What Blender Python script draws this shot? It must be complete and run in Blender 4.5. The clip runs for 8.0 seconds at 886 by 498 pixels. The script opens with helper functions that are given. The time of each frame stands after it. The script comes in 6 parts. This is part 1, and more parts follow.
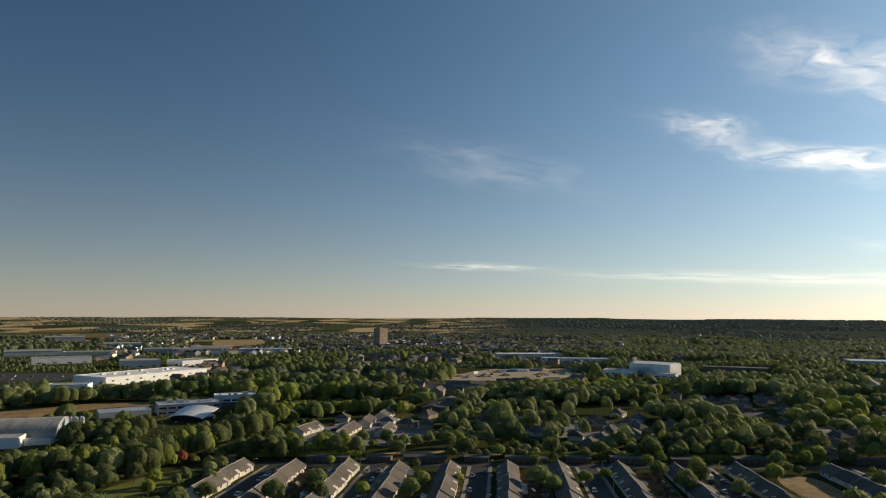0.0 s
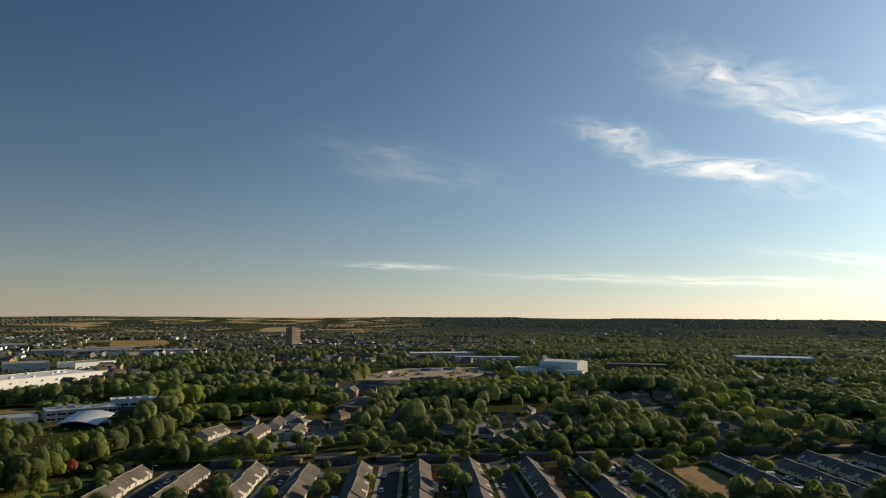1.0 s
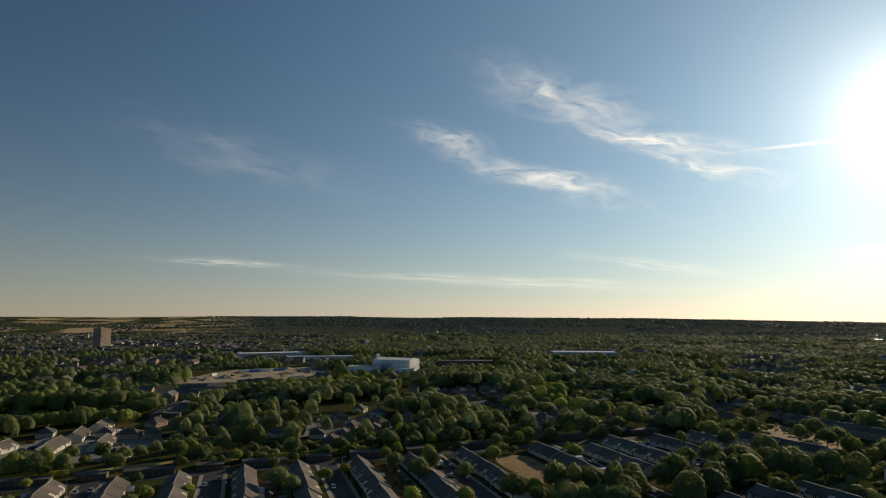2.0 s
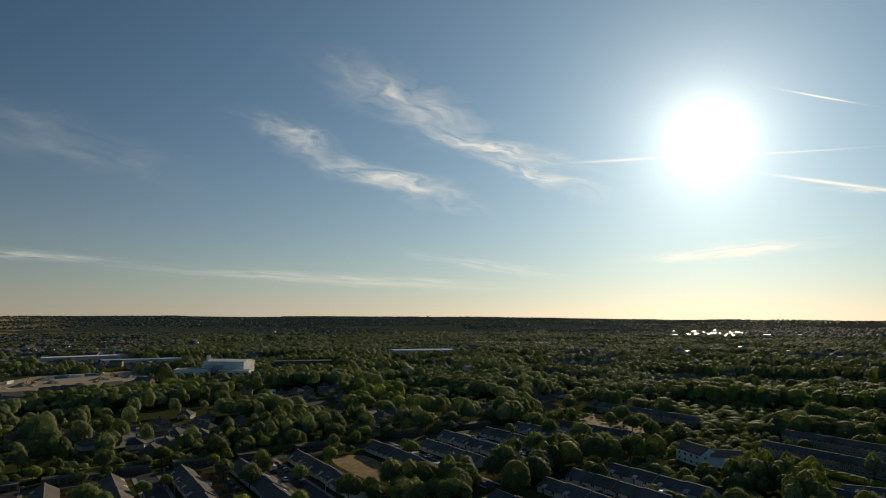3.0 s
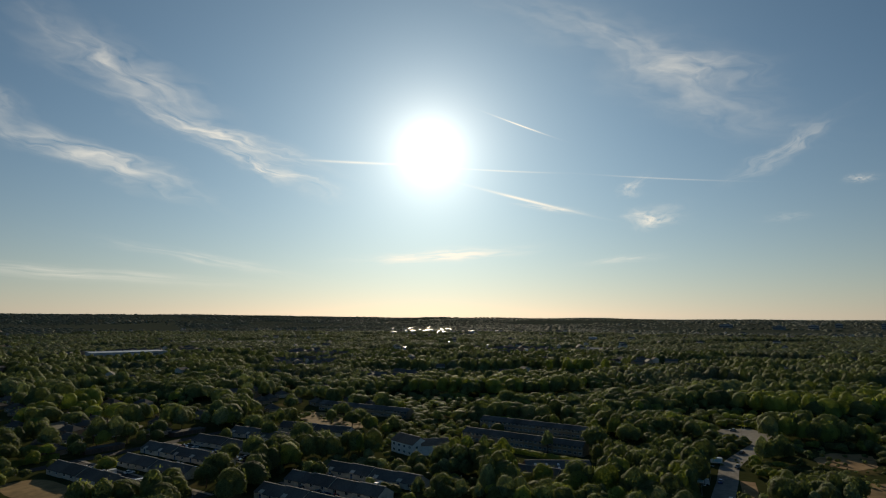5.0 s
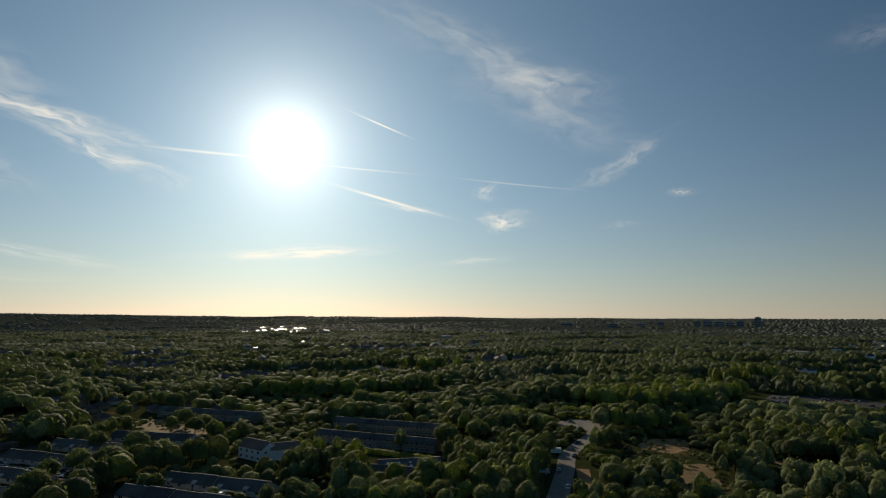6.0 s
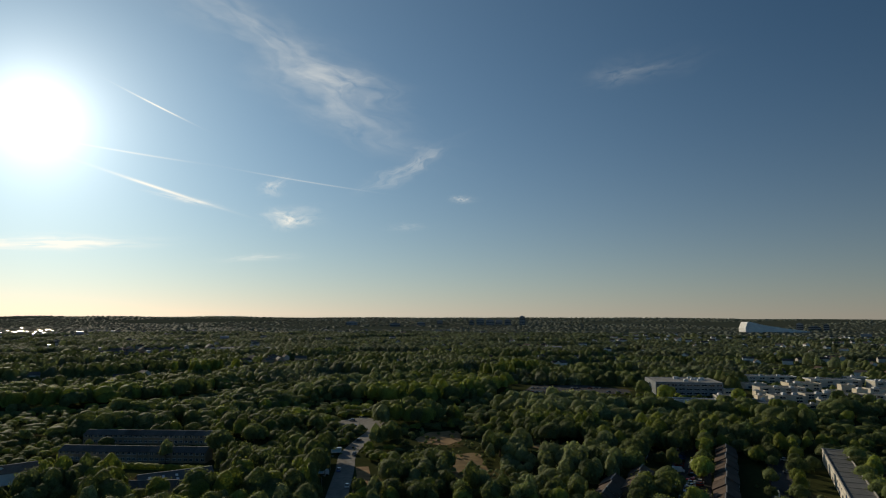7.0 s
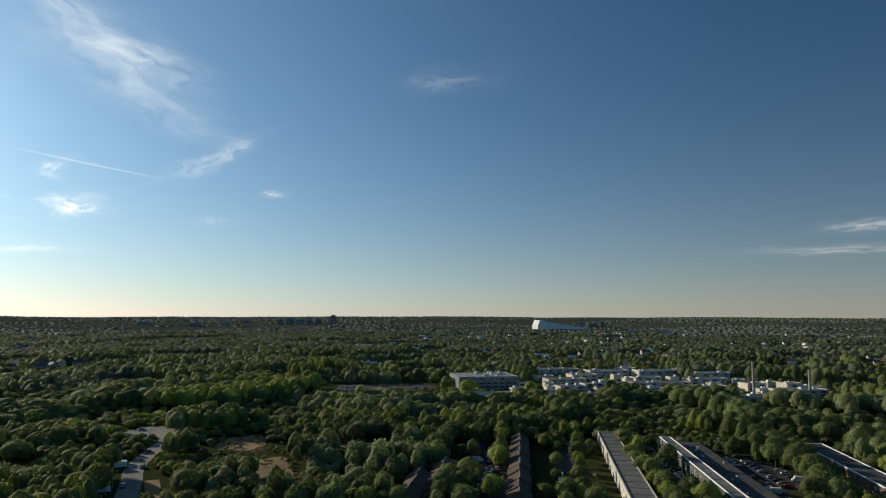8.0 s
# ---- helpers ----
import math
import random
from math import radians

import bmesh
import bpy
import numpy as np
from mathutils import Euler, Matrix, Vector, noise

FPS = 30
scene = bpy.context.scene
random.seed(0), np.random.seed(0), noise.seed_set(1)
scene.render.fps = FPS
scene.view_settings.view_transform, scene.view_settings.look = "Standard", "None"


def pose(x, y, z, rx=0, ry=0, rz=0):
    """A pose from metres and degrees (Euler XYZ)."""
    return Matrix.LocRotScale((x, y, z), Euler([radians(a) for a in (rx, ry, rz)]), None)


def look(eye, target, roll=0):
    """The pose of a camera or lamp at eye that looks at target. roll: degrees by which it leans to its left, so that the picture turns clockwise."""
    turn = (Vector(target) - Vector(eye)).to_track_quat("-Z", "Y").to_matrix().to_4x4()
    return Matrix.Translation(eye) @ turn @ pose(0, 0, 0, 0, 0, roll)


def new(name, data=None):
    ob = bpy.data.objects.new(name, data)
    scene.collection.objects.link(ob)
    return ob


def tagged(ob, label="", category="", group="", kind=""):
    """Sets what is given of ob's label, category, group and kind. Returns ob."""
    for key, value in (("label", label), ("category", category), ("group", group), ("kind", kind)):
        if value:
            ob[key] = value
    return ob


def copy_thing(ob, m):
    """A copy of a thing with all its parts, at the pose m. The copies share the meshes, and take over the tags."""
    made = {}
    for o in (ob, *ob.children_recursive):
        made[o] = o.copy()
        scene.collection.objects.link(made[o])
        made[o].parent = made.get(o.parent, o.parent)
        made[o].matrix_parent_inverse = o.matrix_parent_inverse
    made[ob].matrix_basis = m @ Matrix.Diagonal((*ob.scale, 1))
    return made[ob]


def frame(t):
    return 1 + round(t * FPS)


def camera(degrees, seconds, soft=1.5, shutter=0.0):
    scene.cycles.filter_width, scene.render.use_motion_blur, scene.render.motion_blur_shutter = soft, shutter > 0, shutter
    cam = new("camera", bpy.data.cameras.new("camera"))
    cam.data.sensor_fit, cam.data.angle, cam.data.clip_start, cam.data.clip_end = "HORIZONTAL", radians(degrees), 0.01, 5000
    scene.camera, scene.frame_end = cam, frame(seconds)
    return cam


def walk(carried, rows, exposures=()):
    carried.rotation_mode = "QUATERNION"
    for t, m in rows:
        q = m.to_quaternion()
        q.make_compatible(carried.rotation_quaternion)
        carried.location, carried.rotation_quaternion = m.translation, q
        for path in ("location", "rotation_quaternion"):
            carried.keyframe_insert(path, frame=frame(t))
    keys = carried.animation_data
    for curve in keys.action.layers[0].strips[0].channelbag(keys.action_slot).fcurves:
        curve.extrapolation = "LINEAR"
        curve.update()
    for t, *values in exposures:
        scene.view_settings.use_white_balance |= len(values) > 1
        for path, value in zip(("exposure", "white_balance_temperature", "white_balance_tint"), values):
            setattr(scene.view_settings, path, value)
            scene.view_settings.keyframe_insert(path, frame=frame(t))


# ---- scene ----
cam = camera(70.92, 8.0, 1.1)
EYE = 70.0
# seconds, drift east / north / up, yaw, pitch, roll
ROWS = [
    (0, -0.0, 0.0, 0.0, 0.0, 6.13, 0.37),
    (0.5, 0.25, 0.42, -0.03, -2.88, 6.11, 0.4),
    (1, 0.6, 0.85, -0.04, -7.74, 6.12, 0.39),
    (1.5, 0.61, 1.34, -0.12, -15.31, 6.13, 0.32),
    (2, 0.93, 1.74, -0.32, -22.8, 6.12, 0.33),
    (2.2, 1.1, 1.85, -0.32, -25.86, 6.11, 0.3),
    (3.3, 2.02, 2.45, -0.37, -41.16, 6.09, 0.16),
    (3.5, 2.19, 2.56, -0.38, -43.64, 6.09, 0.13),
    (4, 2.43, 3.1, -0.21, -49.73, 6.06, 0.18),
    (4.5, 2.84, 4.12, 0.06, -55.83, 5.99, 0.32),
    (4.7, 2.96, 4.17, 0.16, -58.38, 5.99, 0.32),
    (5.8, 3.6, 4.4, 0.67, -72.08, 5.97, 0.31),
    (6, 3.72, 4.44, 0.76, -75.15, 5.96, 0.31),
    (6.5, 4.93, 4.45, 0.59, -85.0, 5.99, 0.3),
    (7, 6.23, 4.63, 0.56, -94.65, 6.0, 0.28),
    (7.5, 7.29, 4.42, 0.56, -103.43, 5.98, 0.25),
    (8, 8.2, 4.39, 0.28, -111.82, 5.99, 0.23),
]
walk(cam, [(t, pose(x, y, EYE + z, 0, 0, yaw) @ pose(0, 0, 0, 90 + pitch) @ pose(0, 0, 0, 0, 0, roll)) for t, x, y, z, yaw, pitch, roll in ROWS],
     exposures=[(0.0, 1.22, 7250, 11), (1.5, 0.96, 7400, 11), (2.2, 0.66, 7300, 9), (3.5, 0.4, 7250, 8), (4.5, 0.35, 7200, 8), (6.0, 0.38, 7050, 8), (7.0, 0.42, 6750, 7), (8.0, 0.92, 6350, 6)])

# ---------------------------------------------------------------- sky, sun
SUN_AZ, SUN_EL = 60.8, 15.0        # degrees clockwise from +y, degrees up
SUN_DIR = Vector((math.sin(radians(SUN_AZ)) * math.cos(radians(SUN_EL)), math.cos(radians(SUN_AZ)) * math.cos(radians(SUN_EL)), math.sin(radians(SUN_EL))))
SKY_STRENGTH = 0.06

# thin cirrus and vapour trails: azimuth and elevation of both ends, half width (degrees), density
CIRRUS_NORTH = [
    (20.6, 16.8, 26.8, 14.9, 0.9, 0.3), (26.2, 14.1, 38.4, 10.5, 0.75, 0.5), (28.6, 21.2, 39.5, 17.4, 1.5, 0.36),
    (36.2, 16.8, 48.2, 13.8, 0.6, 0.6), (41.8, 14.2, 50.3, 11.4, 0.6, 0.6), (17.0, 3.6, 40.5, 2.7, 0.4, 0.35),
    (36.2, 5.3, 47.6, 3.5, 0.4, 0.3), (57.0, 5.1, 67.0, 5.7, 0.42, 1.3), (-2.5, 14.9, 12.0, 12.2, 1.5, 0.075),
    (-0.7, 4.6, 8.0, 4.4, 0.25, 0.3), (70.0, 9.9, 74.0, 9.3, 0.22, 0.5),
]
CIRRUS_SOUTH = [
    (78.4, 11.1, 80.6, 12.0, 0.5, 0.4), (79.3, 8.5, 82.4, 8.6, 0.65, 0.7), (88.4, 12.0, 94.0, 15.2, 0.6, 0.3),
    (80.8, 21.4, 88.8, 19.7, 0.9, 0.26), (76.0, 25.0, 88.0, 17.6, 1.9, 0.16), (68.0, 27.5, 84.0, 22.0, 1.7, 0.13), (79.0, 20.4, 91.5, 15.6, 1.5, 0.13), (109.0, 20.7, 115.6, 21.4, 0.8, 0.09),
    (144.5, 6.9, 149.0, 7.0, 0.4, 0.25), (140.0, 5.2, 149.0, 5.0, 0.3, 0.2), (90.0, 8.0, 93.0, 8.1, 0.3, 0.12),
    (75.0, 4.6, 80.5, 5.0, 0.25, 0.25), (95.4, 10.6, 97.2, 10.6, 0.25, 0.28),
]
TRAILS = [
    (50.3, 13.75, 57.0, 13.7, 0.10, 0.55), (64.5, 13.3, 71.0, 12.9, 0.07, 0.35), (66.0, 11.4, 73.6, 9.4, 0.11, 0.7),
    (67.2, 17.9, 71.2, 16.4, 0.06, 0.75), (77.0, 12.4, 85.8, 11.4, 0.06, 0.2),
]


def make_sky():
    w = bpy.data.worlds.new("sky")
    scene.world = w
    w.use_nodes = True
    n, l = w.node_tree.nodes, w.node_tree.links
    n.clear()

    def node(kind, **inputs):
        x = n.new(kind)
        for k, v in inputs.items():
            x.inputs[int(k[1:])].default_value = v
        return x

    def m(op, a, b=None, c=None):
        x = n.new("ShaderNodeMath")
        x.operation = op
        for i, v in enumerate((a, b, c)):
            if v is None:
                continue
            if isinstance(v, (int, float)):
                x.inputs[i].default_value = v
            else:
                l.new(v, x.inputs[i])
        return x.outputs[0]

    way = n.new("ShaderNodeTexCoord").outputs["Generated"]
    sky = n.new("ShaderNodeTexSky")
    sky.sky_type, sky.sun_disc = "NISHITA", False
    sky.sun_elevation, sky.sun_rotation = radians(SUN_EL), radians(SUN_AZ)
    sky.altitude, sky.air_density, sky.dust_density, sky.ozone_density = 100, 1.0, 0.12, 2.0
    sep = n.new("ShaderNodeSeparateXYZ")
    l.new(way, sep.inputs[0])
    az = m("DEGREES", m("ARCTAN2", sep.outputs[0], sep.outputs[1]))
    el = m("DEGREES", m("ARCSINE", sep.outputs[2]))
    flat = n.new("ShaderNodeCombineXYZ")
    l.new(az, flat.inputs[0]), l.new(el, flat.inputs[1])

    def noisy(scale, sx, sy, detail, out):
        mp = n.new("ShaderNodeMapping")
        mp.inputs["Scale"].default_value = (sx, sy, 1)
        mp.inputs["Rotation"].default_value = (0, 0, radians(18))
        l.new(flat.outputs[0], mp.inputs[0])
        t = n.new("ShaderNodeTexNoise")
        t.inputs["Scale"].default_value, t.inputs["Detail"].default_value = scale, detail
        l.new(mp.outputs[0], t.inputs["Vector"])
        return t.outputs[out]
    drift = noisy(1.0, 0.16, 0.4, 3, "Color")

    def warped(du, dv):
        """Azimuth and elevation, pushed about by noise."""
        off, out = n.new("ShaderNodeVectorMath"), n.new("ShaderNodeVectorMath")
        off.operation, out.operation = "ADD", "MULTIPLY_ADD"
        l.new(flat.outputs[0], off.inputs[0])
        off.inputs[1].default_value = (-du / 2, -dv / 2, 0)
        l.new(drift, out.inputs[0])
        out.inputs[1].default_value = (du, dv, 0)
        l.new(off.outputs[0], out.inputs[2])
        return out
    warp, level_warp = warped(6.0, 3.0), warped(3.0, 0.7)
    fibre = m("MULTIPLY_ADD", noisy(1.0, 0.22, 0.9, 8, "Fac"), 2.8, -0.62)
    wispy = None
    for u0, v0, u1, v1, half, dens, soft in [(*c, 1) for c in CIRRUS_NORTH + CIRRUS_SOUTH] + [(*c, 0) for c in TRAILS]:
        mp = n.new("ShaderNodeMapping")
        mp.vector_type = "TEXTURE"
        mp.inputs["Location"].default_value = ((u0 + u1) / 2, (v0 + v1) / 2, 0)
        mp.inputs["Rotation"].default_value = (0, 0, math.atan2(v1 - v0, u1 - u0))
        mp.inputs["Scale"].default_value = (math.hypot(u1 - u0, v1 - v0) / 2, half, 1)
        l.new((flat if not soft else level_warp if half < 0.46 else warp).outputs[0], mp.inputs[0])
        d = n.new("ShaderNodeVectorMath")
        d.operation = "DOT_PRODUCT"
        l.new(mp.outputs[0], d.inputs[0]), l.new(mp.outputs[0], d.inputs[1])
        g = m("EXPONENT", m("MULTIPLY", d.outputs["Value"], -1.0))
        if soft:
            grain = n.new("ShaderNodeMapping")
            grain.inputs["Location"].default_value = (u0 * 3.1, v0 * 1.7, 0)
            grain.inputs["Scale"].default_value = (1.5, 1.15, 1)
            l.new(mp.outputs[0], grain.inputs[0])
            t = n.new("ShaderNodeTexNoise")
            t.inputs["Scale"].default_value, t.inputs["Detail"].default_value, t.inputs["Roughness"].default_value, t.inputs["Distortion"].default_value = 1.2, 5, 0.5, 0.4
            l.new(grain.outputs[0], t.inputs["Vector"])
            g = m("MULTIPLY", g, m("MAXIMUM", m("MULTIPLY_ADD", t.outputs[0], 2.7, -0.8), 0.0))
        g = m("MULTIPLY", g, dens)
        wispy = g if wispy is None else m("ADD", wispy, g)
    veil = m("MULTIPLY", m("MAXIMUM", m("MULTIPLY_ADD", fibre, 0.5, 0.55), 0.0), wispy)
    thick = n.new("ShaderNodeClamp")
    l.new(m("MULTIPLY", veil, 1.25), thick.inputs[0])
    # aureole of the sun: bright core, and light scattered forwards by haze
    dot = n.new("ShaderNodeVectorMath")
    dot.operation = "DOT_PRODUCT"
    l.new(way, dot.inputs[0])
    dot.inputs[1].default_value = SUN_DIR
    theta = m("DEGREES", m("ARCCOSINE", m("MINIMUM", dot.outputs["Value"], 0.9999999)))
    core = m("MULTIPLY", m("EXPONENT", m("MULTIPLY", theta, -1 / 1.8)), CORE)
    ring = m("MULTIPLY", m("EXPONENT", m("MULTIPLY", theta, -1 / 4.4)), RING)
    wide = m("MULTIPLY", m("EXPONENT", m("MULTIPLY", theta, -1 / 25.0)), WIDE)
    low = m("EXPONENT", m("MULTIPLY", m("MAXIMUM", el, 0.0), -1 / 8.4))
    mist = m("MULTIPLY", low, m("MULTIPLY_ADD", m("EXPONENT", m("MULTIPLY", theta, -1 / 38.0)), MIST, MIST * 0.31))

    def mix(kind, f, a, b):
        x = n.new("ShaderNodeMix")
        x.data_type, x.blend_type = "RGBA", kind
        for i, v in ((0, f), (6, a), (7, b)):
            if isinstance(v, (tuple, float)):
                x.inputs[i].default_value = v
            else:
                l.new(v, x.inputs[i])
        return x.outputs[2]

    def glare(f, colour):
        x = n.new("ShaderNodeVectorMath")
        x.operation = "SCALE"
        x.inputs[0].default_value = colour
        l.new(f, x.inputs["Scale"])
        return x.outputs[0]

    def add(a, b):
        x = n.new("ShaderNodeVectorMath")
        x.operation = "ADD"
        l.new(a, x.inputs[0]), l.new(b, x.inputs[1])
        return x.outputs[0]
    aside = n.new("ShaderNodeMapRange")      # the blue deepens away from the sun
    aside.inputs[1].default_value, aside.inputs[2].default_value = 12.0, 62.0
    l.new(theta, aside.inputs[0])
    tone = mix("MIX", low, mix("MIX", aside.outputs[0], SKY_HIGH, SKY_DEEP), SKY_LOW)
    clear = mix("MULTIPLY", 1.0, sky.outputs[0], tone)
    away = m("MULTIPLY_ADD", m("EXPONENT", m("MULTIPLY", theta, -1 / 55.0)), 0.86, 0.54)
    # a clear sky is darkest at right angles to the sun and brightens again opposite to it
    # brightness added to this unseen part of the sky fills the trees' shaded sides
    anti = n.new("ShaderNodeMapRange")
    anti.interpolation_type = "SMOOTHSTEP"
    anti.inputs[1].default_value, anti.inputs[2].default_value, anti.inputs[4].default_value = 100.0, 165.0, ANTISOLAR_FILL
    l.new(theta, anti.inputs[0])
    away = m("ADD", away, anti.outputs[0])
    deep = n.new("ShaderNodeVectorMath")
    deep.operation = "SCALE"
    l.new(clear, deep.inputs[0]), l.new(away, deep.inputs["Scale"])
    clear = deep.outputs[0]
    clear = add(clear, glare(wide, (0.78, 0.95, 1.0)))
    clear = add(clear, glare(mist, (1.0, 0.945, 0.86)))
    clouded = mix("MIX", thick.outputs[0], clear, CLOUD)
    total = n.new("ShaderNodeVectorMath")
    total.operation = "ADD"
    l.new(clouded, total.inputs[0]), l.new(glare(m("ADD", core, ring), (1.0, 0.955, 0.88)), total.inputs[1])
    bg = n.new("ShaderNodeBackground")
    bg.inputs[1].default_value = SKY_STRENGTH
    l.new(total.outputs[0], bg.inputs[0])
    l.new(bg.outputs[0], n.new("ShaderNodeOutputWorld").inputs[0])


CORE, RING, WIDE, MIST, ANTISOLAR_FILL = 12.0, 10.0, 3.3, 4.2, 1.1
CLOUD = (12.2, 11.7, 10.8, 1)
SKY_HIGH, SKY_DEEP, SKY_LOW = (0.235, 0.45, 0.58, 1), (0.128, 0.422, 0.625, 1), (0.29, 0.30, 0.39, 1)
make_sky()
lamp = bpy.data.lights.new("sun", "SUN")
lamp.energy, lamp.angle, lamp.color = 2.4, radians(0.53), (1.0, 0.87, 0.68)
new("sun", lamp).matrix_world = look(SUN_DIR * 900, (0, 0, 0))

# ---------------------------------------------------------------- materials


def material(name, low, high, grain=1.0, rough=0.85, bump=0.0, metal=0.0, spread=0.15, big=0.05, translucent=0.0, islands=0.0, sheen=0.035, gaps=0.0):
    """Two colours mixed by noise at two scales in metres, with a little change from object to object."""
    mt = bpy.data.materials.new(name)
    mt.use_nodes = True
    n, l = mt.node_tree.nodes, mt.node_tree.links
    bsdf = n["Principled BSDF"]
    pos = n.new("ShaderNodeNewGeometry")
    fine, wide = n.new("ShaderNodeTexNoise"), n.new("ShaderNodeTexNoise")
    for t, s, d in ((fine, grain, 5), (wide, big, 3)):
        t.inputs["Scale"].default_value, t.inputs["Detail"].default_value = s, d
        l.new(pos.outputs["Position"], t.inputs["Vector"])
    s = n.new("ShaderNodeMath")
    s.operation = "ADD"
    l.new(fine.outputs[0], s.inputs[0]), l.new(wide.outputs[0], s.inputs[1])
    ramp = n.new("ShaderNodeMapRange")
    ramp.inputs[1].default_value, ramp.inputs[2].default_value = 0.72, 1.28
    l.new(s.outputs[0], ramp.inputs[0])
    mix = n.new("ShaderNodeMix")
    mix.data_type = "RGBA"
    mix.inputs[6].default_value, mix.inputs[7].default_value = (*low, 1), (*high, 1)
    l.new(ramp.outputs[0], mix.inputs[0])
    info = n.new("ShaderNodeObjectInfo")
    vary = n.new("ShaderNodeHueSaturation")
    val = n.new("ShaderNodeMapRange")
    val.inputs[3].default_value, val.inputs[4].default_value = 1 - spread, 1 + spread
    l.new(info.outputs["Random"], val.inputs[0])
    value = val.outputs[0]
    if islands:
        leaf = n.new("ShaderNodeMapRange")
        leaf.inputs[3].default_value, leaf.inputs[4].default_value = 1 - islands, 1 + islands
        l.new(pos.outputs["Random Per Island"], leaf.inputs[0])
        both = n.new("ShaderNodeMath")
        both.operation = "MULTIPLY"
        l.new(value, both.inputs[0]), l.new(leaf.outputs[0], both.inputs[1])
        value = both.outputs[0]
    l.new(value, vary.inputs["Value"]), l.new(mix.outputs[2], vary.inputs["Color"])
    l.new(vary.outputs[0], bsdf.inputs["Base Color"])
    bsdf.inputs["Roughness"].default_value, bsdf.inputs["Metallic"].default_value = rough, metal
    bsdf.inputs["Specular IOR Level"].default_value = 0.08 if rough >= 0.75 else 0.5
    if bump:
        b = n.new("ShaderNodeBump")
        b.inputs["Strength"].default_value, b.inputs["Distance"].default_value = (0.9 if translucent else 0.6), bump
        l.new(fine.outputs[0], b.inputs["Height"]), l.new(b.outputs[0], bsdf.inputs["Normal"])
    if translucent:
        bsdf.inputs["Specular IOR Level"].default_value, bsdf.inputs["Roughness"].default_value = sheen, 0.75
        back = n.new("ShaderNodeBsdfTranslucent")
        if bump:
            l.new(b.outputs[0], back.inputs["Normal"])
        tint = n.new("ShaderNodeMix")
        tint.data_type, tint.blend_type = "RGBA", "MULTIPLY"
        tint.inputs[0].default_value = 1.0
        tint.inputs[7].default_value = (translucent * 1.4, translucent * 1.42, translucent * 0.8, 1)
        l.new(vary.outputs[0], tint.inputs[6]), l.new(tint.outputs[2], back.inputs["Color"])
        both = n.new("ShaderNodeAddShader")
        l.new(bsdf.outputs[0], both.inputs[0]), l.new(back.outputs[0], both.inputs[1])
        result = both.outputs[0]
        if gaps:
            spray = n.new("ShaderNodeTexNoise")
            spray.inputs["Scale"].default_value, spray.inputs["Detail"].default_value = grain * 2.0, 3
            l.new(pos.outputs["Position"], spray.inputs["Vector"])
            cut = n.new("ShaderNodeMapRange")
            cut.inputs[1].default_value, cut.inputs[2].default_value = gaps - 0.02, gaps + 0.02
            l.new(spray.outputs[0], cut.inputs[0])
            through_gap, leafy = n.new("ShaderNodeBsdfTransparent"), n.new("ShaderNodeMixShader")
            l.new(cut.outputs[0], leafy.inputs[0]), l.new(through_gap.outputs[0], leafy.inputs[1]), l.new(result, leafy.inputs[2])
            result = leafy.outputs[0]
        l.new(result, n["Material Output"].inputs[0])
    return mt


def painted(name, colour, rough=0.5, metal=0.0):
    return material(name, [c * 0.86 for c in colour], colour, 2.0, rough, 0.0, metal, 0.08, 0.15)


GREEN = [
    material("leaf_oak", (0.046, 0.057, 0.024), (0.092, 0.108, 0.044), 1.1, 0.7, 0.8, spread=0.3, big=0.06, translucent=0.95, islands=0.2, gaps=0.40),
    material("leaf_lime", (0.090, 0.104, 0.024), (0.144, 0.162, 0.042), 1.1, 0.7, 0.8, spread=0.25, big=0.06, translucent=0.9, islands=0.2, gaps=0.39),
    material("leaf_willow", (0.074, 0.086, 0.042), (0.122, 0.136, 0.068), 1.1, 0.7, 0.8, spread=0.2, big=0.06, translucent=0.85, islands=0.2, gaps=0.41),
    material("leaf_pine", (0.026, 0.038, 0.016), (0.050, 0.064, 0.028), 1.1, 0.8, 0.7, spread=0.25, big=0.06, translucent=0.25, islands=0.2, gaps=0.38),
    material("leaf_copper", (0.10, 0.030, 0.016), (0.17, 0.060, 0.030), 0.5, 0.7, spread=0.1, big=0.06, translucent=0.42, islands=0.3),
]
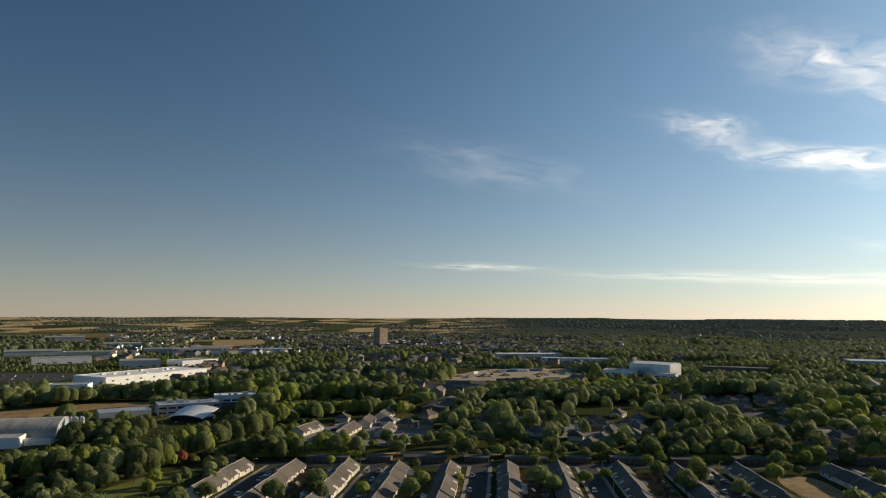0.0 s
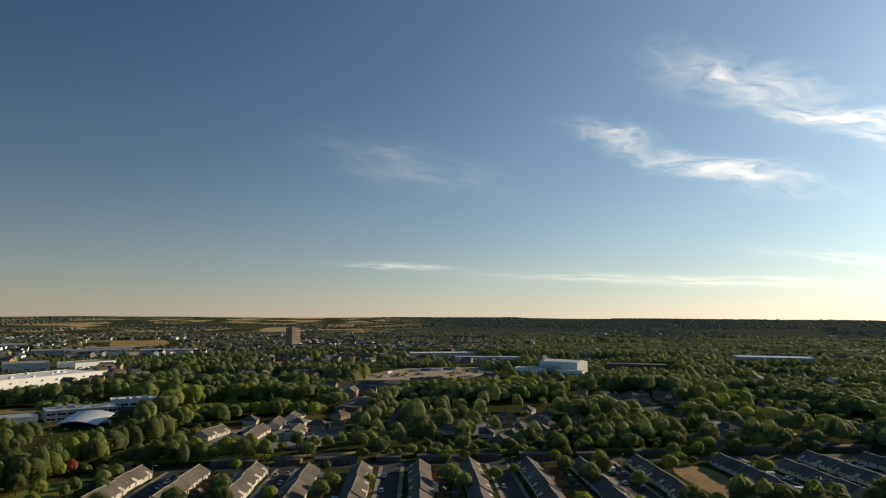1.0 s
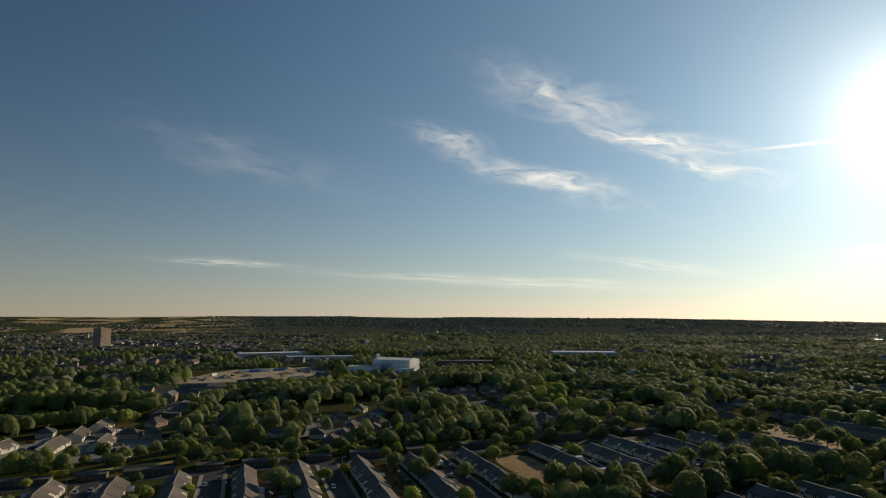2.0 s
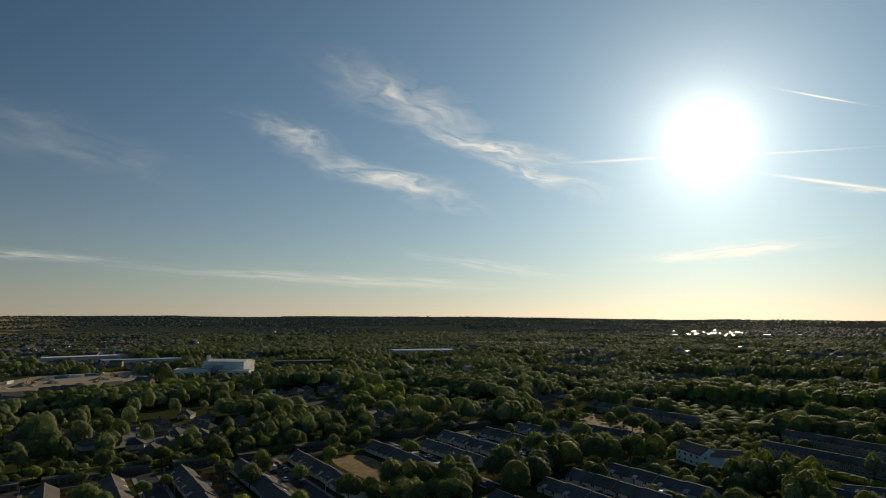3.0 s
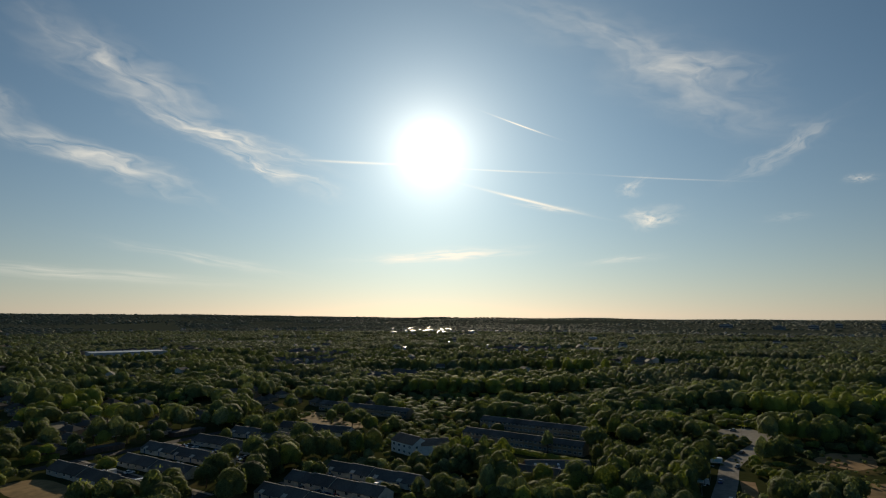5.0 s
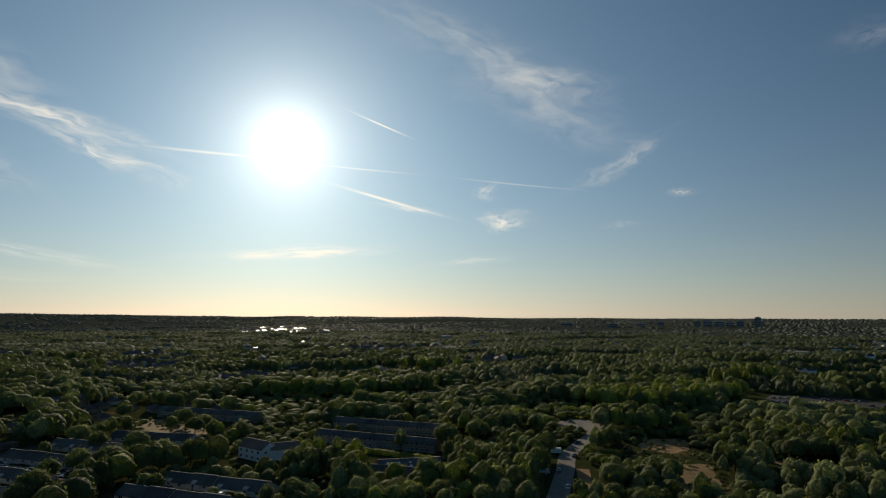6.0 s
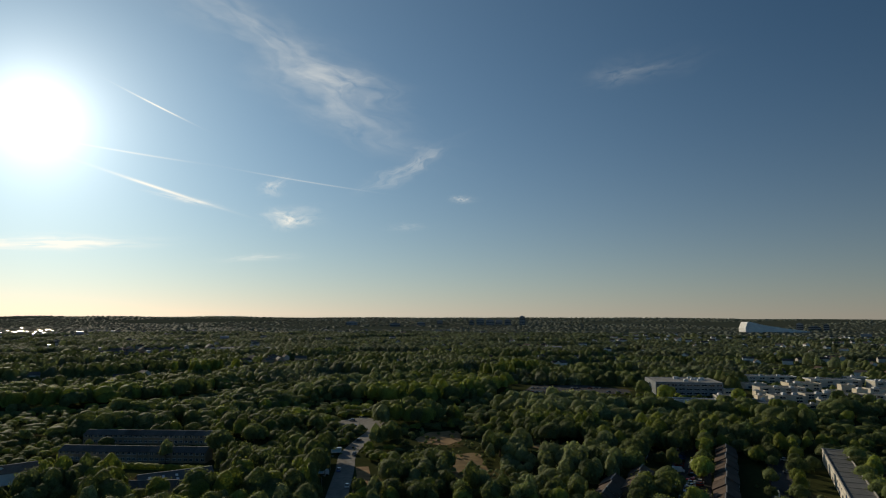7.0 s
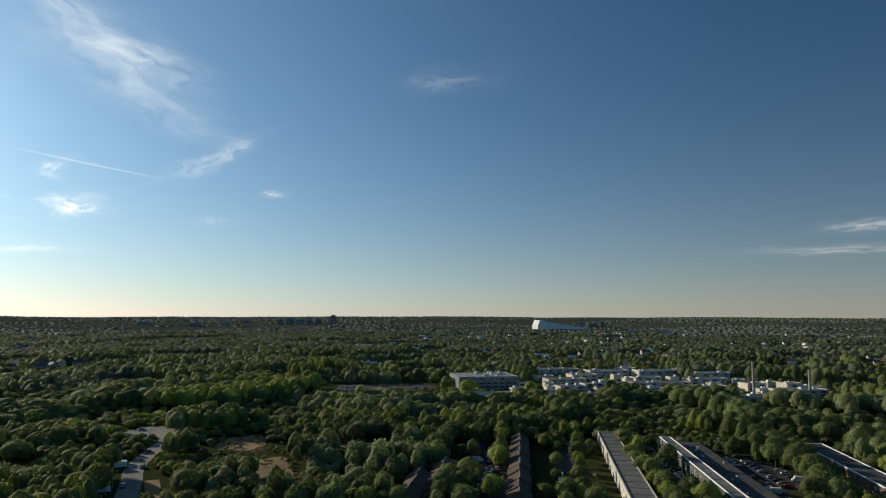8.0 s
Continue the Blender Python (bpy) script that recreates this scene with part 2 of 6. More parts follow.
M = dict(
    bark=material("bark", (0.06, 0.045, 0.03), (0.13, 0.10, 0.07), 3.0, 0.95, 0.05),
    # leaves of far woods: distance haze put into the base colour, greyer and bluer
    wood_far_hazed=material("leaf_far", (0.056, 0.066, 0.042), (0.096, 0.110, 0.068), 0.45, 0.85, 1.8, spread=0.1, big=0.012, translucent=0.95, islands=0.25, gaps=0.42),
    wood_distant_hazed=material("leaf_distant", (0.080, 0.092, 0.076), (0.118, 0.130, 0.108), 0.1, 0.9, 0.0, spread=0.1, big=0.004, translucent=0.95, islands=0.15, sheen=0.05),
    tile=material("roof_tile_grey", (0.082, 0.073, 0.064), (0.155, 0.133, 0.112), 1.6, 0.85, 0.03, spread=0.14, big=0.12),
    tile_brown=material("roof_tile_brown", (0.075, 0.054, 0.042), (0.135, 0.098, 0.075), 1.6, 0.85, 0.03, spread=0.2, big=0.12),
    # brown tile of the white house, sunlight on its slope put into the colour
    tile_brown_lit=material("roof_tile_warm", (0.17, 0.115, 0.088), (0.27, 0.19, 0.15), 1.6, 0.85, 0.03, spread=0.1, big=0.12),
    tile_dark=material("roof_slate_dark", (0.075, 0.072, 0.068), (0.14, 0.132, 0.122), 1.6, 0.8, 0.02, spread=0.2, big=0.12),
    felt=material("roof_felt", (0.06, 0.06, 0.06), (0.13, 0.125, 0.115), 0.8, 0.9, 0.01, spread=0.2, big=0.1),
    felt_mid=material("roof_felt_mid", (0.12, 0.12, 0.11), (0.21, 0.205, 0.19), 0.6, 0.85, 0.01, spread=0.15, big=0.1),
    felt_light=material("roof_felt_light", (0.22, 0.21, 0.19), (0.36, 0.34, 0.31), 0.6, 0.85, 0.01, spread=0.15, big=0.1),
    render=material("wall_render", (0.42, 0.38, 0.32), (0.58, 0.54, 0.46), 0.7, 0.9, 0.01, spread=0.12, big=0.2),
    white=material("wall_white", (0.66, 0.65, 0.62), (0.82, 0.81, 0.78), 0.6, 0.8, 0.0, spread=0.06, big=0.1),
    cream=material("wall_cream", (0.55, 0.48, 0.36), (0.70, 0.62, 0.48), 0.6, 0.85, 0.0, spread=0.08, big=0.1),
    brick=material("wall_brick", (0.115, 0.082, 0.066), (0.18, 0.130, 0.105), 2.5, 0.9, 0.01, spread=0.2, big=0.2),
    buff=material("wall_buff_brick", (0.24, 0.175, 0.12), (0.36, 0.28, 0.20), 2.5, 0.9, 0.01, spread=0.2, big=0.2),
    metal=material("cladding_metal", (0.42, 0.43, 0.44), (0.58, 0.59, 0.60), 0.4, 0.45, 0.0, 0.35, 0.08, 0.08),
    metal_blue=material("cladding_blue_grey", (0.26, 0.29, 0.32), (0.38, 0.42, 0.45), 0.4, 0.55, 0.0, 0.1, 0.08, 0.08),
    concrete=material("concrete", (0.30, 0.28, 0.25), (0.45, 0.42, 0.38), 0.5, 0.9, 0.01, spread=0.1, big=0.08),
    grey_glass=material("curtain_wall", (0.16, 0.18, 0.20), (0.25, 0.27, 0.29), 0.3, 0.4, 0.0, 0.1, 0.15, 0.05),
    tower=material("tower_brick", (0.22, 0.17, 0.13), (0.31, 0.24, 0.19), 0.5, 0.9, 0.0, spread=0.05, big=0.05),
    asphalt=material("asphalt", (0.040, 0.040, 0.042), (0.078, 0.075, 0.072), 0.6, 0.9, 0.01, spread=0.1, big=0.05),
    road_pale=material("road_worn", (0.17, 0.155, 0.135), (0.27, 0.25, 0.22), 0.4, 0.85, 0.01, spread=0.1, big=0.05),
    paving=material("paving", (0.22, 0.19, 0.16), (0.34, 0.30, 0.25), 1.0, 0.9, 0.01, spread=0.1, big=0.1),
    sand=material("dry_soil", (0.22, 0.13, 0.06), (0.36, 0.23, 0.11), 0.25, 0.95, 0.05, spread=0.1, big=0.06),
    rubble=material("rubble", (0.27, 0.21, 0.14), (0.42, 0.34, 0.25), 0.2, 0.95, 0.1, spread=0.1, big=0.03),
    straw=material("stubble", (0.24, 0.16, 0.065), (0.42, 0.29, 0.13), 0.15, 0.95, 0.0, spread=0.25, big=0.012),
    dry_grass=material("dry_grass", (0.15, 0.10, 0.045), (0.30, 0.20, 0.09), 0.25, 0.95, 0.03, spread=0.15, big=0.06),
    lawn=material("lawn", (0.11, 0.125, 0.025), (0.19, 0.19, 0.055), 0.3, 0.95, 0.03, spread=0.1, big=0.05),
    timber=material("fence_timber", (0.16, 0.095, 0.05), (0.30, 0.19, 0.11), 3.0, 0.85, 0.01, spread=0.25, big=0.5),
    frame=painted("frame_white", (0.78, 0.78, 0.76), 0.4),
    door_blue=painted("door_paint", (0.10, 0.14, 0.22), 0.5),
    door_brown=painted("garage_door_paint", (0.075, 0.06, 0.048), 0.6),
    tyre=painted("tyre", (0.02, 0.02, 0.02), 0.9),
    steel=painted("galvanised_steel", (0.45, 0.46, 0.47), 0.4, 0.8),
    orange=painted("machine_yellow", (0.60, 0.32, 0.05), 0.5),
    blue=painted("container_blue", (0.08, 0.20, 0.42), 0.5),
)
glass = bpy.data.materials.new("window_glass")
glass.use_nodes = True
gb = glass.node_tree.nodes["Principled BSDF"]
gb.inputs["Base Color"].default_value, gb.inputs["Roughness"].default_value = (0.025, 0.03, 0.035, 1), 0.06
M["glass"] = glass
CAR_PAINT = [painted("car_paint_" + k, c, 0.25, m) for k, c, m in (("white", (0.78, 0.78, 0.76), 0), ("silver", (0.5, 0.51, 0.52), 0.6), ("black", (0.02, 0.02, 0.022), 0.1), ("blue", (0.04, 0.08, 0.22), 0.2), ("red", (0.32, 0.03, 0.025), 0.1), ("grey", (0.13, 0.135, 0.14), 0.4))]

# ---------------------------------------------------------------- helpers for shapes
rng = np.random.default_rng(7)
KEEP, SCRUB = [], []          # footprints kept free of trees: centre, half sizes, cos, sin


def rise(x, y):
    """Height of the land: level round the town, climbing slowly to low hills on the skyline."""
    r = np.hypot(x, y)
    s = np.clip((r - 1800) / 3000, 0, 1)
    s = (s * s * (3 - 2 * s)) ** 1.5
    a = np.arctan2(x, y)
    hill = 48 + 5 * np.sin(3 * a + 0.6) + 4.5 * np.exp(-((a - 0.55) / 0.4) ** 2) + 2.0 * np.sin(11 * a) + 1.5 * np.sin(29 * a + 1)
    return s * hill


def keep(x, y, hx, hy, deg=0.0):
    KEEP.append((x, y, hx, hy, math.cos(radians(deg)), math.sin(radians(deg))))


def open_side(x, y, half, reach=0.13):
    """Only scrub grows before this place, on the side from which it is seen."""
    r = math.hypot(x, y)
    d = r * reach
    k = 1 - d / 2 / r
    a = math.atan2(y, x)
    SCRUB.append((x * k, y * k, d / 2 + 2, half, math.cos(a), math.sin(a)))


def keep_line(pts, half):
    for (x0, y0), (x1, y1) in zip(pts, pts[1:]):
        keep((x0 + x1) / 2, (y0 + y1) / 2, math.hypot(x1 - x0, y1 - y0) / 2 + half * 0.5, half, math.degrees(math.atan2(y1 - y0, x1 - x0)))


class Shape:
    """Collects faces; mesh() turns them into mesh data."""

    def __init__(self):
        self.v, self.f, self.k = [], [], []

    def faces(self, vs, fs, k=0):
        o = len(self.v)
        self.v += [tuple(p) for p in vs]
        self.f += [tuple(i + o for i in f) for f in fs]
        self.k += [k] * len(fs)
        return self

    def box(self, x0, x1, y0, y1, z0, z1, k=0):
        vs = [(x, y, z) for z in (z0, z1) for x, y in ((x0, y0), (x1, y0), (x1, y1), (x0, y1))]
        return self.faces(vs, [(3, 2, 1, 0), (4, 5, 6, 7), (0, 1, 5, 4), (1, 2, 6, 5), (2, 3, 7, 6), (3, 0, 4, 7)], k)

    def sweep(self, profile, a, b, axis="y", k=0):
        """A closed profile in (x, z), drawn out along y from a to b (or in (y, z) along x)."""
        n = len(profile)
        put = (lambda p, q: (p[0], q, p[1])) if axis == "y" else (lambda p, q: (q, p[0], p[1]))
        vs = [put(p, a) for p in profile] + [put(p, b) for p in profile]
        fs = [tuple(range(n)), tuple(range(2 * n - 1, n - 1, -1))] + [(i, n + i, n + (i + 1) % n, (i + 1) % n) for i in range(n)]
        return self.faces(vs, fs, k)

    def tube(self, x, y, z0, z1, r0, r1, n=10, k=0):
        ring = [(math.cos(i * 2 * math.pi / n), math.sin(i * 2 * math.pi / n)) for i in range(n)]
        vs = [(x + c * r0, y + s * r0, z0) for c, s in ring] + [(x + c * r1, y + s * r1, z1) for c, s in ring]
        return self.faces(vs, [tuple(range(n, 2 * n)), tuple(range(n - 1, -1, -1))] + [(i, (i + 1) % n, n + (i + 1) % n, n + i) for i in range(n)], k)

    def mesh(self, name, *mats):
        me = bpy.data.meshes.new(name)
        me.from_pydata(self.v, [], self.f)
        for mt in mats:
            me.materials.append(mt)
        if len(mats) > 1:
            me.polygons.foreach_set("material_index", self.k)
        bm = bmesh.new()
        bm.from_mesh(me)
        bmesh.ops.recalc_face_normals(bm, faces=bm.faces)
        bm.to_mesh(me)
        bm.free()
        return me


def part(name, me, parent, label="", at=None):
    ob = new(name, me)
    ob.parent = parent
    if at is not None:
        ob.matrix_basis = at
    return tagged(ob, label)


def thing(name, label, category, group="", at=None, kind=""):
    ob = new(name)
    ob.empty_display_size = 0.5
    if at is not None:
        ob.matrix_basis = at
    return tagged(ob, label, category, group, kind)


def slab(name, label, pts, z, mt, thick=0.12, category="ground"):
    """A flat piece of ground with an edge, from its corner points."""
    s = Shape()
    n = len(pts)
    s.faces([(x, y, z) for x, y in pts] + [(x, y, z - thick) for x, y in pts],
            [tuple(range(n))] + [(i, n + i, n + (i + 1) % n, (i + 1) % n) for i in range(n)])
    return tagged(new(name, s.mesh(name, mt)), label, category, kind="structure")


def wild(pts, seed=1, n=6, ragged=0.06):
    """A natural outline through rough corner points."""
    g = random.Random(seed)
    k = len(pts)
    cx, cy = sum(p[0] for p in pts) / k, sum(p[1] for p in pts) / k
    out = []
    for i in range(k):
        p = [Vector(pts[(i + j) % k]) for j in (-1, 0, 1, 2)]
        for j in range(n):
            t = j / n
            q = 0.5 * (2 * p[1] + (p[2] - p[0]) * t + (2 * p[0] - 5 * p[1] + 4 * p[2] - p[3]) * t * t + (3 * p[1] - p[0] - 3 * p[2] + p[3]) * t ** 3)
            f = 1 + g.uniform(-ragged, ragged)
            out.append((cx + (q.x - cx) * f, cy + (q.y - cy) * f))
    return out


def ribbon(name, label, pts, width, z, mt, thick=0.12):
    """A road or path of even width along a line, with mitred bends."""
    left, right = [], []
    for i, (x, y) in enumerate(pts):
        a, b = Vector(pts[max(i - 1, 0)]), Vector(pts[min(i + 1, len(pts) - 1)])
        d = (b - a).normalized() * width / 2
        left.append((x - d.y, y + d.x)), right.append((x + d.y, y - d.x))
    s = Shape()
    for i in range(len(pts) - 1):
        q = [left[i], right[i], right[i + 1], left[i + 1]]
        s.faces([(*p, z) for p in q] + [(*p, z - thick) for p in q], [(0, 1, 2, 3), (0, 4, 5, 1), (2, 6, 7, 3)])
    return tagged(new(name, s.mesh(name, mt)), label, "road", kind="structure")


def smooth_line(pts, n=5):
    out = []
    for i in range(len(pts) - 1):
        p = [Vector(pts[min(max(j, 0), len(pts) - 1)]) for j in (i - 1, i, i + 1, i + 2)]
        for k in range(n):
            t = k / n
            q = 0.5 * (2 * p[1] + (p[2] - p[0]) * t + (2 * p[0] - 5 * p[1] + 4 * p[2] - p[3]) * t * t + (3 * p[1] - p[0] - 3 * p[2] + p[3]) * t ** 3)
            out.append((q.x, q.y))
    return out + [tuple(pts[-1])]


# ---------------------------------------------------------------- ground
def ground_material():
    mt = bpy.data.materials.new("country_ground")
    mt.use_nodes = True
    n, l = mt.node_tree.nodes, mt.node_tree.links
    pos = n.new("ShaderNodeNewGeometry").outputs["Position"]

    def tex(kind, scale, out, detail=None):
        t = n.new(kind)
        t.inputs["Scale"].default_value = scale
        if detail:
            t.inputs["Detail"].default_value = detail
        l.new(pos, t.inputs["Vector"])
        return t.outputs[out]

    def blend(f, a, b):
        x = n.new("ShaderNodeMix")
        x.data_type = "RGBA"
        for i, v in ((0, f), (6, a), (7, b)):
            if isinstance(v, tuple):
                x.inputs[i].default_value = v
            else:
                l.new(v, x.inputs[i])
        return x.outputs[2]
    turf = blend(tex("ShaderNodeTexNoise", 0.4, 0, 6), (0.030, 0.038, 0.014, 1), (0.070, 0.074, 0.030, 1))
    dry = n.new("ShaderNodeMapRange")
    dry.inputs[1].default_value, dry.inputs[2].default_value = 0.58, 0.70
    l.new(tex("ShaderNodeTexNoise", 0.03, 0, 4), dry.inputs[0])
    near = blend(dry.outputs[0], turf, (0.13, 0.10, 0.048, 1))
    ramp = n.new("ShaderNodeValToRGB")
    ramp.color_ramp.interpolation = "CONSTANT"
    stops = ramp.color_ramp.elements
    stops[0].color, stops[1].color, stops[1].position = (0.045, 0.055, 0.028, 1), (0.085, 0.092, 0.045, 1), 0.26
    for p, c in ((0.46, (0.44, 0.32, 0.17, 1)), (0.70, (0.07, 0.080, 0.038, 1)), (0.82, (0.42, 0.31, 0.17, 1)), (0.92, (0.17, 0.13, 0.06, 1))):
        stops.new(p).color = c
    cells = n.new("ShaderNodeTexVoronoi")
    cells.inputs["Scale"].default_value = 0.0065
    stretch = n.new("ShaderNodeMapping")
    stretch.inputs["Scale"].default_value, stretch.inputs["Rotation"].default_value = (1, 0.7, 0), (0, 0, 0.5)
    l.new(pos, stretch.inputs[0]), l.new(stretch.outputs[0], cells.inputs["Vector"])
    sep = n.new("ShaderNodeSeparateColor")
    l.new(cells.outputs["Color"], sep.inputs[0]), l.new(sep.outputs[0], ramp.inputs[0])
    far = n.new("ShaderNodeMapRange")
    far.inputs[1].default_value, far.inputs[2].default_value = 1700, 1900
    length = n.new("ShaderNodeVectorMath")
    length.operation = "LENGTH"
    l.new(pos, length.inputs[0]), l.new(length.outputs["Value"], far.inputs[0])
    wooded = blend(tex("ShaderNodeTexNoise", 0.01, 0, 5), (0.050, 0.060, 0.045, 1), (0.085, 0.095, 0.070, 1))
    split = n.new("ShaderNodeVectorMath")     # open arable land lies to the north-west, woods elsewhere
    split.operation = "DOT_PRODUCT"
    split.inputs[1].default_value = (-0.99, 0.12, 0)
    l.new(pos, split.inputs[0])
    arable = n.new("ShaderNodeMapRange")
    arable.inputs[1].default_value, arable.inputs[2].default_value = 0, 300
    l.new(split.outputs["Value"], arable.inputs[0])
    country = blend(arable.outputs[0], wooded, ramp.outputs[0])
    col = blend(far.outputs[0], near, country)
    bsdf = n["Principled BSDF"]
    l.new(col, bsdf.inputs["Base Color"])
    bsdf.inputs["Roughness"].default_value = 0.95
    bsdf.inputs["Specular IOR Level"].default_value = 0.0
    return mt


def make_ground():
    radii = [0, 60, 120, 180, 240, 300, 400, 550, 750, 1000, 1300, 1600, 1800] + list(range(1950, 5100, 150)) + [5200, 5600, 6400]
    n = 240
    a = np.arange(n) * 2 * math.pi / n
    vs, fs = [(0.0, 0.0, 0.0)], []
    for r in radii[1:]:
        x, y = r * np.sin(a), r * np.cos(a)
        z = rise(x, y) - max(0, r - 4800) * 0.03
        vs += [tuple(map(float, p)) for p in zip(x, y, z)]
    fs += [(0, 1 + i, 1 + (i + 1) % n) for i in range(n)]
    for k in range(len(radii) - 2):
        o = 1 + k * n
        fs += [(o + i, o + n + i, o + n + (i + 1) % n, o + (i + 1) % n) for i in range(n)]
    s = Shape().faces(vs, fs)
    me = s.mesh("ground", ground_material())
    me.polygons.foreach_set("use_smooth", [True] * len(me.polygons))
    if me.polygons[0].normal.z < 0:
        me.flip_normals()
    tagged(new("ground", me), "rough summer grass and fields rolling to low hills", "ground", kind="structure")


make_ground()

# ---------------------------------------------------------------- window, door, house
def window_mesh(w, h, name="window"):
    """A window in the x = 0 plane, facing +x: one casing with a sill, its two panes set back in the frame."""
    t, z0, z1 = 0.09, 0.0, h
    ys = [-w / 2, -w / 2 + t, -t / 2, t / 2, w / 2 - t, w / 2]
    zs = [z0, z0 + t, z1 - t, z1]
    vs = [(0.06, y, z) for z in zs for y in ys]
    fs, k = [], []
    back = {}

    def at(i, j):
        return j * 6 + i
    for j in range(3):
        for i in range(5):
            q = [at(i, j), at(i + 1, j), at(i + 1, j + 1), at(i, j + 1)]
            if j == 1 and i in (1, 3):
                inner = []
                for p in q:
                    inner.append(len(vs))
                    vs.append((0.015, vs[p][1], vs[p][2]))
                for u in range(4):
                    fs.append((q[u], q[(u + 1) % 4], inner[(u + 1) % 4], inner[u])), k.append(0)
                fs.append(tuple(inner)), k.append(1)
            else:
                fs.append(tuple(q)), k.append(0)
    rim = [at(i, 0) for i in range(6)] + [at(5, j) for j in (1, 2, 3)] + [at(i, 3) for i in (4, 3, 2, 1, 0)] + [at(0, j) for j in (2, 1)]
    outer = []
    for p in rim:
        outer.append(len(vs))
        vs.append((-0.05, vs[p][1], vs[p][2]))
    for u in range(len(rim)):
        v = (u + 1) % len(rim)
        fs.append((rim[u], outer[u], outer[v], rim[v])), k.append(0)
    s = Shape().faces(vs, fs)
    s.k = k
    return s.mesh(name, M["frame"], M["glass"])


WINDOW = window_mesh(1.7, 1.2)
WINDOW_WIDE = window_mesh(3.0, 1.5)
BAND = window_mesh(5.0, 1.6)
DOOR = Shape().box(-0.05, 0.05, -0.5, 0.5, 0, 2.1, 0).box(-0.04, 0.06, -0.3, 0.3, 1.3, 1.8, 1).mesh("door", M["door_blue"], M["glass"])


def facing(x, y, z, deg):
    return pose(x, y, z, 0, 0, deg)


def roof_mesh(depth, width, eave, ridge, notch, mt, over=0.35, end=0.0):
    """A pitched roof of two tiled slopes with real thickness; notch: the side (+1, -1) whose lower slope is cut back over the porch, 0 for none."""
    s = Shape()
    half = depth / 2 + over
    drop = (ridge - eave) / (depth / 2) * over
    t = 0.22
    cut = 1.9
    for side in (1, -1):
        def at(u):
            return (side * half * u, ridge - (ridge - eave + drop) * u)
        spans = [(0, 1.0, -width / 2 - end, width / 2 + end)]
        if side == notch:
            c = 1 - cut / half
            spans = [(0, c, -width / 2 - end, width / 2 + end), (c, 1.0, -width / 2 - end, width * 0.12), (c, 1.0, width * 0.12 + 2.4, width / 2 + end)]
        for u0, u1, y0, y1 in spans:
            (xa, za), (xb, zb) = at(u0), at(u1)
            s.sweep([(xa, za), (xb, zb), (xb, zb - t), (xa, za - t)], y0, y1)
    # pale ridge cap, standing in for the sunlit far slope at a grazing view
    s.box(-0.22, 0.22, -width / 2 - end, width / 2 + end, ridge - 0.06, ridge + 0.11, 1)
    return s.mesh("roof", mt, M["felt_light"])


def hip_roof_mesh(depth, width, eave, ridge, mt, over=0.4):
    """A hipped tiled roof with thickness at the eaves and a ridge cap, pale as if sunlit."""
    x, y, z = depth / 2 + over, width / 2 + over, eave - 0.15
    r = max(0.4, y - x * 0.85)
    s = Shape()
    vs = [(-x, -y, z), (x, -y, z), (x, y, z), (-x, y, z), (0, -r, ridge), (0, r, ridge), (-x, -y, z - 0.2), (x, -y, z - 0.2), (x, y, z - 0.2), (-x, y, z - 0.2)]
    s.faces(vs, [(0, 1, 4), (1, 2, 5, 4), (2, 3, 5), (3, 0, 4, 5), (0, 6, 7, 1), (1, 7, 8, 2), (2, 8, 9, 3), (3, 9, 6, 0), (6, 9, 8, 7)])
    s.box(-0.16, 0.16, -r, r, ridge - 0.06, ridge + 0.1, 1)
    return s.mesh("roof", mt, M["felt_light"])


def house_kit(name, label, depth, width, eave, ridge, notch, wall, roof, storeys=1, group="", chimney=False, end=0.0, hip=False):
    """One house with its parts, lying with its ridge along y; returned as a template at the origin."""
    ob = thing(name, label, "house", group)
    top = eave - 0.3 if hip else ridge - 0.24
    body = Shape().sweep([(-depth / 2, 0), (depth / 2, 0), (depth / 2, min(eave, top)), (0, top), (-depth / 2, min(eave, top))], -width / 2 + 0.002, width / 2 - 0.002)
    part("wall", body.mesh("wall", wall), ob)
    part("roof", hip_roof_mesh(depth, width, eave, ridge, roof) if hip else roof_mesh(depth, width, eave, ridge, notch, roof, end=end), ob)
    for side in (1, -1):
        for k in range(storeys):
            z = 0.95 + 2.6 * k
            part("window", WINDOW, ob, at=facing(side * depth / 2, -width * 0.24, z, 0 if side > 0 else 180))
            if k or side != notch:
                part("window", WINDOW, ob, at=facing(side * depth / 2, width * 0.24, z, 0 if side > 0 else 180))
        if side == notch or notch == 0 and side > 0:
            part("door", DOOR, ob, at=facing(side * (depth / 2 + 0.01), width * 0.12 + 1.2 if notch else width * 0.2, 0.05, 0 if side > 0 else 180))
    if chimney:
        part("chimney", Shape().box(-0.35, 0.35, -0.5, 0.5, ridge - 0.6, ridge + 0.9).tube(0, 0.2, ridge + 0.9, ridge + 1.25, 0.13, 0.11, 8).mesh("chimney", M["brick"]), ob, at=facing(0, width * 0.3, 0, 0))
    return ob


def place(ob, x, y, deg, z=0.0, first=[]):
    """The template itself for its first use, copies of it after that."""
    m = pose(x, y, z, 0, 0, deg)
    if ob in first:
        return copy_thing(ob, m)
    first.append(ob)
    ob.matrix_basis = m
    return ob


